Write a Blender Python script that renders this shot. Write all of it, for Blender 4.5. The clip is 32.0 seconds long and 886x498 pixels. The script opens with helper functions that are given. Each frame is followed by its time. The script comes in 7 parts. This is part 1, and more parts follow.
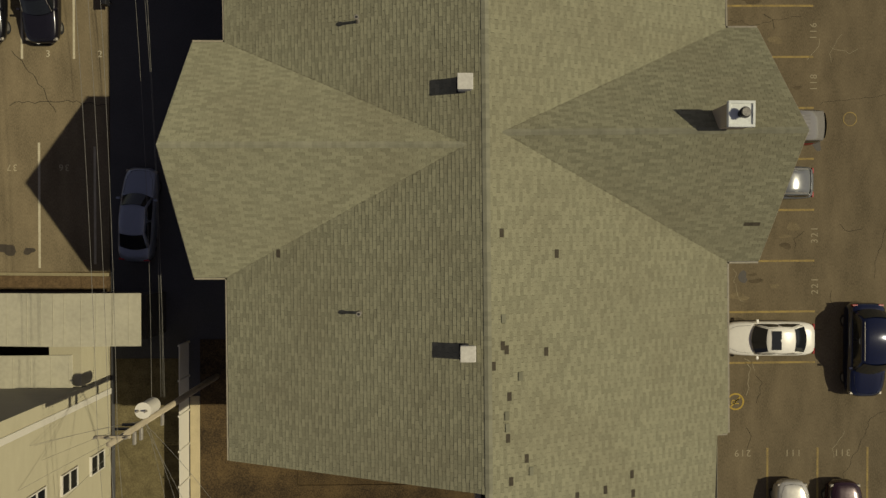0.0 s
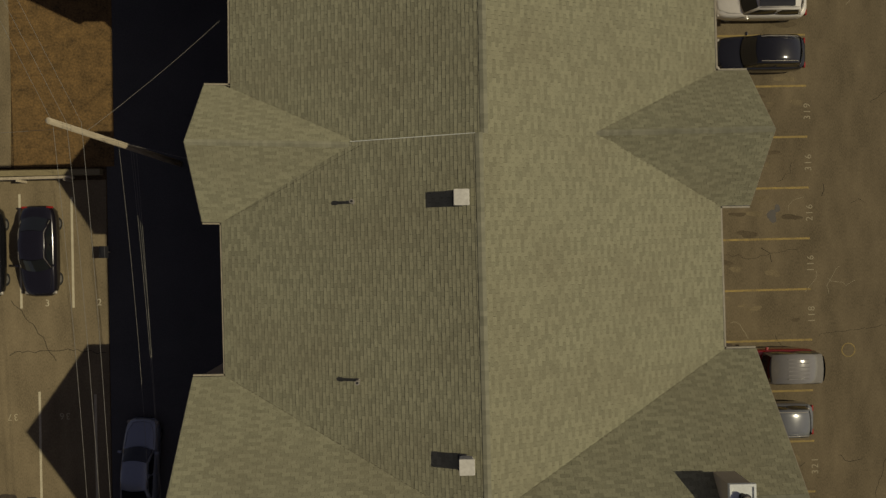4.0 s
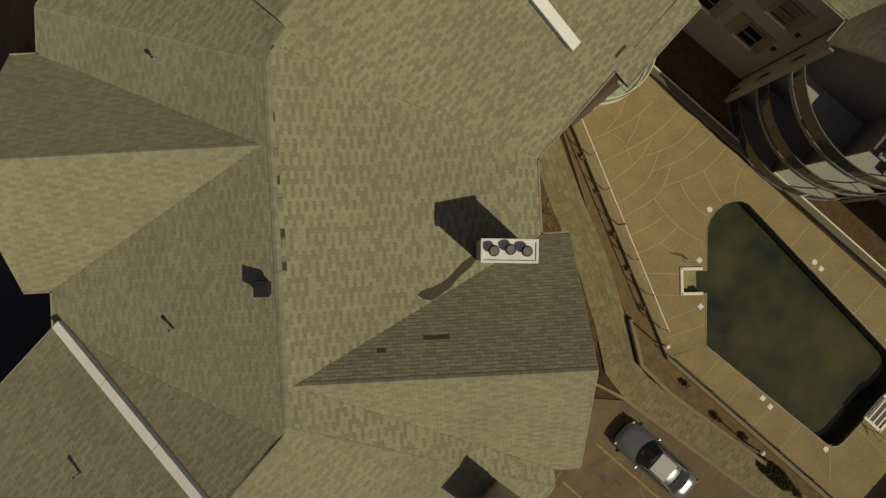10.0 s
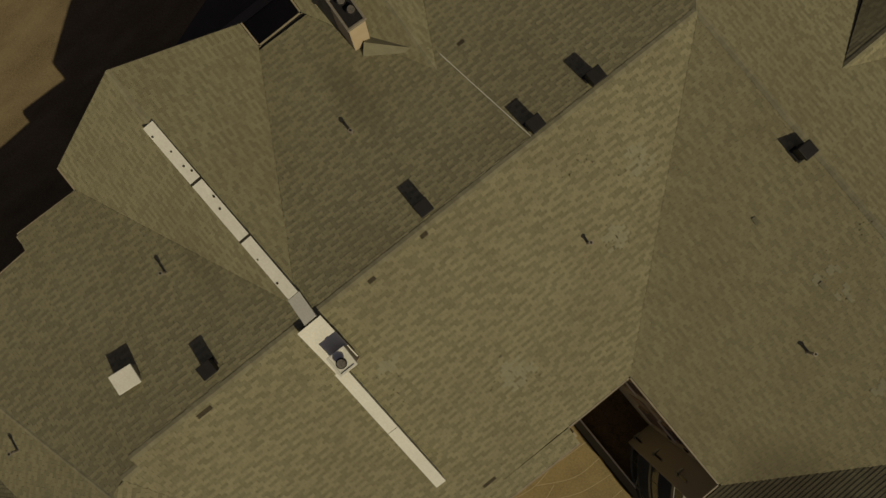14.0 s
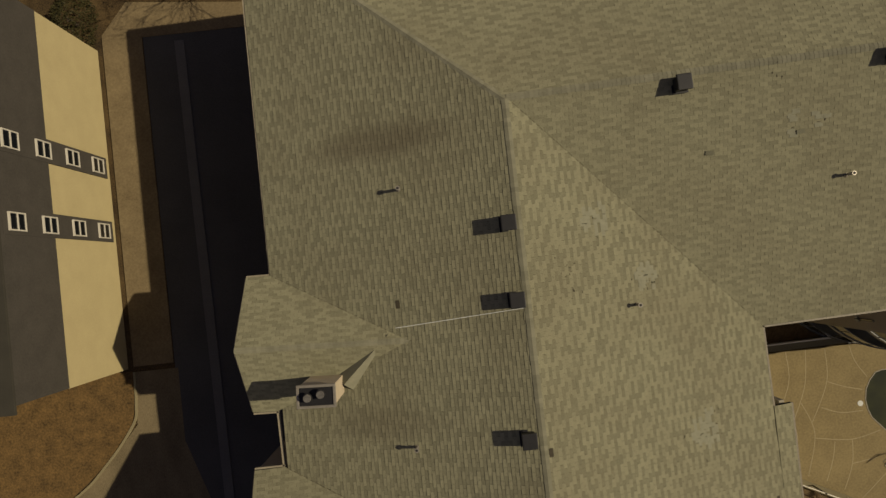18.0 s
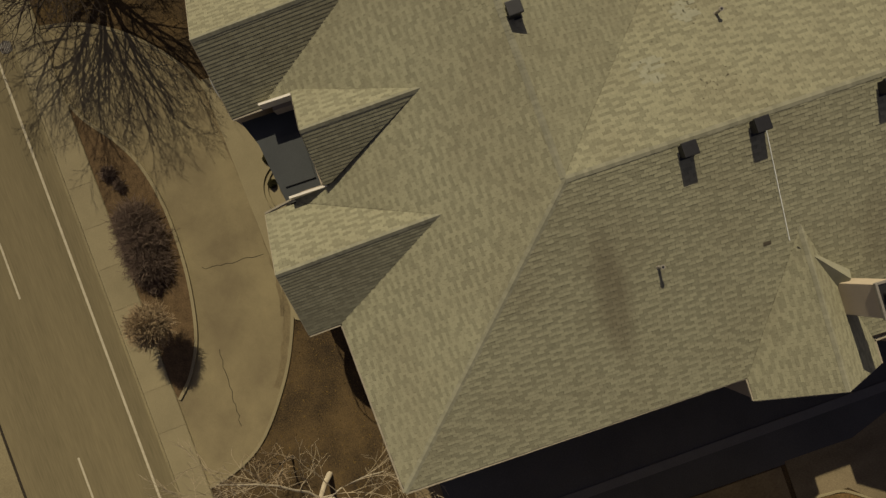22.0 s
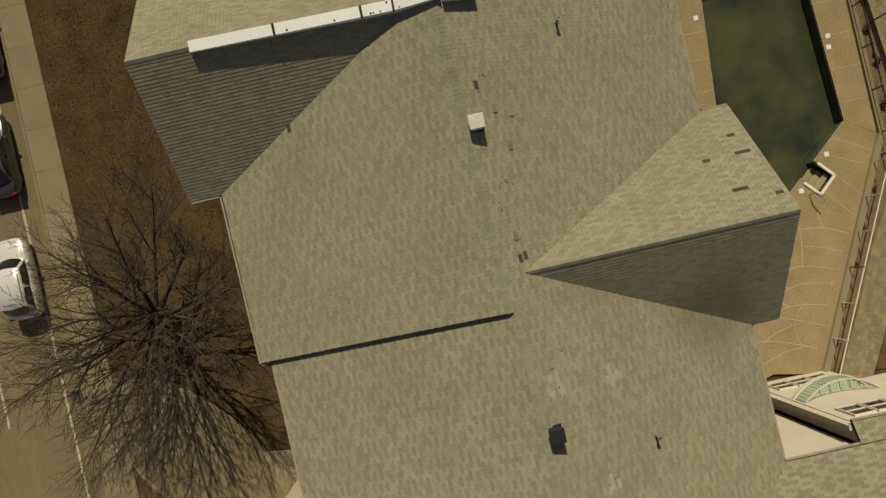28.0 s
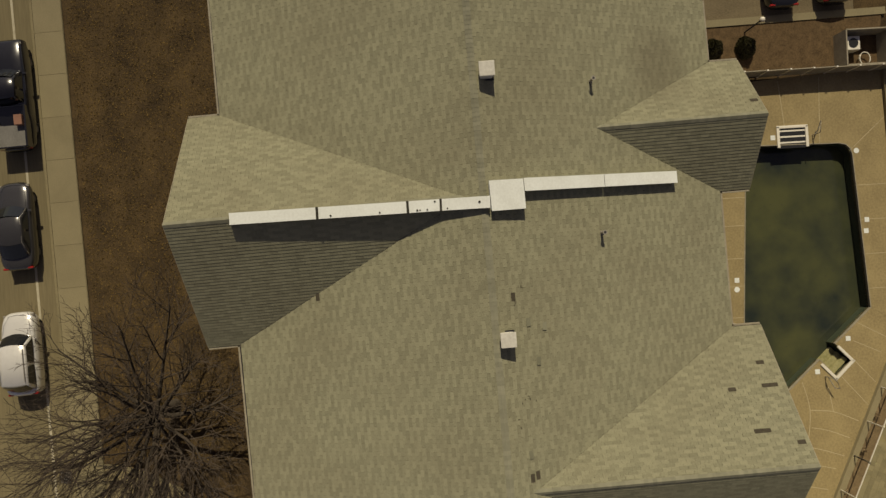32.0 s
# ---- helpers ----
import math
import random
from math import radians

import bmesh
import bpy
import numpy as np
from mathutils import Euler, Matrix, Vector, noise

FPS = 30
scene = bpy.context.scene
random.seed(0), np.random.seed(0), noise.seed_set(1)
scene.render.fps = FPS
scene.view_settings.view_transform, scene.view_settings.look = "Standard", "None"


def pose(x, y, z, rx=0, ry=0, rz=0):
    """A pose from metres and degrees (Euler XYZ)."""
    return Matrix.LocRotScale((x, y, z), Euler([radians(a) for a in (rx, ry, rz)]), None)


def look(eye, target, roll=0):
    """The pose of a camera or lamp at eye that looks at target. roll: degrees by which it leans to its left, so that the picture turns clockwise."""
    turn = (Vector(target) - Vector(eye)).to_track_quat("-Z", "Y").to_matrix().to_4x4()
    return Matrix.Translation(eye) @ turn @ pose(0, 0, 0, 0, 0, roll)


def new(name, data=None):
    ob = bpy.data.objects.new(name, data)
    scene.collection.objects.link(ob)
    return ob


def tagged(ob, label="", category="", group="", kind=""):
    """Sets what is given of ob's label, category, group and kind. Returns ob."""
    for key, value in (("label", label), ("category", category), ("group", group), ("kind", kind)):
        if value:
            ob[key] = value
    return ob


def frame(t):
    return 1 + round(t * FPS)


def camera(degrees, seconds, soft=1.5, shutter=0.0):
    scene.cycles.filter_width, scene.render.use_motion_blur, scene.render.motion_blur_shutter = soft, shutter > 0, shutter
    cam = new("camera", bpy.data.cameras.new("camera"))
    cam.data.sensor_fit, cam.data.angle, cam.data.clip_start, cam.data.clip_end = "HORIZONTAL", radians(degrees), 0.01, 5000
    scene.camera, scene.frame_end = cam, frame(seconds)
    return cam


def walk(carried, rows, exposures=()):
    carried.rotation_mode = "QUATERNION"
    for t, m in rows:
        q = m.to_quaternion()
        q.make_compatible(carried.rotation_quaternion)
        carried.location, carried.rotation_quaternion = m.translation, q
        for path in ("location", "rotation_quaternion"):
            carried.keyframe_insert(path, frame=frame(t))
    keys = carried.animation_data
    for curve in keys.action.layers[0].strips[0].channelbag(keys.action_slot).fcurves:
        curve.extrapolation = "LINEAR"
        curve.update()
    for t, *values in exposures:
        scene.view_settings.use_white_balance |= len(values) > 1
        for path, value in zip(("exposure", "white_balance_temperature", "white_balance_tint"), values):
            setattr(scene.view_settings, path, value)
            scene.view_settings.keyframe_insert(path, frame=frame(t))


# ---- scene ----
import itertools

cam = camera(66.00, 32.0, 1.4)
PATH = [
    (0, 0.000, 0.000, 36.380, -0.633, -1.195, -0.000),
    (0.5, -0.155, 1.426, 36.343, -0.636, -1.229, -0.685),
    (1, -0.230, 2.878, 36.289, -0.566, -1.204, -0.998),
    (1.5, -0.264, 4.432, 36.242, -0.519, -1.231, -0.967),
    (2, -0.242, 5.967, 36.258, -0.387, -1.253, -0.963),
    (2.5, -0.235, 7.607, 36.265, -0.358, -1.321, -0.949),
    (3, -0.166, 9.293, 36.272, -0.303, -1.341, -0.922),
    (3.5, -0.100, 10.998, 36.297, -0.376, -1.365, -0.887),
    (5.5, 0.298, 17.622, 36.461, -0.254, -1.344, -0.754),
    (6, 0.391, 19.553, 36.453, -0.239, -1.334, -0.692),
    (6.5, 0.530, 21.585, 36.472, -0.189, -1.345, -0.691),
    (7, 0.690, 23.603, 36.493, -0.032, -1.345, -0.676),
    (7.5, 0.850, 25.591, 36.543, 0.140, -1.367, -0.669),
    (8, 1.027, 27.710, 36.545, 0.202, -1.355, 1.448),
    (8.5, 1.138, 29.849, 36.543, 0.261, -1.377, 3.851),
    (9, 1.292, 31.999, 36.562, 0.287, -1.281, 15.778),
    (9.5, 1.380, 34.208, 36.529, 0.126, -1.204, 30.066),
    (10, 1.252, 36.251, 36.568, 0.009, -1.381, 41.842),
    (10.5, 1.055, 38.356, 36.613, 0.046, -1.219, 61.095),
    (11, 0.274, 40.718, 36.674, -0.064, -1.147, 65.581),
    (11.5, -1.027, 43.076, 36.710, -0.010, -1.125, 73.022),
    (12, -2.812, 45.365, 36.788, 0.027, -1.152, 72.844),
    (12.5, -4.466, 47.318, 36.830, 0.069, -1.259, 72.566),
    (13, -5.721, 48.860, 36.828, 0.203, -1.403, 72.300),
    (13.5, -6.374, 50.023, 36.848, 0.423, -1.355, 61.705),
    (15.5, -7.200, 52.078, 36.706, 0.932, -0.496, 35.629),
    (16, -7.648, 52.810, 36.716, 1.015, -0.368, 27.458),
    (16.5, -8.318, 53.784, 36.737, 1.140, -0.410, 23.965),
    (17, -8.926, 54.947, 36.750, 1.373, -0.319, 14.403),
    (17.5, -9.630, 56.221, 36.810, 1.638, -0.221, 5.650),
    (18, -10.457, 57.761, 36.835, 1.483, -0.283, -6.209),
    (18.5, -11.244, 59.430, 36.884, 1.275, -0.364, -28.809),
    (19, -11.862, 61.111, 36.754, 0.904, -0.605, -51.514),
    (19.5, -12.256, 62.710, 36.765, 0.895, -1.000, -73.450),
    (20, -12.254, 64.209, 36.697, 0.964, -1.269, -81.083),
    (20.5, -11.933, 65.531, 36.766, 1.184, -1.177, -95.161),
    (21, -11.230, 66.774, 36.810, 1.369, -1.152, -97.810),
    (21.5, -10.246, 67.769, 36.825, 1.495, -1.019, -104.636),
    (22, -9.030, 68.526, 36.842, 1.540, -0.817, -108.611),
    (22.5, -7.554, 69.156, 36.867, 1.514, -0.699, -116.566),
    (23, -5.898, 69.589, 36.901, 1.621, -0.669, -116.188),
    (23.5, -4.081, 69.808, 36.964, 1.684, -0.618, -117.519),
    (24, -2.091, 69.843, 37.026, 1.774, -0.649, -118.291),
    (24.5, 0.067, 69.537, 37.054, 1.866, -0.541, -118.500),
    (25, 2.364, 69.096, 37.073, 2.023, -0.484, -118.042),
    (25.5, 4.771, 68.536, 37.038, 2.163, -0.364, -117.662),
    (26, 7.337, 67.892, 37.057, 2.131, -0.369, -117.425),
    (26.5, 9.508, 67.218, 37.110, 2.119, -0.430, -117.146),
    (28.5, 12.747, 66.309, 37.423, 1.768, -0.812, -97.038),
    (29, 13.245, 66.343, 37.403, 1.633, -0.904, -95.725),
    (29.5, 13.828, 66.320, 37.365, 1.488, -0.954, -95.445),
    (30, 14.627, 66.334, 37.327, 1.429, -0.986, -95.156),
    (30.5, 15.751, 66.340, 37.300, 1.310, -1.029, -94.276),
    (31, 17.070, 66.364, 37.292, 1.216, -1.034, -94.115),
    (31.5, 18.452, 66.340, 37.262, 1.196, -0.999, -93.766),
    (32, 19.924, 66.343, 37.217, 1.071, -0.977, -93.524),
]
walk(cam, [(t, pose(*place)) for t, *place in PATH],
     [(0, -0.08, 7650, 9), (2, -0.42, 7700, 10), (3, -0.44, 7750, 11), (6, -0.22, 7750, 11), (8, -0.25, 7800, 11), (10, -0.29, 7950, 11), (11, -0.47, 8050, 13), (12, -0.64, 8500, 12), (13, -0.9, 9150, 11), (16, -0.78, 8800, 14), (18, -0.29, 8150, 15), (20, 0.0, 7900, 14), (23, -0.02, 7850, 14), (26, 0.34, 7550, 11), (29, 0.05, 7700, 13), (32, -0.03, 7800, 13)])

# ---- world, sun and exposure ----
SUN_ELEVATION = 47.8
world = bpy.data.worlds.new("world")
world.use_nodes = True
scene.world = world
wn = world.node_tree.nodes
sky = wn.new("ShaderNodeTexSky")
sky.sky_type = "NISHITA"
sky.sun_disc = False
sky.sun_elevation = radians(SUN_ELEVATION)
sky.sun_rotation = radians(90)
wn["Background"].inputs[1].default_value = 0.048
pale = wn.new("ShaderNodeHueSaturation")
pale.inputs["Saturation"].default_value = 0.74
pale.inputs["Hue"].default_value = 0.535
world.node_tree.links.new(sky.outputs[0], pale.inputs["Color"])
world.node_tree.links.new(pale.outputs[0], wn["Background"].inputs[0])
sun = new("sun", bpy.data.lights.new("sun", "SUN"))
sun.data.energy = 3.33
sun.data.angle = radians(0.53)
sun.data.color = (0.97, 0.955, 0.81)
sun.matrix_world = look((math.cos(radians(SUN_ELEVATION)) * 90, 0.7, math.sin(radians(SUN_ELEVATION)) * 90), (0, 0, 0))

# ---- materials ----


def surface(name, base, dark=None, rough=0.85, grain=40.0, patch=1.2, bump=0.2, metallic=0.0, island=0.0, spec=0.35,
            contrast=0.5, stretch=None, objrand=0.0, turn=0.0):
    """A procedural surface: base and dark colours mixed by fine grain, broad patches and, where asked, a tone for each piece."""
    m = bpy.data.materials.new(name)
    m.use_nodes = True
    nt = m.node_tree
    n, l = nt.nodes, nt.links
    b = n["Principled BSDF"]
    dark = dark or tuple(c * 0.6 for c in base)
    geo = n.new("ShaderNodeNewGeometry")
    vec = geo.outputs["Position"]
    if stretch:
        mp = n.new("ShaderNodeMapping")
        mp.vector_type = "TEXTURE"
        mp.inputs["Scale"].default_value = [1 / c for c in stretch]
        mp.inputs["Rotation"].default_value = (0, 0, turn)
        l.new(vec, mp.inputs[0])
        vec = mp.outputs[0]
    fine = n.new("ShaderNodeTexNoise")
    fine.inputs["Scale"].default_value, fine.inputs["Detail"].default_value = grain, 3
    broad = n.new("ShaderNodeTexNoise")
    broad.inputs["Scale"].default_value, broad.inputs["Detail"].default_value = patch, 4
    broad.inputs["Roughness"].default_value = 0.6
    l.new(vec, fine.inputs[0])
    l.new(vec, broad.inputs[0])
    mix = n.new("ShaderNodeMath")
    mix.operation = "ADD"
    l.new(fine.outputs[0], mix.inputs[0])
    l.new(broad.outputs[0], mix.inputs[1])
    value = mix.outputs[0]
    lo, hi = 1.0 - contrast, 1.0 + contrast
    if island or objrand:
        src = geo.outputs["Random Per Island"]
        if objrand:
            src = n.new("ShaderNodeObjectInfo").outputs["Random"]
        ad = n.new("ShaderNodeMath")
        ad.operation = "MULTIPLY_ADD"
        l.new(src, ad.inputs[0])
        ad.inputs[1].default_value = 2 * (island or objrand)
        ad.inputs[2].default_value = -(island or objrand)
        sm = n.new("ShaderNodeMath")
        sm.operation = "ADD"
        l.new(value, sm.inputs[0])
        l.new(ad.outputs[0], sm.inputs[1])
        value = sm.outputs[0]
    ramp = n.new("ShaderNodeMapRange")
    ramp.inputs[1].default_value, ramp.inputs[2].default_value = lo, hi
    l.new(value, ramp.inputs[0])
    col = n.new("ShaderNodeMix")
    col.data_type = "RGBA"
    col.inputs[6].default_value, col.inputs[7].default_value = (*dark, 1), (*base, 1)
    l.new(ramp.outputs[0], col.inputs[0])
    l.new(col.outputs[2], b.inputs["Base Color"])
    b.inputs["Roughness"].default_value = rough
    b.inputs["Metallic"].default_value = metallic
    b.inputs["Specular IOR Level"].default_value = spec
    b.inputs["Diffuse Roughness"].default_value = 0.6
    if bump:
        bp = n.new("ShaderNodeBump")
        bp.inputs["Strength"].default_value, bp.inputs["Distance"].default_value = bump, 0.0025
        l.new(fine.outputs[0], bp.inputs["Height"])
        l.new(bp.outputs[0], b.inputs["Normal"])
    return m


def paint(name, colour, rough=0.3, metallic=0.0, coat=0.0, spec=0.5):
    m = bpy.data.materials.new(name)
    m.use_nodes = True
    n, l = m.node_tree.nodes, m.node_tree.links
    b = n["Principled BSDF"]
    tex = n.new("ShaderNodeTexNoise")
    tex.inputs["Scale"].default_value = 6
    tex.inputs["Detail"].default_value = 5
    geo = n.new("ShaderNodeNewGeometry")
    l.new(geo.outputs["Position"], tex.inputs[0])
    rg = n.new("ShaderNodeMapRange")
    rg.inputs[3].default_value, rg.inputs[4].default_value = rough * 0.8, rough * 1.25
    l.new(tex.outputs[0], rg.inputs[0])
    l.new(rg.outputs[0], b.inputs["Roughness"])
    col = n.new("ShaderNodeMix")
    col.data_type = "RGBA"
    col.inputs[6].default_value, col.inputs[7].default_value = (*(c * 0.88 for c in colour), 1), (*colour, 1)
    l.new(tex.outputs[0], col.inputs[0])
    l.new(col.outputs[2], b.inputs["Base Color"])
    b.inputs["Metallic"].default_value = metallic
    b.inputs["Coat Weight"].default_value = coat
    b.inputs["Coat Roughness"].default_value = 0.05
    b.inputs["Specular IOR Level"].default_value = spec
    return m


def clear(name, tint=(0.9, 0.95, 0.93), rough=0.02):
    m = bpy.data.materials.new(name)
    m.use_nodes = True
    b = m.node_tree.nodes["Principled BSDF"]
    b.inputs["Base Color"].default_value = (*tint, 1)
    b.inputs["Transmission Weight"].default_value = 1.0
    b.inputs["Roughness"].default_value = rough
    b.inputs["IOR"].default_value = 1.33 if "water" in name else 1.45
    return m


def shingle_material(name, light, dark):
    """Weathered granule shingles: a tone for each tab, fine grain, and broad faint stains."""
    m = bpy.data.materials.new(name)
    m.use_nodes = True
    n, l = m.node_tree.nodes, m.node_tree.links
    b = n["Principled BSDF"]
    geo = n.new("ShaderNodeNewGeometry")
    tone = n.new("ShaderNodeAttribute")
    tone.attribute_name = "tone"
    grain = n.new("ShaderNodeTexNoise")
    grain.inputs["Scale"].default_value, grain.inputs["Detail"].default_value = 38, 4
    stain = n.new("ShaderNodeTexNoise")
    stain.inputs["Scale"].default_value, stain.inputs["Detail"].default_value = 0.33, 5
    stain.inputs["Roughness"].default_value = 0.62
    for t in (grain, stain):
        l.new(geo.outputs["Position"], t.inputs[0])
    both = n.new("ShaderNodeMath")
    both.operation = "MULTIPLY_ADD"
    l.new(grain.outputs[0], both.inputs[0])
    both.inputs[1].default_value = 1.6
    l.new(tone.outputs["Fac"], both.inputs[2])
    ramp = n.new("ShaderNodeMapRange")
    ramp.inputs[1].default_value, ramp.inputs[2].default_value = 0.75, 1.85
    l.new(both.outputs[0], ramp.inputs[0])
    col = n.new("ShaderNodeMix")
    col.data_type = "RGBA"
    col.inputs[6].default_value, col.inputs[7].default_value = (*dark, 1), (*light, 1)
    l.new(ramp.outputs[0], col.inputs[0])
    age = n.new("ShaderNodeMapRange")
    age.inputs[1].default_value, age.inputs[2].default_value = 0.42, 0.72
    age.inputs[3].default_value, age.inputs[4].default_value = 0.0, 0.3
    l.new(stain.outputs[0], age.inputs[0])
    wear = n.new("ShaderNodeMix")
    wear.data_type = "RGBA"
    l.new(age.outputs[0], wear.inputs[0])
    l.new(col.outputs[2], wear.inputs[6])
    wear.inputs[7].default_value = (dark[0] * 1.1, dark[1] * 0.98, dark[2] * 0.95, 1)
    colour = wear.outputs[2]
    # streaks of dirt that rain has washed down the slopes: centre, reach along x and y, strength
    for cx, cy, rx, ry, k in ((-12.2, 62.6, 3.4, 0.85, 0.58), (-13.2, 52.2, 2.6, 0.9, 0.35), (-11.9, 44.2, 2.4, 0.8, 0.22), (27.0, 57.0, 2.2, 1.6, 0.4), (8.6, 56.0, 2.0, 2.4, 0.5), (-4.0, 23.5, 3.0, 0.7, 0.2)):
        shift = n.new("ShaderNodeVectorMath")
        shift.operation = "SUBTRACT"
        l.new(geo.outputs["Position"], shift.inputs[0])
        shift.inputs[1].default_value = (cx, cy, 0)
        squash = n.new("ShaderNodeVectorMath")
        squash.operation = "MULTIPLY"
        l.new(shift.outputs[0], squash.inputs[0])
        squash.inputs[1].default_value = (1 / rx, 1 / ry, 0)
        reach = n.new("ShaderNodeVectorMath")
        reach.operation = "LENGTH"
        l.new(squash.outputs[0], reach.inputs[0])
        fade = n.new("ShaderNodeMapRange")
        fade.interpolation_type = "SMOOTHSTEP"
        fade.inputs[1].default_value, fade.inputs[2].default_value = 1.1, 0.3
        fade.inputs[3].default_value, fade.inputs[4].default_value = 0.0, k
        l.new(reach.outputs["Value"], fade.inputs[0])
        dirt = n.new("ShaderNodeMix")
        dirt.data_type = "RGBA"
        l.new(fade.outputs[0], dirt.inputs[0])
        l.new(colour, dirt.inputs[6])
        dirt.inputs[7].default_value = (dark[0] * 0.85, dark[1] * 0.75, dark[2] * 0.75, 1)
        colour = dirt.outputs[2]
    l.new(colour, b.inputs["Base Color"])
    b.inputs["Roughness"].default_value = 0.95
    b.inputs["Diffuse Roughness"].default_value = 0.3
    b.inputs["Specular IOR Level"].default_value = 0.15
    bp = n.new("ShaderNodeBump")
    bp.inputs["Strength"].default_value, bp.inputs["Distance"].default_value = 0.5, 0.003
    l.new(grain.outputs[0], bp.inputs["Height"])
    l.new(bp.outputs[0], b.inputs["Normal"])
    return m


SHINGLE = shingle_material("shingle", (0.35, 0.337, 0.222), (0.15, 0.144, 0.096))
SHINGLE_ONE = surface("shingle_single", (0.27, 0.265, 0.185), (0.125, 0.122, 0.082), rough=0.92, grain=55, patch=1.7, bump=0.35, objrand=0.34, spec=0.2, contrast=0.62)
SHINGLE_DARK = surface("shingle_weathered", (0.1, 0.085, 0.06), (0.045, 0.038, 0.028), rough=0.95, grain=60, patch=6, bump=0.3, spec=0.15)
SHINGLE_WORN = surface("shingle_worn", (0.375, 0.372, 0.268), (0.23, 0.226, 0.165), rough=0.95, grain=70, patch=5, bump=0.4, spec=0.15)
FELT = surface("roof_felt", (0.06, 0.056, 0.045), rough=0.95, spec=0.1)
RIDGE_CAP_ONE = surface("single_ridge_cap_shingle", (0.31, 0.3, 0.215), (0.17, 0.165, 0.115), rough=0.92, grain=50, patch=2.5, bump=0.3, objrand=0.25, spec=0.2, contrast=0.6)
RIDGE_CAP = surface("ridge_cap_shingle", (0.31, 0.3, 0.215), (0.17, 0.165, 0.115), rough=0.92, grain=50, patch=2.5, bump=0.3, island=0.25, spec=0.2, contrast=0.6)
STUCCO = surface("stucco", (0.37, 0.315, 0.24), (0.285, 0.24, 0.18), rough=0.92, grain=30, patch=0.7, bump=0.3)
SLATE_WALL = surface("slate_grey_plaster", (0.19, 0.175, 0.155), (0.13, 0.12, 0.105), rough=0.9, grain=25, patch=0.8)
BAY_PAINT = surface("cream_plaster", (0.5, 0.46, 0.36), (0.41, 0.375, 0.29), rough=0.9, grain=25, patch=0.8)
PANEL_BROWN = surface("brown_panel", (0.3, 0.215, 0.15), (0.22, 0.16, 0.11), rough=0.9, grain=25, patch=1)
WHITE_METAL = surface("white_sheet_metal", (0.79, 0.815, 0.78), (0.63, 0.645, 0.6), rough=0.5, grain=14, patch=1.4, bump=0.05, contrast=0.45)
GUTTER = surface("gutter_paint", (0.4, 0.355, 0.26), (0.2, 0.175, 0.125), rough=0.5, grain=12, patch=2, bump=0.0)
BLACK_METAL = surface("black_metal", (0.03, 0.03, 0.032), (0.016, 0.016, 0.018), rough=0.5, grain=30, patch=4, metallic=0.3)
STEEL = surface("galvanised_steel", (0.4, 0.37, 0.31), (0.22, 0.2, 0.17), rough=0.45, grain=20, patch=5, metallic=0.45, bump=0.05)
ASPHALT = surface("old_asphalt", (0.235, 0.186, 0.112), (0.115, 0.091, 0.055), rough=0.95, grain=17, patch=0.6, bump=0.4, contrast=0.32, spec=0.15, stretch=(1.4, 0.5, 1))
DIRT_WALK = surface("dusty_walk", (0.25, 0.19, 0.105), (0.13, 0.095, 0.052), rough=0.95, grain=9, patch=0.7, bump=0.3, contrast=0.4)
# darker concrete for the alley's kerb strip
KERB_DARK = surface("alley_kerb_concrete", (0.15, 0.148, 0.142), (0.1, 0.098, 0.095), rough=0.9, grain=14, patch=0.8, bump=0.2)
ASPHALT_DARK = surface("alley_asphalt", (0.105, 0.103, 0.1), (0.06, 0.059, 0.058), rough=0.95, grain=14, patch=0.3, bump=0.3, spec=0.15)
ROAD = surface("street_asphalt", (0.222, 0.183, 0.103), (0.135, 0.112, 0.063), rough=0.92, grain=14, patch=0.5, contrast=0.42, bump=0.25, spec=0.15, stretch=(0.06, 1, 1), turn=0.04)
CONCRETE = surface("concrete", (0.3, 0.254, 0.147), (0.2, 0.167, 0.095), rough=0.9, grain=20, patch=0.6, bump=0.2, objrand=0.12)
CONCRETE_OLD = surface("weathered_concrete", (0.272, 0.227, 0.124), (0.165, 0.135, 0.076), rough=0.93, grain=14, patch=0.5, bump=0.25, contrast=0.36)
DRIVE = surface("stained_drive_concrete", (0.275, 0.228, 0.124), (0.155, 0.122, 0.069), rough=0.93, grain=40, patch=0.32, bump=0.25, contrast=0.25)
DECK = surface("pool_deck_concrete", (0.355, 0.278, 0.137), (0.24, 0.184, 0.089), rough=0.85, grain=9, patch=0.7, bump=0.1, contrast=0.3)
WALL_GREY = surface("grey_wall_concrete", (0.2, 0.178, 0.12), (0.13, 0.114, 0.075), rough=0.92, grain=18, patch=0.8, bump=0.2)
JOINT = surface("pale_joint", (0.56, 0.47, 0.29), rough=0.9)
PAVER = surface("paver", (0.29, 0.25, 0.14), (0.17, 0.146, 0.082), rough=0.92, grain=25, patch=2, bump=0.3, objrand=0.3)
PAVER_REST = surface("paver", (0.29, 0.25, 0.14), (0.17, 0.146, 0.082), rough=0.92, grain=25, patch=2, bump=0.3, island=0.3)
PAVER_BULK = surface("paver_bulk", (0.3, 0.25, 0.13), (0.2, 0.168, 0.086), rough=0.92, grain=25, patch=2, bump=0.3, island=0.28)
DRY_LAWN = surface("dry_orange_lawn", (0.21, 0.127, 0.052), (0.062, 0.042, 0.022), rough=1.0, grain=9, patch=1.6, bump=0.8, spec=0.05, contrast=0.36)
LAWN = surface("winter_lawn", (0.135, 0.09, 0.043), (0.028, 0.021, 0.015), rough=1.0, grain=15, patch=0.55, bump=0.8, spec=0.05, contrast=0.3)
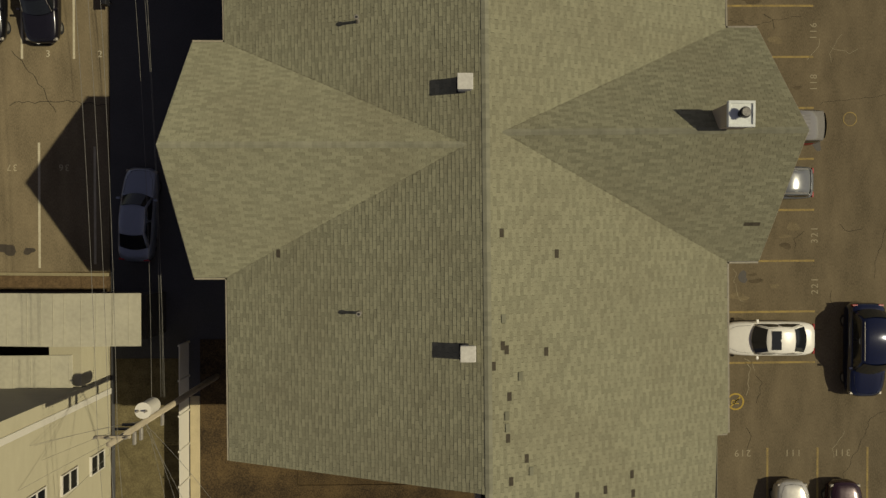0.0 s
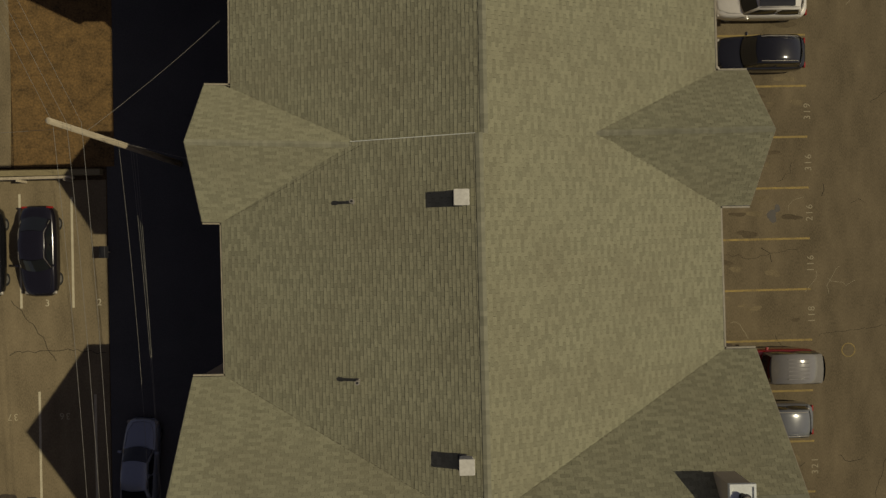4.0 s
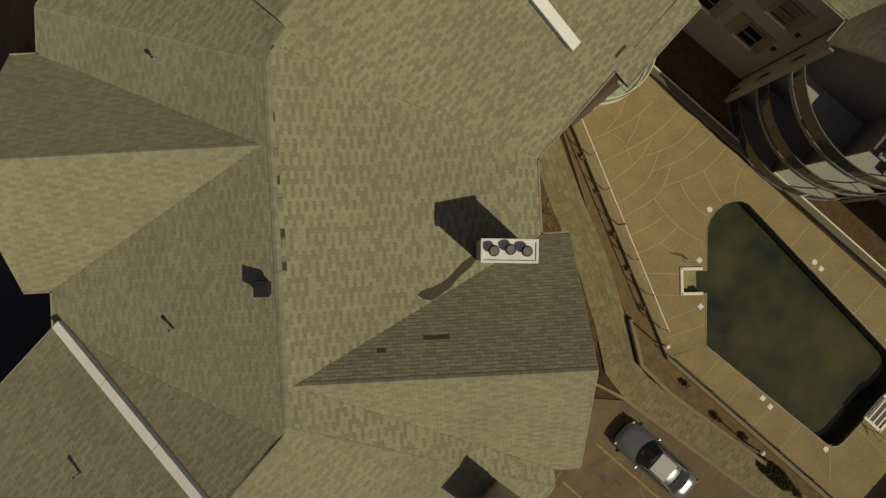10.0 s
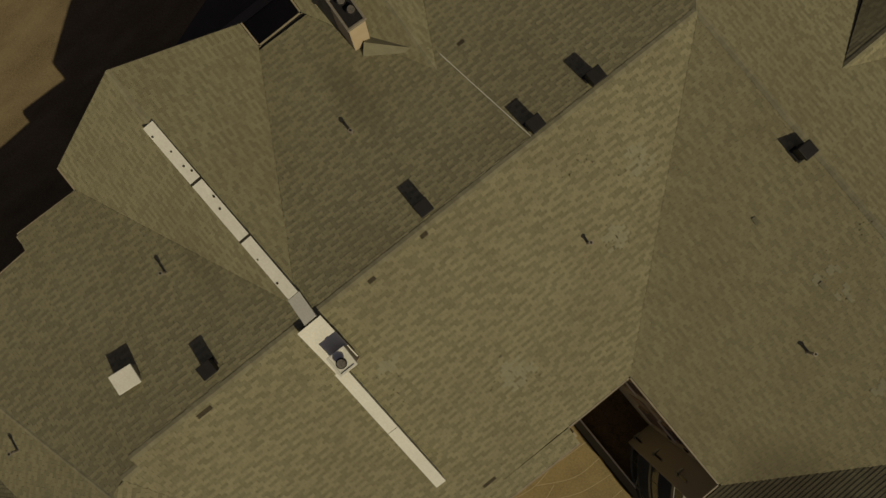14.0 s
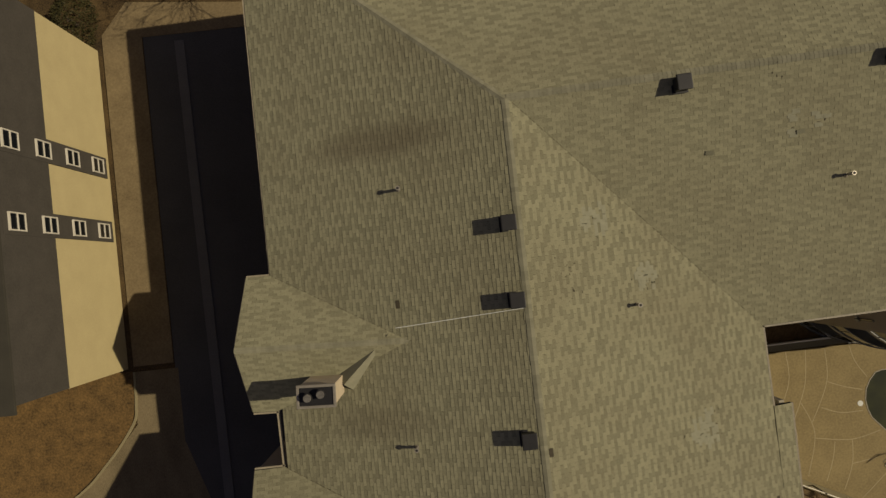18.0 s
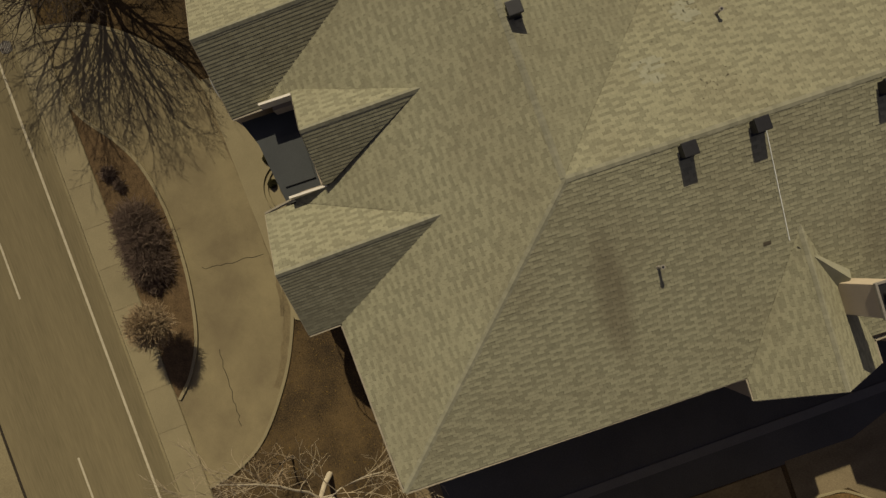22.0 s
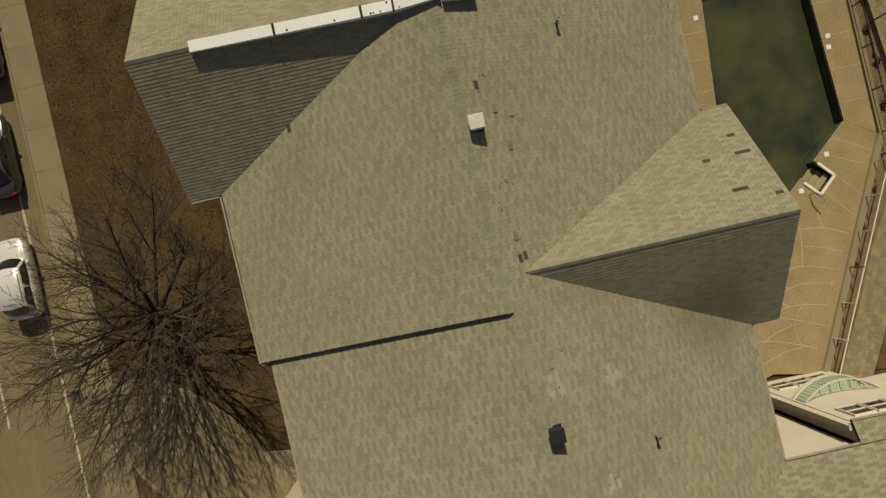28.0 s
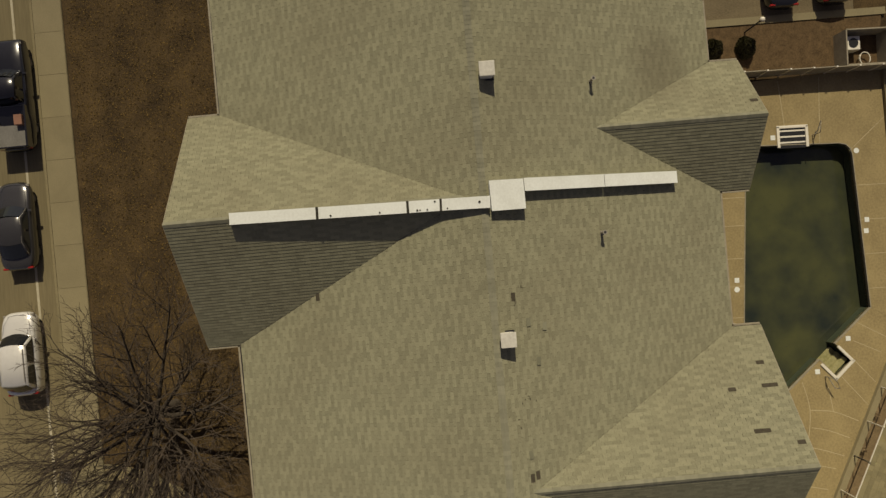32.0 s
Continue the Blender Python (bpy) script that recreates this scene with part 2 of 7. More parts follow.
DUSTY_LAWN = surface("dusty_lawn", (0.2, 0.165, 0.085), (0.07, 0.056, 0.03), rough=1.0, grain=18, patch=1.4, bump=0.8, spec=0.05, contrast=0.36)
MULCH_PALE = surface("dusty_mulch", (0.25, 0.18, 0.1), (0.11, 0.078, 0.045), rough=1.0, grain=12, patch=2.0, bump=0.6, spec=0.05, contrast=0.45)
MULCH = surface("mulch", (0.19, 0.125, 0.066), (0.05, 0.034, 0.02), rough=1.0, grain=13, patch=2.4, bump=0.7, spec=0.05, contrast=0.5)
GRASSBLADE = surface("dry_grass_blade", (0.2, 0.13, 0.046), (0.05, 0.036, 0.018), rough=1.0, grain=8, patch=0.8, bump=0, island=0.4, spec=0.05)
YELLOW_FRESH = surface("bright_yellow_paint", (0.52, 0.36, 0.07), (0.36, 0.25, 0.05), rough=0.85, grain=14, patch=3, bump=0.1)
YELLOW = surface("yellow_road_paint", (0.46, 0.33, 0.1), (0.2, 0.15, 0.07), rough=0.85, grain=18, patch=2.2, bump=0.1, contrast=0.3)
WHITE_LINE = surface("white_road_paint", (0.55, 0.5, 0.36), (0.33, 0.29, 0.2), rough=0.85, grain=26, patch=3, bump=0.1, contrast=0.4)
PALE_MARK = surface("faded_paint", (0.46, 0.4, 0.26), (0.26, 0.22, 0.14), rough=0.9, grain=30, patch=4, bump=0)
BARK = surface("bark", (0.075, 0.058, 0.042), (0.035, 0.028, 0.021), rough=0.95, grain=25, patch=6, bump=0.5)
BARK_PALE = surface("pale_bark", (0.62, 0.55, 0.4), (0.26, 0.21, 0.15), rough=0.9, grain=12, patch=5, bump=0.4)
TWIG = surface("twig", (0.095, 0.07, 0.05), (0.045, 0.034, 0.025), rough=0.95, grain=20, patch=4, bump=0)
TWIG_SHRUB = surface("shrub_twig", (0.2, 0.14, 0.105), (0.1, 0.07, 0.052), rough=0.95, grain=20, patch=4, bump=0)
TWIG_PALE = surface("dry_twig", (0.5, 0.38, 0.23), (0.24, 0.17, 0.1), rough=0.95, grain=20, patch=4, bump=0)
TWIG_WHITE = surface("pale_twig", (0.5, 0.42, 0.28), (0.25, 0.19, 0.12), rough=0.95, grain=20, patch=4, bump=0)
WOOD_POLE = surface("weathered_pole_wood", (0.46, 0.395, 0.28), (0.24, 0.2, 0.14), rough=0.9, grain=12, patch=3, bump=0.3, stretch=(1, 1, 0.1))
GLASS_DARK = paint("window_glass", (0.012, 0.014, 0.016), rough=0.08, spec=0.6)
FRAME_WHITE = paint("white_frame", (0.68, 0.64, 0.54), rough=0.5)
RUBBER = paint("rubber", (0.018, 0.018, 0.018), rough=0.8)
CABLE = paint("cable", (0.2, 0.19, 0.16), rough=0.6)
CRACK = surface("crack_filler", (0.045, 0.036, 0.025), rough=0.9, spec=0.2)

# ---- mesh helpers ----


def mesh(name, verts, faces, smooth=False):
    me = bpy.data.meshes.new(name)
    me.from_pydata([tuple(v) for v in verts], [], faces)
    me.update()
    if smooth:
        me.shade_smooth()
    return me


def add(name, me, material, parent=None, label="", m=None):
    if material and not me.materials:
        me.materials.append(material)
    ob = new(name, me)
    if parent:
        ob.parent = parent
    if m is not None:
        ob.matrix_basis = m
    if label:
        ob["label"] = label
    return ob


def part(name, bm, material, parent, label="", m=None, smooth=False):
    me = bpy.data.meshes.new(name)
    bm.to_mesh(me)
    bm.free()
    if smooth:
        me.shade_smooth()
    return add(name, me, material, parent, label, m)


def box_bm(sx, sy, sz, at=(0, 0, 0), bevel=0.0, segments=1):
    """A box that stands on its base centre."""
    bm = bmesh.new()
    bmesh.ops.create_cube(bm, size=1)
    for v in bm.verts:
        v.co = Vector((v.co.x * sx + at[0], v.co.y * sy + at[1], (v.co.z + 0.5) * sz + at[2]))
    if bevel:
        bmesh.ops.bevel(bm, geom=bm.edges[:], offset=bevel, segments=segments, affect="EDGES", profile=0.7)
    return bm


def tube_bm(radius, height, at=(0, 0, 0), sides=14, top=None, hollow=False):
    bm = bmesh.new()
    bmesh.ops.create_cone(bm, cap_ends=not hollow, segments=sides, radius1=radius, radius2=radius if top is None else top, depth=height)
    bmesh.ops.translate(bm, verts=bm.verts, vec=(at[0], at[1], at[2] + height / 2))
    return bm


def prism(points, z0, z1):
    """Vertices and faces of an upright block on a plan polygon (counterclockwise)."""
    k = len(points)
    v = [(x, y, z0) for x, y in points] + [(x, y, z1) for x, y in points]
    f = [tuple(range(k, 2 * k)), tuple(range(k - 1, -1, -1))]
    f += [(i, (i + 1) % k, k + (i + 1) % k, k + i) for i in range(k)]
    return v, f


def slab(name, points, z0, z1, material, parent=None, label=""):
    return add(name, mesh(name, *prism(points, z0, z1)), material, parent, label)


def ribbon(points, width, z0, z1, closed=False):
    """A strip of a given width along a plan line."""
    pts = [Vector(p) for p in points]
    k = len(pts)
    v, f = [], []
    for i, p in enumerate(pts):
        a = pts[i - 1] if i or closed else p
        b = pts[(i + 1) % k] if i < k - 1 or closed else p
        t = (b - a).normalized()
        s = Vector((-t.y, t.x)) * width / 2
        v += [(p.x + s.x, p.y + s.y, z0), (p.x - s.x, p.y - s.y, z0), (p.x - s.x, p.y - s.y, z1), (p.x + s.x, p.y + s.y, z1)]
    for i in range(k if closed else k - 1):
        a, b = 4 * i, 4 * ((i + 1) % k)
        f += [(a + 3, a + 2, b + 2, b + 3), (a + 2, a + 1, b + 1, b + 2), (a, a + 3, b + 3, b), (a + 1, a, b, b + 1)]
    if not closed:
        f += [(0, 1, 2, 3), (4 * k - 1, 4 * k - 2, 4 * k - 3, 4 * k - 4)]
    return v, f


def arc(cx, cy, r, a0, a1, n):
    return [(cx + r * math.cos(radians(a0 + (a1 - a0) * i / n)), cy + r * math.sin(radians(a0 + (a1 - a0) * i / n))) for i in range(n + 1)]


def smooth_line(points, n=8):
    """A curve through plan points."""
    out = []
    p = [Vector(q) for q in points]
    p = [p[0]] + p + [p[-1]]
    for i in range(1, len(p) - 2):
        for k in range(n):
            t = k / n
            a, b, c, d = p[i - 1], p[i], p[i + 1], p[i + 2]
            out.append(0.5 * ((2 * b) + (c - a) * t + (2 * a - 5 * b + 4 * c - d) * t * t + (3 * b - a - 3 * c + d) * t**3))
    out.append(p[-2])
    return [(q.x, q.y) for q in out]


def wires(name, lines, radius, material, parent=None, label="", sides=4):
    """Thin round lines through 3D points, in one mesh."""
    v, f = [], []
    for line in lines:
        pts = [Vector(p) for p in line]
        base = len(v)
        for i, p in enumerate(pts):
            t = (pts[min(i + 1, len(pts) - 1)] - pts[max(i - 1, 0)]).normalized()
            a = t.orthogonal().normalized()
            b = t.cross(a)
            for k in range(sides):
                w = 2 * math.pi * k / sides
                v.append(p + (a * math.cos(w) + b * math.sin(w)) * radius)
        for i in range(len(pts) - 1):
            for k in range(sides):
                q = base + i * sides
                f.append((q + k, q + (k + 1) % sides, q + sides + (k + 1) % sides, q + sides + k))
    return add(name, mesh(name, v, f, True), material, parent, label)


# ---- roof planes ----
EAVE, PITCH, STEEP = 9.85, 0.39, 0.785


class Plane:
    """A roof plane that rises at a pitch to the left of its eave line a to b."""

    def __init__(self, a, b, pitch=PITCH, z=EAVE):
        self.a, self.d = Vector(a), (Vector(b) - Vector(a)).normalized()
        self.n, self.pitch, self.z = Vector((-self.d.y, self.d.x)), pitch, z

    def height(self, p):
        return self.z + self.pitch * (Vector(p) - self.a).dot(self.n)

    def at(self, p):
        return Vector((p[0], p[1], self.height(p)))

    def row(self):
        g = self.n * self.pitch
        return [-g.x, -g.y, 1.0], self.z - g.dot(self.a)


def meet(*planes):
    """The plan point where three planes meet."""
    rows, right = zip(*(p.row() for p in planes))
    x, y, _ = np.linalg.solve(np.array(rows), np.array(right))
    return (float(x), float(y))


def cross(p, a, b):
    """Where two planes meet on the plan line from a to b."""
    ha, hb = p[0].height(a) - p[1].height(a), p[0].height(b) - p[1].height(b)
    k = ha / (ha - hb)
    return (a[0] + (b[0] - a[0]) * k, a[1] + (b[1] - a[1]) * k)


def eave_corner(p, q):
    m = np.array([[p.d.x, -q.d.x], [p.d.y, -q.d.y]])
    k = np.linalg.solve(m, np.array([q.a.x - p.a.x, q.a.y - p.a.y]))
    return (p.a.x + p.d.x * float(k[0]), p.a.y + p.d.y * float(k[0]))


def on_line(p, x=None, y=None):
    """The eave point of a plane at a given x or y."""
    k = (x - p.a.x) / p.d.x if x is not None else (y - p.a.y) / p.d.y
    return (p.a.x + p.d.x * k, p.a.y + p.d.y * k)


TAB, COURSE = 0.305, 0.142
rng = np.random.default_rng(4)


def tabs(plane, points, holes=()):
    """Shingle tabs that cover a convex plan polygon of a plane: each one a wedge with its own butt edge."""
    up = math.sqrt(1 + plane.pitch**2)
    uv = np.array([((Vector(p) - plane.a).dot(plane.d), (Vector(p) - plane.a).dot(plane.n) * up) for p in points])
    v0, v1 = uv[:, 1].min(), uv[:, 1].max()
    lo, hi, lv, ends, clump, proud = [], [], [], [], [], []
    nxt = np.roll(uv, -1, 0)
    phase = rng.random()
    # middle wings blend more, most facing the sun: sunlit contrast put into the tone
    where = sum((Vector(p) for p in points), Vector((0, 0))) / len(points)
    blend = 0.105 if where.y < 32 or where.x > 7 else 0.18 if plane.n.x < -0.5 else 0.135
    # the gables over the parking lot have darker shingles
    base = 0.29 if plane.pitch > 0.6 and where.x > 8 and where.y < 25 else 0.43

    def span(v):
        v = min(max(v, v0 + 1e-4), v1 - 1e-4)
        us = [ua + (ub - ua) * (v - va) / (vb - va) for (ua, va), (ub, vb) in zip(uv, nxt) if (va - v) * (vb - v) < 0]
        return (min(us), max(us)) if len(us) > 1 else (0.0, 0.0)

    for k in range(int((v1 - v0) / COURSE) + 1):
        v = v0 + k * COURSE
        mid = min(max(v + COURSE * 0.5, v0 + 1e-4), v1 - 1e-4)
        if span(v)[1] - span(v)[0] < 0.01:
            continue
        a = min(span(v)[0], span(v + COURSE * 1.12)[0])
        b = max(span(v)[1], span(v + COURSE * 1.12)[1])
        start = math.floor(a / TAB) * TAB - (k % 2) * TAB / 2 + rng.uniform(-0.01, 0.01)
        edges = np.arange(start, b + TAB, TAB)
        slot = 0.0003 if plane.pitch > 0.6 and plane.n.x > 0.9 else 0.0038
        left, right = np.maximum(edges[:-1] + slot, a), np.minimum(edges[1:] - slot, b)
        ok = right - left > 0.001
        lo.append(left[ok]), hi.append(right[ok]), lv.append(np.full(ok.sum(), v))
        ends.append(np.tile([*span(v), *span(v + COURSE * 1.12)], (ok.sum(), 1)))
        # laminated strips: paler raised tabs and darker sunk dashes of about two tabs, stepping sideways from course to course
        phase += 0.47 + rng.normal() * 0.15
        u = edges[:-1][ok]
        wave = np.sin(2 * math.pi * (u / 1.08 + phase) + rng.normal(0, 0.35, ok.sum())) + 0.3 * np.sin(2 * math.pi * (u / 4.7 + 0.6 * phase))
        raised = np.sign(wave + 0.15)
        proud.append(raised)
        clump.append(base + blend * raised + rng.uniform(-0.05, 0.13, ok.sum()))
    lo, hi, lv = np.concatenate(lo), np.concatenate(hi), np.concatenate(lv)
    a0, b0, a1, b1 = np.concatenate(ends).T
    k = len(lo)
    butt, loose_by = (0.0135, 0.0008) if plane.pitch > 0.6 else (0.0135, 0.003)
    if plane.pitch < 0.6:
        butt = butt + 0.025 * blend * np.concatenate(proud)
    t = butt + rng.uniform(-loose_by, loose_by, k)
    t2 = butt + rng.uniform(-loose_by, loose_by, k)
    dv = rng.uniform(-0.006, 0.004, k)
    top = np.minimum(lv + COURSE * 1.12, v1)
    aw, bw = np.minimum(a0, a1), np.maximum(b0, b1)
    p0, q0, p1, q1 = np.clip(lo, a0, b0), np.clip(hi, a0, b0), np.clip(lo, a1, b1), np.clip(hi, a1, b1)
    p1 = np.where(np.abs(p1 - p0) > 0.24, np.clip(lo, aw, bw), p1)
    q1 = np.where(np.abs(q1 - q0) > 0.24, np.clip(hi, aw, bw), q1)

    def ceiling_at(u):
        best = np.full(len(u), v0)
        for (ua, va), (ub, vb) in zip(uv, nxt):
            if abs(ua - ub) > 1e-6:
                on = (u >= min(ua, ub) - 1e-4) & (u <= max(ua, ub) + 1e-4)
                best = np.where(on, np.maximum(best, va + (vb - va) * (u - ua) / (ub - ua)), best)
        return best

    u = np.stack([p0, q0, q1, p1, p0, q0], 1)
    v = np.stack([lv + dv, lv + dv, np.where(np.abs(q1 - np.clip(hi, a1, b1)) > 1e-6, np.minimum(top, ceiling_at(q1)), top), np.where(np.abs(p1 - np.clip(lo, a1, b1)) > 1e-6, np.minimum(top, ceiling_at(p1)), top), lv + dv, lv + dv], 1)
    h = np.stack([t, t2, 0 * t + 0.002, 0 * t + 0.002, 0 * t - 0.004, 0 * t - 0.004], 1)
    slope = plane.pitch / up
    x = plane.a.x + plane.d.x * u + plane.n.x * (v / up - h * slope)
    y = plane.a.y + plane.d.y * u + plane.n.y * (v / up - h * slope)
    z = plane.z + slope * v + h / up
    return np.stack([x, y, z], -1).reshape(-1, 3), k, np.repeat(np.concatenate(clump), 6)


def tab_mesh(name, coords, k, tone):
    """One mesh of k wedges of six corners each."""
    me = bpy.data.meshes.new(name)
    base = (np.arange(k) * 6)[:, None]
    quads = np.concatenate([base + [0, 1, 2, 3], base + [4, 5, 1, 0]], 1).reshape(-1, 4)
    tris = np.concatenate([base + [4, 0, 3], base + [1, 5, 2]], 1).reshape(-1, 3)
    loops = np.concatenate([quads.ravel(), tris.ravel()]).astype(np.int32)
    starts = np.concatenate([np.arange(len(quads)) * 4, len(quads) * 4 + np.arange(len(tris)) * 3]).astype(np.int32)
    me.vertices.add(len(coords))
    me.vertices.foreach_set("co", coords.astype(np.float32).ravel())
    me.loops.add(len(loops))
    me.loops.foreach_set("vertex_index", loops)
    me.polygons.add(len(starts))
    me.polygons.foreach_set("loop_start", starts)
    me.update(calc_edges=True)
    me.attributes.new("tone", "FLOAT", "POINT").data.foreach_set("value", tone.astype(np.float32))
    me.shade_flat()
    me.validate()
    return me


building = tagged(new("apartment_building"), "three-storey apartment building with weathered grey-tan shingle roofs and steep gables", "building")
ROOFS = []


def roof(plane, points, label="", thick=0.16):
    """A roof slope: a solid deck and its shingles."""
    top = [plane.at(p) - Vector((0, 0, 0.01)) for p in points]
    k = len(top)
    v = top + [p - Vector((0, 0, thick)) for p in top]
    f = [tuple(range(k)), tuple(range(2 * k - 1, k - 1, -1))] + [(i, k + i, k + (i + 1) % k, (i + 1) % k) for i in range(k)]
    ob = add("roof", mesh("roof", v, f), FELT, building, label)
    coords, n, tone = tabs(plane, points)
    if n > 1500:
        # the tabs next to the ridge are pieces of their own
        each, shade = coords.reshape(n, 6, 3), tone.reshape(n, 6)
        order = np.argsort(-each[:, 0, 2], kind="stable")
        for i in order[:260]:
            add("shingle", tab_mesh("shingle", each[i], 1, shade[i]), SHINGLE, ob)
        rest = np.sort(order[260:])
        coords, n, tone = each[rest].reshape(-1, 3), len(rest), shade[rest].ravel()
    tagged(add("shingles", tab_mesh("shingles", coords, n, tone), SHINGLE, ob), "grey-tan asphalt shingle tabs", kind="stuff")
    ROOFS.append((plane, points))
    return ob


# main slopes
w1a_w, w1a_e = Plane((-7.91, 14), (-7.73, -8.5)), Plane((11.78, -8), (11.48, 16.5))
w1b_w, w1b_e = Plane((-7.43, 24), (-7.5, 16.3)), Plane((11.42, 16.5), (11.2, 32.5))
w2_w, w2_e = Plane((-14.94, 31.84), (-8.47, 25.41)), Plane((10.68, 33.15), (4.21, 39.67))
w3a_w, w3a_e = Plane((-16.58, 38.6), (-16.25, 33.2)), Plane((2.1, 41.4), (2.08, 46.4))
w3b_w, w3b_e = Plane((-17.15, 58), (-17.28, 41.5)), Plane((2.06, 46.4), (1.98, 54.0))
w4w_n, w4_s = Plane((4.4, 73.2), (-17.48, 72.36)), Plane((2.1, 54.08), (29.8, 54.7))
w4e_n = Plane((31, 74.6), (10.1, 73.86))

S0, S1, S2 = -8.5, 16.33, 38.66
ridge_at = lambda p, q, y: cross((p, q), (p.a.x, y), (q.a.x, y))
ra0, ra1 = ridge_at(w1a_w, w1a_e, S0), ridge_at(w1a_w, w1a_e, S1)
ra00 = ridge_at(w1a_w, w1a_e, -10.6)
roof(w1a_w, [on_line(w1a_w, y=S1), on_line(w1a_w, y=S0), ra0, ra1])
roof(w1a_e, [on_line(w1a_e, y=-7.55), on_line(w1a_e, y=S1), ra1, (ra0[0], -7.55)])
w1s_e = Plane((11.31, -13), (11.27, -7.55), z=EAVE + 0.18)
roof(w1s_e, [(11.29, -10.6), (11.27, -7.55), (ra0[0], -7.55), (ra00[0], -10.6)])
rb1 = ridge_at(w1b_w, w1b_e, S1)
j1, k1 = meet(w1b_w, w1b_e, w2_w), meet(w1b_e, w2_w, w2_e)
v1 = eave_corner(w1b_w, w2_w)
h1 = eave_corner(w1b_e, w2_e)
roof(w1b_w, [v1, on_line(w1b_w, y=S1), rb1, j1])
roof(w1b_e, [on_line(w1b_e, y=S1), h1, k1, j1, rb1])
j2, k2 = meet(w3a_w, w3a_e, w2_e), meet(w3a_w, w2_e, w2_w)
h2, v2 = eave_corner(w2_w, w3a_w), eave_corner(w2_e, w3a_e)
roof(w2_w, [h2, v1, j1, k1, k2])
roof(w2_e, [h1, v2, j2, k2, k1])
rc = ridge_at(w3a_w, w3a_e, S2)
roof(w3a_w, [on_line(w3a_w, y=S2), h2, k2, j2, rc])
roof(w3a_e, [v2, on_line(w3a_e, y=S2), rc, j2])
rd = ridge_at(w3b_w, w3b_e, S2)
j3, k3 = meet(w4_s, w4w_n, w3b_e), meet(w4w_n, w3b_e, w3b_w)
nw, v3 = eave_corner(w4w_n, w3b_w), eave_corner(w3b_e, w4_s)
roof(w3b_w, [nw, on_line(w3b_w, y=S2), rd, k3])
roof(w3b_e, [on_line(w3b_e, y=S2), v3, j3, k3, rd])
STEPX, EAST = 10.12, 34.0
ridge_x = lambda p, q, x: cross((p, q), (x, p.a.y), (x, q.a.y))
re0, re1, re2 = ridge_x(w4w_n, w4_s, STEPX + 0.26), ridge_x(w4e_n, w4_s, STEPX + 0.26), ridge_x(w4e_n, w4_s, EAST)
RX0, RX1 = -4.72, -0.86
rr0, rr1 = ridge_x(w4w_n, w4_s, RX0), ridge_x(w4w_n, w4_s, RX1)
roof(w4w_n, [on_line(w4w_n, x=RX0), nw, k3, j3, rr0])
roof(w4w_n, [(RX1, 71.5), (RX0, 71.42), rr0, rr1])
roof(w4w_n, [on_line(w4w_n, x=STEPX), on_line(w4w_n, x=RX1), rr1, re0])
roof(w4_s, [v3, on_line(w4_s, x=29.85), ridge_x(w4e_n, w4_s, 29.85), re1, re0, j3])
inset = [(29.85, 56.4), (EAST, 56.5), re2, ridge_x(w4e_n, w4_s, 29.85)]
roof(w4_s, inset)
roof(w4e_n, [on_line(w4e_n, x=EAST), on_line(w4e_n, x=STEPX), re1, re2])

# bay roof on the courtyard side
bay = Plane((2.88, 46.45), (2.9, 50.85), z=EAVE - 0.32)
roof(bay, [(2.88, 46.45), (2.9, 50.85), (2.06, 50.87), (2.06, 46.44)])

GABLES = []


def gable(a, b, out, main, label="", z0=EAVE, shift=0.0, wall_m=None, foot=0.0):
    """A steep gable: a and b lie on the main eave, a on the right hand as seen from inside, out is how far it stands forward, shift moves its ridge towards b."""
    a, b = Vector(a), Vector(b)
    along = (b - a).normalized()
    fwd = Vector((-along.y, along.x)) * out
    half = (b - a).length / 2
    mid = (a + b) / 2 + along * shift
    back = -fwd.normalized()
    rise = half * STEEP
    pa, pb = Plane(a + fwd, a, rise / (half + shift), z0), Plane(b, b + fwd, rise / (half - shift), z0)
    far = mid + back * 14
    near = mid + back * 0.05
    apex = cross((pa, main), tuple(near), tuple(far))
    tip = mid + fwd
    one = roof(pa, [tuple(a + fwd), tuple(a), apex, tuple(tip)], label)
    two = roof(pb, [tuple(b), tuple(b + fwd), tuple(tip), apex], label)
    z = z0 + half * STEEP
    GABLES.append((tip, Vector(apex), z, a, b, fwd))
    # gable wall under the slopes
    w = along * (half - 0.3 - abs(shift))
    inn = mid + fwd - fwd.normalized() * 0.35
    thick = fwd.normalized() * 0.2
    v, f = [], []
    for off in (Vector((0, 0)), -thick):
        for p, zz in ((inn - w, foot), (inn + w, foot), (inn + w, z0 - 0.05), (inn, z - 0.3), (inn - w, z0 - 0.05)):
            v.append((p.x + off.x, p.y + off.y, zz))
    f = [(0, 1, 2, 3, 4), (9, 8, 7, 6, 5)] + [(i, 5 + i, 5 + (i + 1) % 5, (i + 1) % 5) for i in range(5)]
    add("wall", mesh("gable_wall", v, f), wall_m or STUCCO, building)
    # side returns of the projecting bay
    for s, p in ((-1, a), (1, b)):
        q = p + along * (0.3 if s < 0 else -0.3)
        e0, e1 = q + fwd - fwd.normalized() * 0.35, q - fwd.normalized() * 0.6
        add("wall", mesh("wall", *ribbon([e0, e1], 0.2, foot, EAVE - 0.12)), STUCCO, building)
    return tip, apex, z


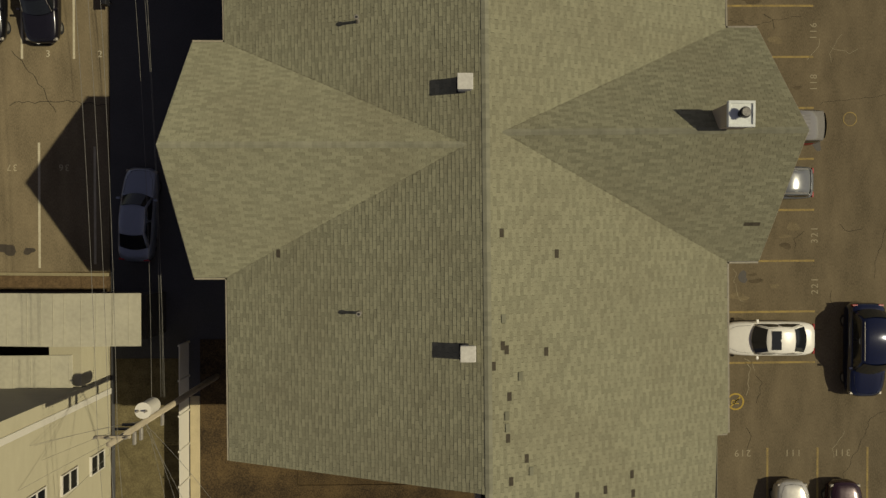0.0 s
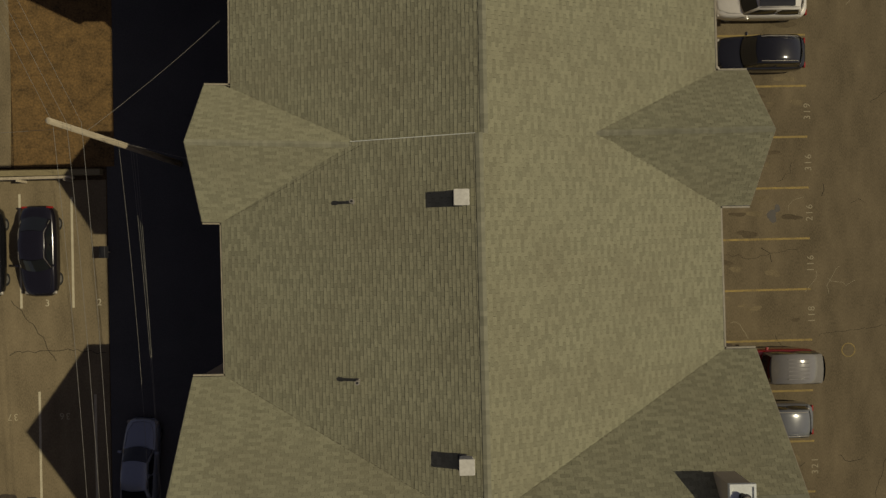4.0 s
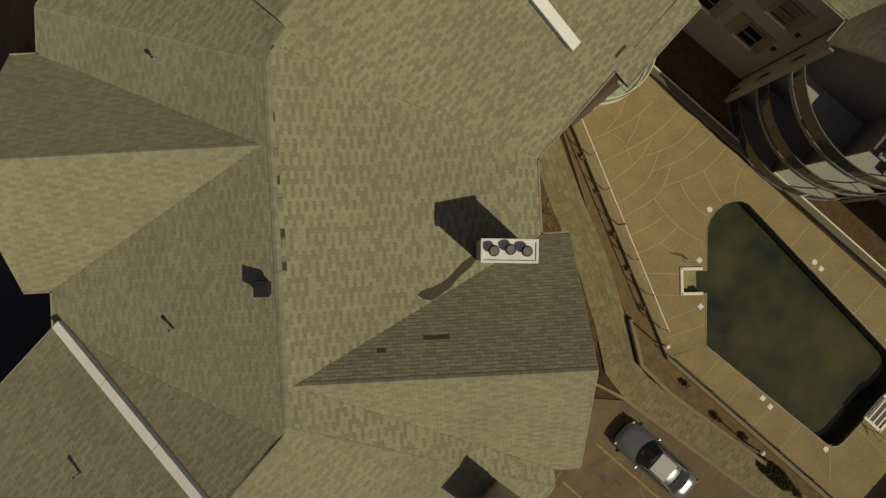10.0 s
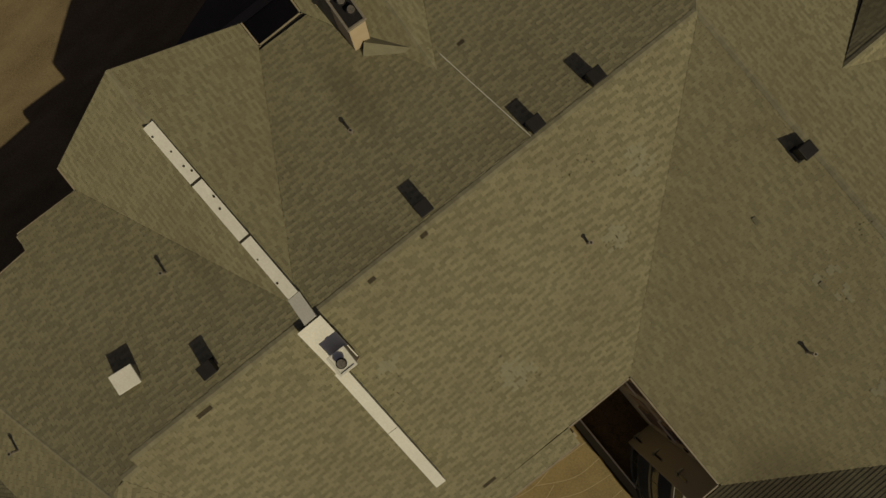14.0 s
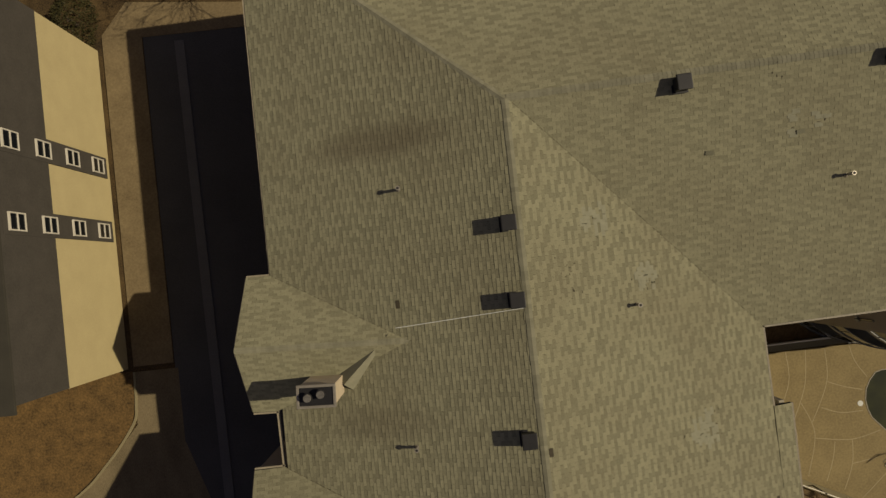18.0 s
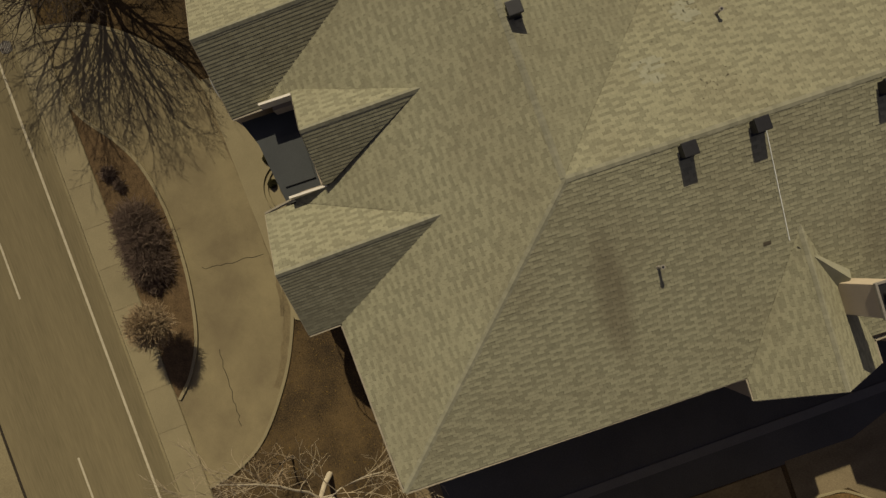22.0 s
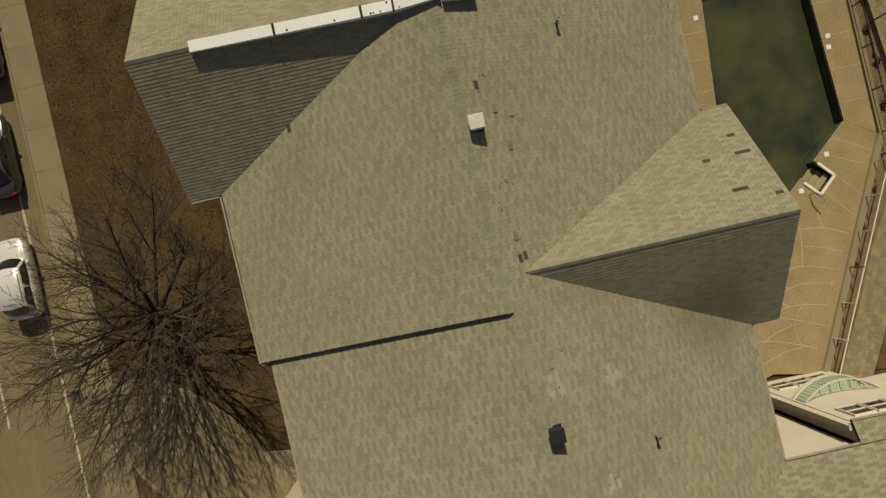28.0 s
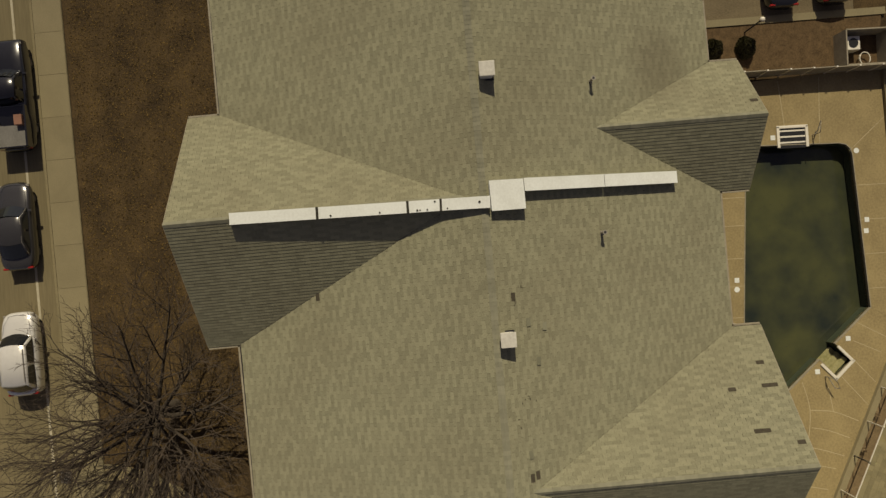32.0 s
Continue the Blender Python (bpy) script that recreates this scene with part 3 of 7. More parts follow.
gable((-7.8, -1.38), (-7.83, 7.66), 1.27, w1a_w, shift=0.1)
r1 = gable((11.6, 8.34), (11.7, -0.77), 1.26, w1a_e)
gable((-7.85, 13.62), (-7.7, 18.86), 0.8, w1b_w, shift=0.15)
gable((11.42, 19.26), (11.48, 13.99), 1.22, w1b_e)
gable((-8.47, 25.41), (-14.94, 31.84), 1.1, w2_w)
gable((4.23, 39.65), (10.67, 33.12), 1.14, w2_e, shift=0.15)
gable((-17.35, 52.82), (-17.1, 58.1), 1.0, w3b_w)
g5 = gable((-17.25, 41.55), (-17.32, 50.6), 1.2, w3b_w)
d1 = gable((-9.96, 72.6), (-4.9, 72.75), 1.4, w4w_n)
d2 = gable((-4.7, 71.2), (-0.88, 71.28), 0.3, w4w_n, z0=EAVE + 0.85)
gable((-0.85, 72.95), (4.38, 73.2), 1.25, w4w_n)
g7 = gable((17.1, 74.15), (26.28, 74.45), 1.25, w4e_n, shift=0.1, foot=EAVE - 0.6)
gable((27.31, 54.66), (22.06, 54.52), 1.22, w4_s)
gable((16.56, 54.42), (7.66, 54.22), 1.18, w4_s, shift=0.25, wall_m=SLATE_WALL)


def inside(x, y, pts):
    hit = False
    for (ax, ay), (bx, by) in zip(pts, pts[1:] + pts[:1]):
        if (ay > y) != (by > y) and x < (bx - ax) * (y - ay) / (by - ay) + ax:
            hit = not hit
    return hit


def roof_plane(x, y):
    """The topmost roof plane over a plan point."""
    best = None
    for plane, pts in ROOFS:
        if inside(x, y, pts) and (best is None or plane.height((x, y)) > best.height((x, y))):
            best = plane
    return best


def roof_z(x, y):
    plane = roof_plane(x, y)
    return plane.height((x, y)) if plane else 0.0


# ---- outer walls, gutters ----
EAST_SIDE = [(11.29, -10.6), (11.27, -7.55), (11.76, -7.53), (11.7, -0.77), (12.95, -0.76), (12.86, 8.35), (11.6, 8.34), (11.5, 13.99), (12.69, 13.99),
             (12.64, 19.27), (11.4, 19.26), (11.2, 32.58)]
COURT_W = [(11.2, 32.58), (10.67, 33.12), (11.47, 33.93), (5.03, 40.46), (4.23, 39.65), (2.1, 41.8), (2.08, 46.42), (2.88, 46.45), (2.9, 50.85), (2.02, 50.87), (1.98, 54.08)]
COURT_N = [(1.98, 54.08), (7.66, 54.22), (7.68, 53.04), (16.58, 53.24), (16.56, 54.42), (22.06, 54.52), (22.09, 53.3), (27.34, 53.44), (27.31, 54.66), (29.85, 54.72), (29.87, 56.4), (34, 56.5)]
NORTH_E = [(34, 74.7), (26.28, 74.45), (26.24, 75.7), (17.06, 75.4), (17.1, 74.15), (10.12, 73.86), (10.12, 73.4), (4.38, 73.2), (4.32, 74.45), (-0.9, 74.2), (-0.86, 72.97)]
NORTH_W = [(-4.72, 72.82), (-4.94, 74.15), (-10.0, 74.0), (-9.96, 72.62), (-17.05, 72.38)]
WEST_N = [(-17.05, 72.38), (-17.1, 58.1), (-18.1, 58.12), (-18.35, 52.86), (-17.35, 52.82), (-17.32, 50.6), (-18.52, 50.6), (-18.45, 41.55), (-17.25, 41.55), (-17.3, 38.66), (-16.58, 38.66), (-16.25, 33.2)]
WEST_S = [(-16.25, 33.2), (-14.94, 31.84), (-15.72, 31.06), (-9.25, 24.63), (-8.47, 25.41), (-7.43, 24.35), (-7.48, 18.86), (-8.5, 18.88), (-8.65, 13.64), (-7.9, 13.62), (-7.84, 7.66), (-9.1, 7.66), (-9.06, -1.38), (-7.78, -1.38), (-7.73, -8.5)]
for line in (EAST_SIDE, COURT_W, COURT_N, NORTH_E, NORTH_W, WEST_N, WEST_S):
    for a, b in zip(line, line[1:]):
        va, vb = Vector(a), Vector(b)
        t = (vb - va).normalized()
        inn = Vector((-t.y, t.x))
        gable_edge = any(min((va - q).length, (vb - q).length) < 0.25 and abs((va - vb).length - (g[3] - g[4]).length) < 0.3 for g in GABLES for q in (g[3] + g[5], g[4] + g[5]))
        if gable_edge:
            continue
        low = 0.32 if 5.7 < (va + vb).x < 5.85 and 46 < va.y < 51 else 0.0
        side_return = abs(va.y - vb.y) < 0.1 and 2.0 < va.x < 2.95 and 46 < va.y < 51
        if side_return:
            continue
        foot = EAVE - 0.6 if max(va.y, vb.y) > 75.3 else 0.0
        add("wall", mesh("wall", *ribbon([va + inn * 0.3 - t * 0.1, vb + inn * 0.3 + t * 0.1], 0.22, foot, EAVE - 0.16 - low)), BAY_PAINT if 1.9 < va.x < 3.0 and 1.9 < vb.x < 3.0 and va.y > 41 else STUCCO, building)
        # gutter with a white lip, and the dark board behind it
        out = -inn
        add("gutter", mesh("gutter", *ribbon([va + out * 0.06, vb + out * 0.06], 0.07, EAVE - 0.13 - low, EAVE - 0.025 - low)), GUTTER, building, "pale painted metal gutter")
        add("fascia", mesh("fascia", *ribbon([va + out * 0.008, vb + out * 0.008], 0.03, EAVE - 0.2 - low, EAVE - 0.03 - low)), BLACK_METAL, building)
# gable rake boards
for tip, apex, z, a, b, fwd in GABLES:
    z0 = z - STEEP * (a - b).length / 2
    f1 = fwd * (1 + 0.03 / fwd.length)
    for p in (a, b):
        q = p + f1
        t2 = tip + fwd * (0.03 / fwd.length)
        up = [(q.x, q.y, z0 - 0.16), (t2.x, t2.y, z - 0.16), (t2.x, t2.y, z - 0.02), (q.x, q.y, z0 - 0.02)]
        back = [(x - fwd.x * 0.03, y - fwd.y * 0.03, zz) for x, y, zz in up]
        add("rake_board", mesh("rake_board", up + back, [(0, 1, 2, 3), (7, 6, 5, 4), (3, 2, 6, 7), (0, 4, 5, 1), (1, 5, 6, 2), (0, 3, 7, 4)]), GUTTER, building)
# south end wall and the walls that close the far ends
for a, b in (((-7.2, -8.1), (1.9, -8.1)), ((1.9, -10.3), (10.9, -10.3)), ((33.6, 57), (33.6, 74.2)), ((1.95, -10.3), (1.95, -8.1)), ((17.3, 73.85), (26.1, 74.15)), ((-4.6, 71.6), (-0.95, 71.7)), ((-4.6, 71.6), (-4.6, 72.6)), ((-0.95, 71.7), (-0.95, 72.6))):
    add("wall", mesh("wall", *ribbon([a, b], 0.22, 0, 9.65)), STUCCO, building)
# gable end triangle of the south-west slope
add("wall", mesh("gable_wall", [(-7.2, -8.2, 9.6), (1.9, -8.2, 9.6), (1.9, -8.2, 13.3), (-7.2, -8.0, 9.6), (1.9, -8.0, 9.6), (1.9, -8.0, 13.3)],
                 [(0, 1, 2), (5, 4, 3), (0, 3, 4, 1), (1, 4, 5, 2), (2, 5, 3, 0)]), STUCCO, building)


# ---- windows ----
def window(at, along, width, height, parent, frame_m=None):
    """A sash window: at is the lower middle of the wall opening, along its wall's direction."""
    along = Vector(along).normalized()
    rot = Matrix.Translation(at) @ Matrix.Rotation(math.atan2(along.y, along.x), 4, "Z")
    w = add("window", mesh("window", *prism([(-width / 2, -0.02), (width / 2, -0.02), (width / 2, 0.05), (-width / 2, 0.05)], 0, height)), GLASS_DARK, parent, "dark sash window", rot)
    bars = [(-width / 2, width / 2, -0.06, 0.0), (-width / 2, width / 2, height, height + 0.06), (-width / 2, width / 2, height / 2 - 0.03, height / 2 + 0.03),
            (-width / 2 - 0.06, -width / 2, -0.06, height + 0.06), (width / 2, width / 2 + 0.06, -0.06, height + 0.06)]
    for x0, x1, z0, z1 in bars:
        add("frame", mesh("frame", *prism([(x0, -0.06), (x1, -0.06), (x1, 0.05), (x0, 0.05)], z0, z1)), frame_m or FRAME_WHITE, w)
    return w


for x in (3.3, 6.0):
    for z in (3.35, 6.6):
        add("wall_panel", mesh("wall_panel", *ribbon([(x - 1.15, 54.195 + 0.022 * x), (x + 1.0, 54.245 + 0.022 * x)], 0.05, z - 0.25, z + 1.75)), PANEL_BROWN, building, "reddish brown wall panel")
        window((x, 54.15 + 0.022 * x, z + 0.1), (1, 0.022, 0), 0.9, 1.4, building, PANEL_BROWN)
        add("sill", mesh("sill", *ribbon([(x - 0.6, 54.1 + 0.022 * x), (x + 0.6, 54.126 + 0.022 * x)], 0.16, z - 0.06, z + 0.03)), FRAME_WHITE, building)
for z in (4.3, 6.4):
    part("wall_lamp", box_bm(0.22, 0.16, 0.3, (7.2, 54.4, z), 0.03), BLACK_METAL, building, "small dark wall lamp")
for x in (18.0, 20.4):
    for z in (1.0, 3.8, 6.6):
        window((x, 54.86, z), (1, 0.02, 0), 0.9, 1.35, building)
for y in (-5.5, 10.4, 21.0, 28.5):
    for z in (1.0, 3.8, 6.6):
        window((10.98 - 0.01 * y, y, z), (0, 1, 0), 1.2, 1.35, building)


# ---- curved balconies ----
GLASS_GREEN = clear("balcony_glass", (0.62, 0.8, 0.7), 0.05)
GLASS_SMOKED = paint("smoked_glass", (0.03, 0.034, 0.034), 0.1, 0, 0, 0.6)
RAIL_GREY = paint("grey_rail", (0.13, 0.135, 0.13), 0.45)
BALCONY_FLOOR = surface("balcony_floor", (0.42, 0.42, 0.37), (0.27, 0.27, 0.235), rough=0.85, grain=20, patch=1.2)


def balcony(centre, facing, width, depth, z, name="balcony", glass=None, frame_m=None, floor_m=None):
    """A bowed balcony: a curved floor, a rail on posts and glass between them."""
    glass, frame_m = glass or GLASS_SMOKED, frame_m or RAIL_GREY
    rot = Matrix.Translation((centre[0], centre[1], z)) @ Matrix.Rotation(facing - math.pi / 2, 4, "Z")
    r = (width * width / 4 + depth * depth) / (2 * depth)
    half = math.degrees(math.asin(min(1, width / 2 / r)))
    if depth > r:
        half = 180 - half
    edge = arc(0, depth - r, r, 90 + half, 90 - half, 24)
    holder = new(name)
    holder.parent, holder.matrix_basis = building, rot
    holder["label"] = "bowed balcony with a curved glass front"
    add("floor", mesh("floor", *prism([(edge[-1][0], -0.3), (edge[-1][0], 0)] + list(reversed(edge))[1:-1] + [(edge[0][0], 0), (edge[0][0], -0.3)], -0.16, 0)), floor_m or BALCONY_FLOOR, holder)
    add("rail", mesh("rail", *ribbon(edge, 0.04, 1.03, 1.08)), frame_m, holder)
    add("kerb", mesh("kerb", *ribbon(edge, 0.1, -0.2, 0.08)), frame_m, holder)
    for i in range(0, 24, 3):
        a, b = edge[i], edge[i + 3]
        add("pane", mesh("pane", *ribbon(edge[i:i + 4], 0.012, 0.1, 1.0)), glass, holder).visible_shadow = False
        add("post", mesh("post", *ribbon([(a[0], a[1] - 0.02), (a[0], a[1] + 0.02)], 0.04, 0.0, 1.02)), frame_m, holder)
    return holder


for z in (0.25, 3.35, 6.45):
    balcony((12.1, 53.55), -math.pi / 2 + 0.02, 8.6, 2.3, z)
    add("partition", mesh("partition", *ribbon([(12.15, 53.6), (12.19, 51.55)], 0.12, z, z + 2.6)), SLATE_WALL, building, "dividing wall between two balconies")
    balcony((-7.4, 73.6), math.pi / 2, 4.4, 1.25, z)
    balcony((1.75, 73.8), math.pi / 2, 4.6, 1.25, z)
    balcony((7.95, 36.9), math.pi / 4, 7.6, 0.9, z, frame_m=FRAME_WHITE, glass=GLASS_GREEN)
# balcony furniture on the upper floor
for name, x, y, label in (("balcony_chair", 13.7, 53.0, "dark folding chair on a balcony"), ("balcony_chair", 14.4, 52.6, "dark folding chair on a balcony")):
    seat = tagged(new(name), label, "chair", "balcony chairs")
    seat.location = (x, y, 6.45)
    part("seat", box_bm(0.48, 0.46, 0.04, (0, 0, 0.42), 0.01), BLACK_METAL, seat)
    part("backrest", box_bm(0.48, 0.05, 0.5, (0, 0.24, 0.44), 0.01), BLACK_METAL, seat)
    for a in (-0.21, 0.21):
        for b in (-0.2, 0.2):
            part("leg", box_bm(0.03, 0.03, 0.42, (a, b, 0)), BLACK_METAL, seat)
stand = tagged(new("balcony_table"), "small white table on a balcony", "table")
stand.location = (14.9, 53.1, 6.45)
part("tabletop", box_bm(0.6, 0.6, 0.04, (0, 0, 0.68), 0.01), FRAME_WHITE, stand)
for a in (-0.24, 0.24):
    for b in (-0.24, 0.24):
        part("leg", box_bm(0.04, 0.04, 0.68, (a, b, 0)), FRAME_WHITE, stand)

# the pale glazed bay on the courtyard's west side
add("bay_wall", mesh("bay_wall", *prism([(1.9, 46.7), (2.75, 46.7), (2.75, 50.62), (1.9, 50.62)], 0, 9.38)), BAY_PAINT, building, "cream plastered bay wall")
for z in (0.9, 7.2):
    for y in (47.6, 48.65, 49.7):
        window((2.79, y, z), (0, 1, 0), 0.85, 1.35, building)
bow = balcony((2.72, 48.7), 0.0, 3.7, 0.8, 4.3, glass=paint("frosted_green_glass", (0.42, 0.56, 0.42), 0.25), frame_m=FRAME_WHITE, floor_m=surface("green_balcony_floor", (0.46, 0.55, 0.42), (0.34, 0.42, 0.32), rough=0.7, grain=14, patch=1.5))
for i in range(26):
    a = -1.78 + 0.1424 * i
    d = 0.8 - a * a / 4.28
    add("rib", mesh("rib", *ribbon([(a, d + 0.03), (a, d + 0.055)], 0.02, 0.08, 1.02)), FRAME_WHITE, bow)


# ---- party walls that rise through the roof ----
def parapet(points, width, over, pieces, name="parapet_wall", bolts=False, straps=True):
    """A capped wall that follows the roof: one cap piece after another, with dark straps over their joints."""
    holder = new(name)
    holder.parent = building
    holder["label"] = "white sheet-metal coping on a party wall"
    for leg, (a, b) in enumerate(zip(points, points[1:])):
        for i in range(pieces):
            p = Vector(a).lerp(Vector(b), i / pieces)
            q = Vector(a).lerp(Vector(b), (i + 1) / pieces)
            d = (q - p).normalized()
            s = Vector((-d.y, d.x, 0)).normalized() * width / 2
            gap = d * 0.01
            for nm, w, lo, hi, mt in (("coping", 1.0, -0.03, 0.02, WHITE_METAL), ("wall", 0.86, -over - 1.2, -0.03, WHITE_METAL)):
                e0, e1 = p + gap, q - gap
                corners = [e0 + s * w, e0 - s * w, e1 - s * w, e1 + s * w]
                v = [(c.x, c.y, c.z + lo) for c in corners] + [(c.x, c.y, c.z + hi) for c in corners]
                add(nm, mesh(nm, v, [(3, 2, 1, 0), (4, 5, 6, 7), (0, 1, 5, 4), (1, 2, 6, 5), (2, 3, 7, 6), (3, 0, 4, 7)]), mt, holder)
            if straps and (i or leg):
                c = [p + s * 1.06 - d * 0.045, p - s * 1.06 - d * 0.045, p - s * 1.06 + d * 0.045, p + s * 1.06 + d * 0.045]
                v = [(x.x, x.y, x.z - 0.05) for x in c] + [(x.x, x.y, x.z + 0.03) for x in c]
                add("strap", mesh("strap", v, [(4, 5, 6, 7), (0, 1, 5, 4), (1, 2, 6, 5), (2, 3, 7, 6), (3, 0, 4, 7)]), FELT, holder, "dark joint strap")
            if bolts and leg != 0 or bolts and len(points) == 2:
                for k in range(rng.integers(2, 5)):
                    e = p.lerp(q, rng.uniform(0.1, 0.9)) + s * rng.choice((-0.66, -0.6, 0.1, 0.64))
                    part("fastener", tube_bm(rng.uniform(0.025, 0.045), 0.03, (e.x, e.y, e.z + 0.015), 8), FELT, holder)
    return holder


def cap_line(pts, over):
    return [Vector((x, y, roof_z(x, y) + over)) for x, y in pts]


parapet(cap_line([(-7.35, 24.72), (1.93, 24.93)], 0.36) + cap_line([(10.75, 24.98)], 0.36), 0.34, 0.36, 3, straps=False)
gz5, gz7 = g5[2], g7[2]
parapet([Vector((-16.15, 46.03, gz5 + 0.045)), Vector((-8.5, 46.3, gz5 + 0.05))], 0.42, 0.42, 3, bolts=True)
parapet([Vector((-8.5, 46.3, gz5 + 0.05)), Vector((-7.45, 46.33, roof_z(-7.6, 46.3) + 0.36))], 0.5, 0.4, 1)
parapet([Vector((-7.4, 46.2, roof_z(-7.5, 46.2) + 0.38)), Vector((-5.5, 46.22, roof_z(-5.5, 46.22) + 0.38))], 0.98, 0.4, 1)
parapet([Vector((-5.5, 45.88, roof_z(-5.5, 45.9) + 0.36)), Vector((0.38, 45.76, roof_z(0.38, 45.8) + 0.36))], 0.44, 0.4, 2, straps=False)
parapet([Vector((21.83, 73.25, gz7 + 0.03)), Vector((21.85, 70.2, gz7 + 0.03)), Vector((21.87, 67.05, gz7 + 0.03)), Vector((21.88, 65.9, gz7 + 0.03)), Vector((21.85, 64.2, roof_z(21.8, 64.2) + 0.34))], 0.41, 0.42, 1, bolts=True)
parapet([Vector((22.05, 64.2, roof_z(22, 64.2) + 0.33)), Vector((22.1, 62.95, roof_z(22, 62.95) + 0.42))], 1.05, 0.4, 1, straps=False)
parapet([Vector((22.42, 62.95, roof_z(22.4, 62.95) + 0.36)), Vector((22.62, 56.65, roof_z(22.6, 56.65) + 0.36))], 0.46, 0.36, 2, straps=False)


# ---- chimneys ----
CHASE = surface("chimney_stucco", (0.5, 0.42, 0.3), (0.4, 0.33, 0.23), rough=0.9, grain=30, patch=1.5)


FLUE_CAP = surface("sooty_steel", (0.28, 0.265, 0.24), (0.06, 0.056, 0.05), rough=0.55, grain=25, patch=6, metallic=0.4, bump=0.05)


def chimney(x, y, sx, sy, top, turn, flues, name="chimney", pan=None, rim=None):
    """A stucco chase with a white metal pan on top and round steel flues with caps."""
    low = min(roof_z(x, y), roof_z(x + 0.3, y), roof_z(x - 0.3, y)) - 0.7
    holder = new(name)
    holder.parent = building
    holder.matrix_basis = Matrix.Translation((x, y, 0)) @ Matrix.Rotation(radians(turn), 4, "Z")
    holder["label"] = "stucco chimney with a white metal cap and steel flues"
    part("chase", box_bm(sx - 0.1, sy - 0.1, top - 0.05 - low, (0, 0, low), 0.02), CHASE, holder)
    part("cap_pan", box_bm(sx - 0.16, sy - 0.16, 0.04, (0, 0, top - 0.05)), pan or WHITE_METAL, holder, "metal pan")
    for a, b, c, d in ((sx, 0.09, 0, sy / 2 - 0.045), (sx, 0.09, 0, -sy / 2 + 0.045), (0.09, sy - 0.18, sx / 2 - 0.045, 0), (0.09, sy - 0.18, -sx / 2 + 0.045, 0)):
        part("cap_rim", box_bm(a, b, 0.14, (c, d, top - 0.1), 0.012), rim or WHITE_METAL, holder)
    for fx, fy, r in flues:
        fl = part("flue", tube_bm(r * 0.62, 0.3, (fx, fy, top - 0.05), 16), BLACK_METAL, holder)
        bm = tube_bm(r * 0.95, 0.05, (fx, fy, top + 0.24), 16)
        part("flue_collar", bm, BLACK_METAL, fl)
        part("flue_cap", tube_bm(r * 0.78, 0.07, (fx, fy, top + 0.3), 16, r * 0.7), FLUE_CAP, fl)
    return holder


chimney(10.24, 4.18, 0.9, 0.86, 14.2, 0, [(0, 0, 0.2)])
chimney(9.77, 30.8, 1.45, 1.5, 12.95, 0, [(0.0, 0.12, 0.2), (0.28, 0.33, 0.16), (0.08, -0.28, 0.17), (0.42, -0.22, 0.17), (-0.22, -0.1, 0.14)])
chimney(3.37, 38.07, 1.95, 0.82, 13.7, 41, [(-0.55, 0, 0.2), (0, 0.05, 0.2), (0.55, 0, 0.2)])
chimney(-5.75, 46.36, 0.78, 0.72, 14.25, 0, [(0.02, 0, 0.2)])
chimney(-15.15, 53.8, 1.35, 0.8, 13.3, -3, [(-0.25, 0.0, 0.18), (0.2, 0.1, 0.18)], pan=BLACK_METAL, rim=STEEL)
# saddle behind the chimney on the gable
sp, sq = Vector((-14.45, 53.8, 11.45)), Vector((-12.6, 55.5, roof_z(-12.6, 55.5) + 0.12))
for off in (0.42, -0.42):
    w = Vector((0.65, -0.7, 0)) * off
    a, b = sp + w, sq
    v = [sp, sq, Vector((a.x, a.y, roof_z(a.x, a.y) + 0.02)), Vector((sp.x, sp.y, 11.2)), Vector((sq.x, sq.y, sq.z - 0.25)), Vector((a.x, a.y, roof_z(a.x, a.y) - 0.2))]
    add("saddle", mesh("saddle", v, [(0, 1, 2), (3, 5, 4), (0, 2, 5, 3), (0, 3, 4, 1), (1, 4, 5, 2)]), RIDGE_CAP, building, "small shingled saddle behind the chimney")


# ---- roof vents ----
VENT_WHITE = surface("weathered_white_metal", (0.66, 0.64, 0.57), (0.46, 0.44, 0.38), rough=0.5, grain=10, patch=2.5, bump=0.05)


def box_vent(x, y, turn, white):
    z = roof_z(x, y)
    holder = new("roof_vent")
    holder.parent = building
    holder.matrix_basis = Matrix.Translation((x, y, z)) @ Matrix.Rotation(radians(turn), 4, "Z")
    holder["label"] = "square %s sheet-metal roof vent" % ("white" if white else "black")
    mt = VENT_WHITE if white else BLACK_METAL
    part("body", box_bm(0.44, 0.44, 0.85, (0, 0, -0.4), 0.015), mt, holder)
    part("hood", box_bm(0.52, 0.54, 0.12, (0, 0, 0.46), 0.03, 2), mt, holder)
    part("flashing", box_bm(0.56, 0.56, 0.02, (0, 0, 0.0)), BLACK_METAL, holder)


for x, y, t, w in ((1.2, 5.27, 0, 1), (1.3, -3.72, 0, 1), (1.33, 22.66, 0, 1), (1.15, 14.18, 0, 1), (-1.93, 31.63, 43, 0), (-8.32, 42.58, 0, 0), (-8.09, 51.63, 0, 0),
                   (-7.98, 56.36, 0, 0), (-7.99, 58.99, 0, 0), (-1.53, 63.1, 2, 0), (5.97, 63.35, 2, 0), (17.11, 63.89, 1, 1), (26.4, 64.05, 1, 1)):
    box_vent(x, y, t, w)
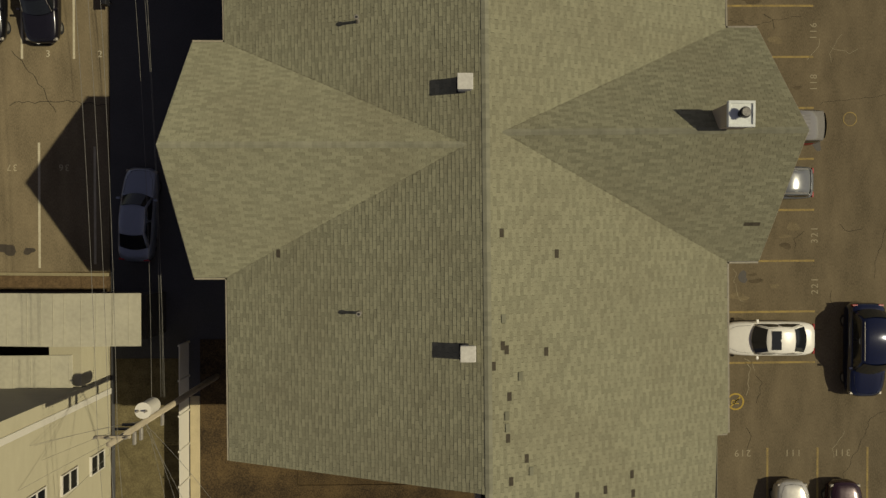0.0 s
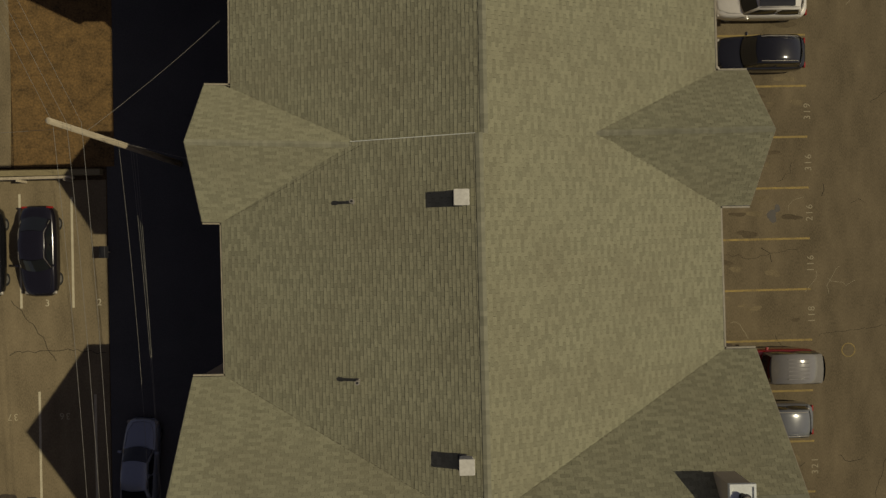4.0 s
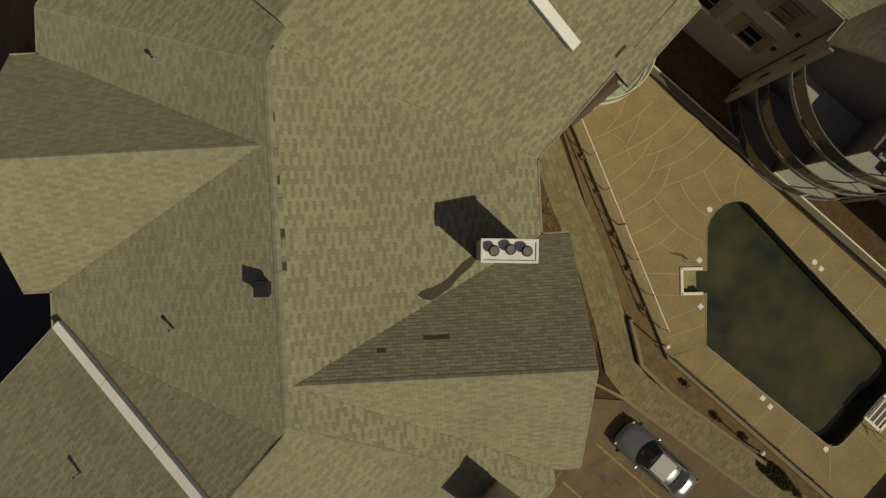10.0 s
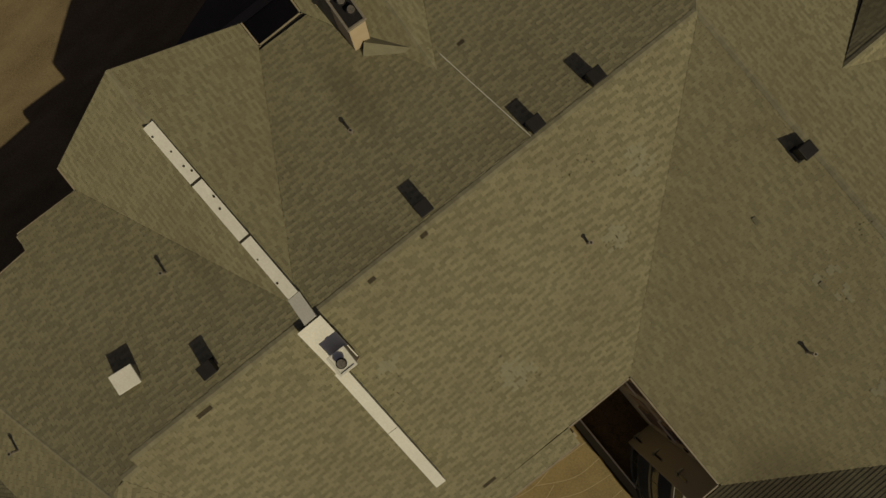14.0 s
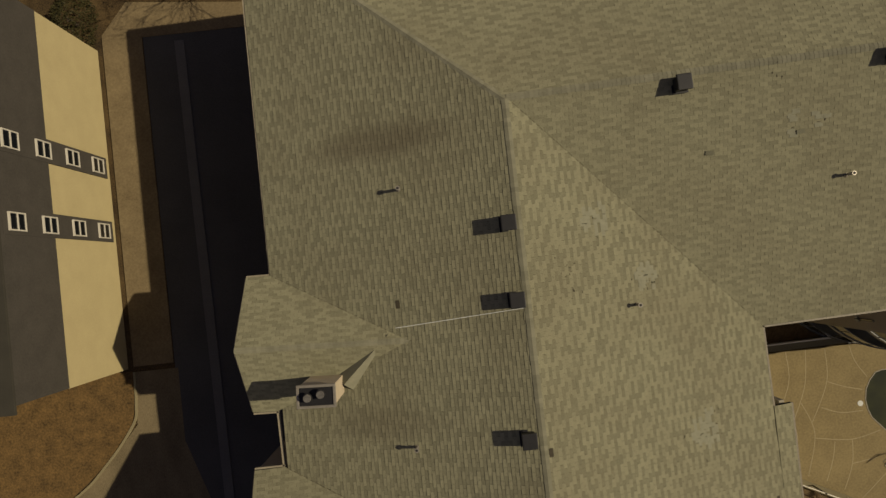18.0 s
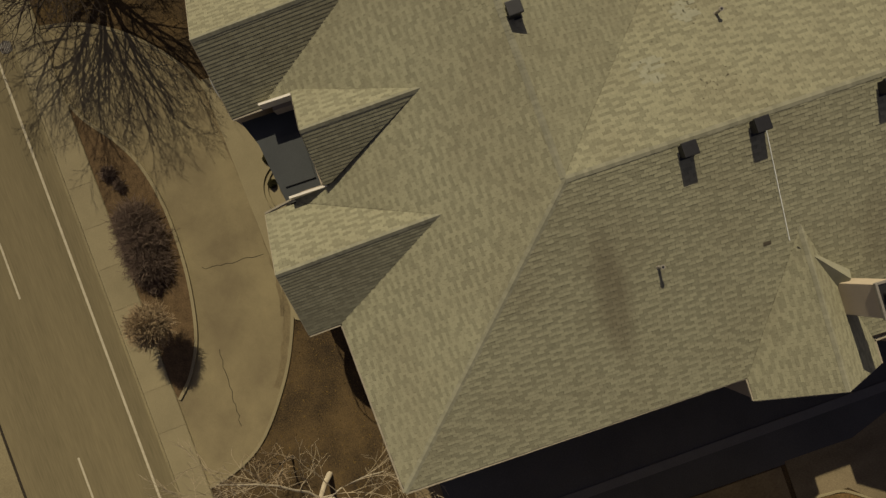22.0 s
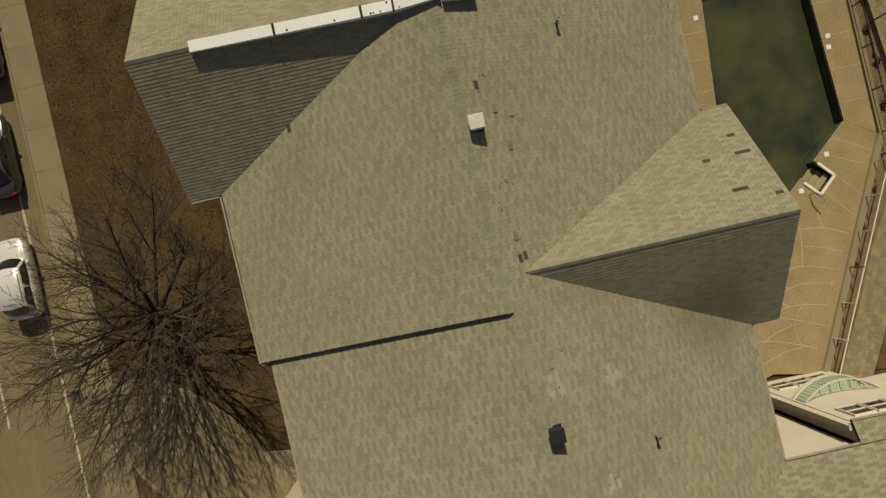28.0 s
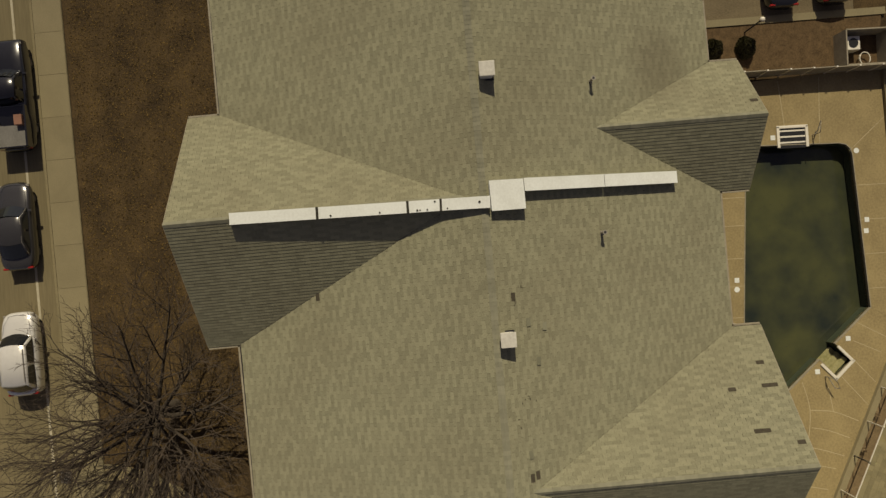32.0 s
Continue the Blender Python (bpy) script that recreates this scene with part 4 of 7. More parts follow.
# flat roof hatch
hz = roof_z(-9.8, 39.96)
hh = new("roof_hatch")
hh.parent = building
hh.matrix_basis = Matrix.Translation((-9.85, 39.96, hz)) @ Matrix.Rotation(radians(-6), 4, "Z")
hh["label"] = "white flat roof hatch"
part("curb", box_bm(0.62, 0.76, 0.75, (0, 0, -0.4), 0.02), GUTTER, hh)
part("lid", box_bm(0.74, 0.88, 0.08, (0, 0, 0.35), 0.03, 2), WHITE_METAL, hh)


def vent_pipe(x, y):
    z = roof_z(x, y)
    holder = new("vent_pipe")
    holder.parent = building
    holder.matrix_basis = Matrix.Translation((x, y, z))
    holder["label"] = "short plumbing vent pipe"
    part("pipe", tube_bm(0.055, 0.62, (0, 0, -0.12), 12), STEEL, holder, smooth=True)
    part("ring", tube_bm(0.085, 0.035, (0, 0, 0.48), 12), STEEL, holder)
    # a black disc on the closed pipe paints the shade inside its mouth
    part("opening", tube_bm(0.045, 0.012, (0, 0, 0.515), 10), RUBBER, holder)
    part("boot", tube_bm(0.11, 0.1, (0, 0, -0.05), 12, 0.065), STEEL, holder)


for x, y in ((-2.52, 7.83), (-2.46, -2.55), (-2.64, 21.96), (-2.62, 14.19), (-3.56, 28.11), (-12.15, 42.89), (-3.47, 55.62), (4.74, 59.5), (-11.65, 60.72), (-11.97, 51.35), (20.61, 59.96), (26.28, 60.01), (-10.4, 34.85)):
    vent_pipe(x, y)


# ---- ridge and hip caps ----
def caps(p, q, width=0.26, name="ridge_cap", slope=PITCH):
    """Cap shingles that overlap along a ridge, from p to q, in one mesh."""
    p, q = Vector(p), Vector(q)
    d = (q - p).normalized()
    s = Vector((-d.y, d.x, 0)).normalized()
    n = max(1, int((q - p).length / 0.16))
    v, f = [], []
    for i in range(n):
        a = p.lerp(q, i / n)
        b = p.lerp(q, (i + 1.15) / n)
        w = width / 2 * rng.uniform(0.93, 1.05)
        k = len(v)
        for e, h in ((a, 0.03), (b, 0.02)):
            v += [e + s * w + Vector((0, 0, h - slope * w)), e + Vector((0, 0, h)), e - s * w + Vector((0, 0, h - slope * w))]
        v += [a + s * w + Vector((0, 0, -slope * w)), a, a - s * w + Vector((0, 0, -slope * w))]
        f += [(k, k + 1, k + 4, k + 3), (k + 1, k + 2, k + 5, k + 4), (k + 6, k + 7, k + 1, k), (k + 7, k + 8, k + 2, k + 1)]
    tagged(add(name, mesh(name, v, f), RIDGE_CAP, building), "overlapping ridge cap shingles", kind="stuff")


ONE_CAP = mesh("ridge_cap", [(0, -0.13, -0.02), (0, 0, 0.03), (0, 0.13, -0.02), (0.19, -0.13, -0.03), (0.19, 0, 0.02), (0.19, 0.13, -0.03), (0, -0.13, -0.05), (0, 0, 0), (0, 0.13, -0.05)],
               [(0, 3, 4, 1), (1, 4, 5, 2), (6, 0, 1, 7), (7, 1, 2, 8)])
ONE_CAP.materials.append(RIDGE_CAP_ONE)


def single_caps(p, q):
    """Cap shingles laid one by one along a ridge."""
    p, q = Vector(p), Vector(q)
    d = (q - p).normalized()
    s = Vector((-d.y, d.x, 0)).normalized()
    u = d.cross(s)
    n = int((q - p).length / 0.165)
    for i in range(n):
        e = p.lerp(q, i / n)
        add("ridge_cap", ONE_CAP, None, building, m=Matrix(((d.x, s.x, u.x, e.x), (d.y, s.y, u.y, e.y), (d.z, s.z, u.z, e.z), (0, 0, 0, 1))) @ Matrix.Rotation(rng.normal() * 0.02, 4, "Z"))


up3 = lambda plane, p: plane.at(p)
for pl, a, b in ((w1a_w, ra00, ra1), (w1b_w, rb1, j1)):
    single_caps(up3(pl, a), up3(pl, b))
for pl, a, b in ((w2_w, k1, k2), (w3a_w, j2, rc), (w3b_w, rd, k3), (w4_s, j3, re0), (w4_s, re1, re2),
                 (w1b_e, h1, k1), (w3a_w, h2, k2), (w3b_w, nw, k3)):
    caps(up3(pl, a), up3(pl, b))
for tip, apex, z, a, b, fwd in GABLES:
    caps((tip.x, tip.y, z), (apex.x, apex.y, z), 0.22, slope=STEEP)

# pale flashing along the stepped roof seams
for pts in ([(-12.3, 55.7), (-7.75, 56.05)], [(-2.7, 16.36), (1.85, 16.36)]):
    wires("step_flashing", [[(x, y, roof_z(x, y) + 0.03) for x, y in pts]], 0.017, WHITE_METAL, building, "thin metal flashing")
# the higher roof's riser at the north step
pa_, pb_ = on_line(w4e_n, x=STEPX), re1
va, vb = w4e_n.at(pa_), w4e_n.at(pb_)
add("step_riser", mesh("step_riser", [va + Vector((-0.02, 0, -0.45)), vb + Vector((-0.02, 0, -0.45)), vb + Vector((-0.02, 0, 0.015)), va + Vector((-0.02, 0, 0.015)),
                                      va + Vector((0.02, 0, -0.45)), vb + Vector((0.02, 0, -0.45)), vb + Vector((0.02, 0, 0.015)), va + Vector((0.02, 0, 0.015))],
                       [(0, 1, 2, 3), (7, 6, 5, 4), (3, 2, 6, 7), (0, 3, 7, 4), (1, 5, 6, 2)]), BLACK_METAL, building, "dark riser between two roof levels")

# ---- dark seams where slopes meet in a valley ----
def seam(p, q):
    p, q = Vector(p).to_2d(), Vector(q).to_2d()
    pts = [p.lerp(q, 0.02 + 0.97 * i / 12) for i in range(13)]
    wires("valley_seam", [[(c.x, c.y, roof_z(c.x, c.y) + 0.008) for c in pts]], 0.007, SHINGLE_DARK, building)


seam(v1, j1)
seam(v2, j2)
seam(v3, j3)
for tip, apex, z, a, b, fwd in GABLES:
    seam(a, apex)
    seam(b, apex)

# ---- ground, roads and paving ----
tagged(add("ground", mesh("ground", [(x, y, -0.06) for x, y in ((-2500, -2500), (2500, -2500), (2500, 2500), (-2500, 2500), (11.3, 42.3), (25.3, 42.3), (25.3, 49.7), (11.3, 49.7))],
                          [(0, 1, 5, 4), (1, 2, 6, 5), (2, 3, 7, 6), (3, 0, 4, 7)]), LAWN),
       "dry brown winter lawn", "ground", kind="structure")
tagged(slab("road", [(10.5, -60), (90, -60), (90, 42.2), (32.6, 39.6), (24.6, 38.4), (14.7, 37.3), (12.2, 35.4), (10.5, 33)], -0.3, 0.0, ASPHALT), "worn brown-grey asphalt parking lot", "parking lot", kind="structure")
tagged(slab("road", [(32.4, 42.1), (90, 42.4), (90, 60), (32.2, 52)], -0.3, 0.0, ASPHALT), "asphalt parking strip behind the garden bed", "parking lot", kind="structure")
tagged(slab("road", [(-24, -1.6), (-16.85, -1.6), (-16.85, 16.3), (-24, 16.3)], -0.3, 0.0, ASPHALT), "asphalt parking pad with faded white lines", "parking lot", kind="structure")
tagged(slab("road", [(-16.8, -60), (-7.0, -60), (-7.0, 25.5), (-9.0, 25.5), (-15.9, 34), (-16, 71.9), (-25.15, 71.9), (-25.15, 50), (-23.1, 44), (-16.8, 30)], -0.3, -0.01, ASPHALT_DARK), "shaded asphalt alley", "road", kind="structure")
tagged(slab("road", [(-23.0, 44), (-25.0, 50), (-25.0, 53.9), (-27.3, 53.9), (-27.45, 51.1), (-29.3, 49.0), (-31.7, 47.1), (-45, 40.4), (-45, 28), (-25, 28), (-21.8, 27), (-16.7, 30)], -0.3, -0.004, ASPHALT), "asphalt lane between the lawns", "road", kind="structure")
K = 0.04
lineY = lambda x, c: c + K * x
tagged(slab("road", [(-300, lineY(-300, 85.85)), (300, lineY(300, 85.85)), (300, lineY(300, 96.5)), (-300, lineY(-300, 96.5))], -0.3, -0.005, ROAD), "worn street asphalt with lane lines", "road", kind="structure")
tagged(slab("pavement", [(-300, lineY(-300, 93.5)), (300, lineY(300, 93.5)), (300, lineY(300, 99)), (-300, lineY(-300, 99))], -0.3, 0.05, CONCRETE_OLD), "far concrete kerb and pavement", "pavement", kind="structure")

# pavement along the street, slab by slab
side = tagged(slab("pavement", [(-90, lineY(-90, 84.18)), (110, lineY(110, 84.18)), (110, lineY(110, 85.75)), (-90, lineY(-90, 85.75))], -0.2, 0.03, CONCRETE_OLD), "concrete pavement in slabs along the street", "pavement", kind="structure")
slab_me = None
for i in range(-11, 17):
    x = 2.32 * i
    me = mesh("paving_slab", *prism([(-1.154, -0.765), (1.154, -0.765), (1.154, 0.765), (-1.154, 0.765)], 0, 0.035)) if slab_me is None else slab_me
    slab_me = me
    add("paving_slab", me, CONCRETE, side, m=Matrix.Translation((x, lineY(x, 84.97), 0.022 + 0.006 * rng.random())) @ Matrix.Rotation(math.atan(K) + rng.normal() * 0.002, 4, "Z"))
tagged(add("kerb", mesh("kerb", *ribbon([(-120, lineY(-120, 85.82)), (120, lineY(120, 85.82))], 0.13, -0.2, 0.06)), CONCRETE_OLD), "concrete street kerb", "kerb", kind="structure")
marks = tagged(new("road_marking"), "faded white street lane lines", "road marking", kind="structure")
add("edge_line", mesh("edge_line", *ribbon([(-120, lineY(-120, 86.85)), (120, lineY(120, 86.85))], 0.13, 0.0, 0.004)), WHITE_LINE, marks)
for i in range(-4, 6):
    x = -3.6 + 12.2 * i
    add("lane_dash", mesh("lane_dash", *ribbon([(x, lineY(x, 90.15)), (x + 3.2, lineY(x + 3.2, 90.15))], 0.11, 0.0, 0.004)), WHITE_LINE, marks)
add("seam", mesh("seam", *ribbon([(-120, lineY(-120, 93.45)), (120, lineY(120, 93.45))], 0.12, 0.0, 0.01)), CRACK, marks)

# the curved drive in front of the entrance
OUT = smooth_line([(10.05, 84.6), (9.6, 82.6), (8.5, 80.6), (6.9, 78.9), (4.9, 77.5), (2.8, 76.8), (-0.2, 76.35), (-3.14, 76.15), (-6.2, 76.1), (-8.2, 76.3), (-9.94, 76.85), (-12.2, 78.0), (-14.66, 79.9), (-15.8, 81.6), (-16.4, 83.7)], 5)
drive = tagged(slab("road", list(OUT) + [(-16.4, 84.2), (10.05, 84.9)][::1], -0.25, -0.02, DRIVE), "curved concrete entrance drive with cracks", "driveway", kind="structure")
tagged(add("kerb", mesh("kerb", *ribbon(OUT, 0.16, -0.2, 0.03)), CONCRETE), "curved concrete kerb round the drive", "kerb", kind="structure")
ISL = smooth_line([(5.6, 84.35), (4.4, 83.75), (2.9, 82.6), (1.24, 81.75), (-0.9, 81.25), (-3.4, 81.1), (-6.0, 81.25), (-8.55, 81.75), (-10.3, 82.6), (-11.4, 83.6)], 6)
tagged(slab("planting_bed", list(ISL) + [(-11.2, 83.68), (5.6, 84.37)], -0.2, 0.07, MULCH), "kerbed island bed with mulch", "planting bed", kind="structure")
tagged(add("kerb", mesh("kerb", *ribbon(ISL, 0.17, -0.2, 0.09)), CONCRETE), "curved kerb of the island bed", "kerb", kind="structure")
tagged(slab("pavement", [(4.3, 75.0), (4.6, 77.2), (-9.3, 76.45), (-10.3, 74.9), (-9.9, 73.5), (4.3, 73.5)], -0.2, 0.04, CONCRETE), "pale concrete strip at the entrance", "pavement", kind="structure")
tagged(slab("planting_bed", [(17.3, 73.6), (26, 73.9), (26, 76.5), (17.3, 76.2)], -0.2, 0.0, MULCH), "mulch bed along the wall", "planting bed", kind="structure")


def crack(points, width, z, parent, material=CRACK):
    """A thin wandering filled crack."""
    line = []
    for a, b in zip(points, points[1:]):
        n = max(2, int(math.dist(a, b) / 0.25))
        for i in range(n):
            t = i / n
            line.append((a[0] + (b[0] - a[0]) * t + rng.normal() * 0.05, a[1] + (b[1] - a[1]) * t + rng.normal() * 0.05))
    line.append(points[-1])
    add("crack", mesh("crack", *ribbon(line, width, z, z + 0.004)), material, parent)


for pts in ([(-9.6, 80.83), (-11.3, 80.9), (-12.9, 80.9), (-13.8, 80.95)], [(-5.07, 80.32), (-5.39, 78.46), (-5.44, 76.97)]):
    crack(pts, 0.035, -0.02, drive)
# dirt washed against the outer kerb of the drive
DRIVE_DIRT = surface("drive_dirt", (0.225, 0.178, 0.094), (0.115, 0.088, 0.05), rough=0.95, grain=22, patch=0.9, bump=0.2, contrast=0.3)
heart = Vector((-3.2, 87.0))
for first, last, inset, wide in ((14, -14, 0.3, 0.34), (24, -22, 0.56, 0.2)):
    add("dirt_band", mesh("dirt_band", *ribbon([tuple(Vector(p) + (heart - Vector(p)).normalized() * (inset + rng.normal() * 0.03)) for p in list(OUT)[first:last]], wide, -0.022, -0.016)), DRIVE_DIRT, drive)

# ---- parking lot lines and numbers ----
lot = tagged(new("parking_marking"), "faded yellow parking lines and stall numbers", "road marking", kind="structure")
for i in range(16):
    y = 34.59 - 2.74 * i
    xe = 20.4 + 0.0115 * (34.6 - y)
    add("stall_line", mesh("stall_line", *ribbon([(15.1, y - 0.05), (xe, y)], 0.11, 0.0, 0.004)), YELLOW, lot)
for i in range(5):
    x = 18.3 + 2.74 * i
    add("stall_line", mesh("stall_line", *ribbon([(x, -11.15), (x, -16.6)], 0.11, 0.0, 0.004)), YELLOW, lot)
for i in range(8):
    x = 27.0
    add("stall_line", mesh("stall_line", *ribbon([(25.9, 36.6 - 2.74 * i), (31.4, 36.6 - 2.74 * i)], 0.11, 0.0, 0.004)), YELLOW, lot)


def number(text, x, y, turn, size, material, parent, z=0.003):
    cu = bpy.data.curves.new("number", "FONT")
    cu.body, cu.size, cu.align_x, cu.align_y, cu.extrude = text, size, "CENTER", "CENTER", 0.002
    cu.space_character = 1.25
    ob = new("number", cu)
    cu.materials.append(material)
    ob.parent = parent
    ob.matrix_basis = pose(x, y, z, 0, 0, turn)
    return ob


for text, y in (("112", 33.2), ("212", 30.45), ("319", 19.5), ("316", 16.75), ("216", 14.05), ("116", 11.3), ("118", 8.55), ("321", 0.35), ("221", -2.4)):
    number(text, 20.42 + 0.0115 * (34.6 - y), y, 90, 0.52, PALE_MARK, lot)
for text, x in (("219", 16.95), ("111", 19.7), ("311", 22.4)):
    number(text, x, -11.42, 180, 0.52, PALE_MARK, lot)
ring = arc(16.55, -8.64, 0.42, 0, 354, 30)
add("ring_mark", mesh("ring_mark", *ribbon(ring, 0.09, 0.0, 0.005, True)), YELLOW_FRESH, lot)
add("bar_mark", mesh("bar_mark", *ribbon([(16.28, -8.92), (16.82, -8.36)], 0.08, 0.0, 0.005)), YELLOW_FRESH, lot)
number("R", 16.55, -8.64, 90, 0.6, YELLOW_FRESH, lot)
for pts in ([(24, -2), (25.5, 4), (24.8, 9), (26, 16)], [(21, 7.5), (25, 7.9), (30, 7.4)], [(15.5, 12), (17.5, 11.6), (20, 12.1)], [(24, 20), (26.2, 21.2), (30, 21)], [(25.6, 27), (25.9, 33), (25.2, 36.5)], [(16, 16.2), (18, 15.8)], [(22, -14), (24, -9.5), (28, -8)]):
    crack(pts, 0.016, 0.0, lot)
# short scuffs and hairline cracks between the stall lines
for i in range(46):
    x, y = rng.uniform(14.2, 27), rng.uniform(-12, 36.5)
    a, n = rng.uniform(0, 6.28), rng.uniform(0.4, 1.5)
    crack([(x, y), (x + n * math.cos(a), y + n * math.sin(a)), (x + n * math.cos(a) + 0.5 * math.cos(a + 0.8), y + n * math.sin(a) + 0.5 * math.sin(a + 0.8))], rng.uniform(0.012, 0.03), 0.0, lot, CRACK if i % 2 else PALE_MARK)
OIL = surface("oil_stain", (0.075, 0.06, 0.042), (0.04, 0.032, 0.024), rough=0.6, grain=10, patch=3, bump=0)
WORN = surface("worn_asphalt", (0.165, 0.128, 0.076), (0.08, 0.062, 0.038), rough=0.95, grain=18, patch=2, bump=0.4, contrast=0.3, spec=0.15)
PALE_WORN = surface("scuffed_asphalt", (0.29, 0.23, 0.132), (0.13, 0.103, 0.06), rough=0.95, grain=18, patch=2, bump=0.4, contrast=0.3, spec=0.15)
blots = itertools.count()


def blot(name, x, y, rx, ry, material, parent):
    """A thin rounded stain with an uneven rim."""
    p, q = rng.uniform(0, 6.28, 2)
    pts = []
    for i in range(22):
        a = 2 * math.pi * i / 22
        k = 1 + 0.22 * math.sin(2 * a + p) + 0.14 * math.sin(3 * a + q) + rng.normal() * 0.04
        pts.append((x + rx * k * math.cos(a), y + ry * k * math.sin(a)))
    z = 0.0012 + 0.0002 * (next(blots) % 14)
    slab(name, pts, z - 0.001, z, material, parent)


for i in range(15):
    for q in range(5):
        r = rng.uniform(0.1, 0.36)
        blot("worn_patch", rng.uniform(15.4, 20.2), 33.2 - 2.74 * i + rng.normal() * 0.6, r * rng.uniform(1.0, 2.0), r * 0.6, PALE_WORN if q > 1 else WORN, lot)
for x, y, r in ((18.6, 13.9, 0.3), (19.3, 33.6, 0.2), (20.9, 5.2, 0.26), (16.9, -1.9, 0.28), (16.6, 33.4, 0.24), (18.9, 14.3, 0.18)):
    blot("oil_stain", x, y, r, r, OIL, lot)
for x, y in ((22.7, 6.6),):
    cover = tagged(new("manhole_cover"), "round iron cover set in the asphalt", "manhole cover")
    cover.location = (x, y, 0)
    add("rim", mesh("rim", *ribbon(arc(0, 0, 0.36, 0, 352, 26), 0.05, 0.0, 0.008, True)), YELLOW, cover)
    part("plate", tube_bm(0.33, 0.005, (0, 0, 0.0), 24), ASPHALT, cover)
mc = tagged(new("manhole_cover"), "round cast-iron grating in the street", "manhole cover")
mc.location = (9.58, 86.6, 0)
part("plate", tube_bm(0.36, 0.012, (0, 0, 0), 24), BLACK_METAL, mc)
for i in range(7):
    part("bar", box_bm(0.6, 0.025, 0.01, (0, -0.27 + 0.09 * i, 0.012)), STEEL, mc)

# west parking pad
cabinet = tagged(new("utility_box"), "small dark metal box on a post at the pad's edge", "utility box")
cabinet.location = (-16.72, 12.5, 0)
part("post", box_bm(0.08, 0.08, 0.5, (0, 0, 0)), STEEL, cabinet)
part("housing", box_bm(0.3, 0.62, 0.42, (0, 0, 0.45), 0.02), BLACK_METAL, cabinet)
pad = tagged(new("parking_marking"), "faded white parking lines", "road marking", kind="structure")
for x, y0, y1 in ((-21.35, 9.6, 15.6), (-18.65, 9.6, 15.4), (-20.5, -1.4, 5.2), (-17.6, -1.2, 5.0)):
    add("stall_line", mesh("stall_line", *ribbon([(x, y0), (x, y1)], 0.12, 0.0, 0.005)), WHITE_LINE, pad)
number("3", -20.0, 9.85, 0, 0.5, WHITE_LINE, pad)
number("2", -17.3, 9.85, 0, 0.5, WHITE_LINE, pad)
for text, x in (("37", -21.9), ("36", -19.2)):
    number(text, x, 3.9, 180, 0.5, PALE_MARK, pad)
for pts in ([(-21.8, 10), (-20.3, 8.1), (-19.6, 6.8)], [(-22, 7.3), (-19, 7.4), (-17, 7.2)]):
    crack(pts, 0.03, 0.0, pad)
for x, y, r in ((-22.2, -0.43, 0.45), (-21.05, -0.5, 0.28)):
    blot("oil_stain", x, y, r, r * 0.7, OIL, pad)
tagged(add("kerb", mesh("kerb", *ribbon([(-40, -1.55), (-16.9, -1.75)], 0.16, -0.2, 0.14)), CONCRETE), "low concrete kerb of the parking pad", "kerb", kind="structure")
tagged(slab("planting_bed", [(-40, -2.3), (-16.8, -2.45), (-16.8, -1.85), (-40, -1.65)], -0.2, 0.05, MULCH), "narrow mulch strip", "planting bed", kind="structure")
tagged(slab("wall_low", [(-40, 16.35), (-17.0, 16.55), (-17.0, 16.85), (-40, 16.65)], -0.2, 0.35, CONCRETE_OLD), "low concrete retaining wall", "wall", kind="structure")
tagged(slab("pavement", [(-24.5, 17), (-21.8, 17), (-21.6, 27), (-24, 33), (-30, 44), (-33, 44), (-25, 28)], -0.2, 0.0, ASPHALT), "concrete walk beside the lawn", "pavement", kind="structure")
tagged(slab("pavement", [(-12.62, -40), (-12.15, -40), (-12.15, -8.2), (-12.62, -8.2)], -0.2, 0.12, JOINT), "pale concrete walk between the buildings", "pavement", kind="structure")
tagged(slab("lawn", [(-12.12, -40), (-7.0, -40), (-7.0, -5.2), (-12.12, -5.2)], -0.2, 0.03, LAWN), "dry brown lawn strip", "lawn", kind="structure")
tagged(slab("lawn", [(-16.6, -40), (-12.75, -40), (-12.75, -6.2), (-16.6, -6.2)], -0.2, 0.02, DUSTY_LAWN), "dry grass between the buildings", "lawn", kind="structure")
tagged(slab("lawn", [(7.2, -40), (11.2, -40), (11.2, -13), (-7, -13), (-7, -8.2), (-7, -40)][::1], -0.2, 0.02, LAWN), "dry lawn behind the building", "lawn", kind="structure")
tagged(slab("pavement", [(-27.35, 54.2), (-25.2, 54.2), (-25.2, 72.2), (-27.35, 72.2)], -0.2, 0.03, DIRT_WALK), "concrete walk along the alley", "pavement", kind="structure")
tagged(slab("pavement", [(-27.35, 72.2), (-25.0, 71.9), (-16, 71.9), (-16.6, 73.1), (-20, 73.3), (-25.9, 73.9)], -0.2, 0.02, DIRT_WALK), "worn concrete walk at the alley end", "pavement", kind="structure")
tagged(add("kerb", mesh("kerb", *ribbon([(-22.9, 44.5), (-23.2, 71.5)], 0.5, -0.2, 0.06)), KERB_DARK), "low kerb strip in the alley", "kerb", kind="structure")

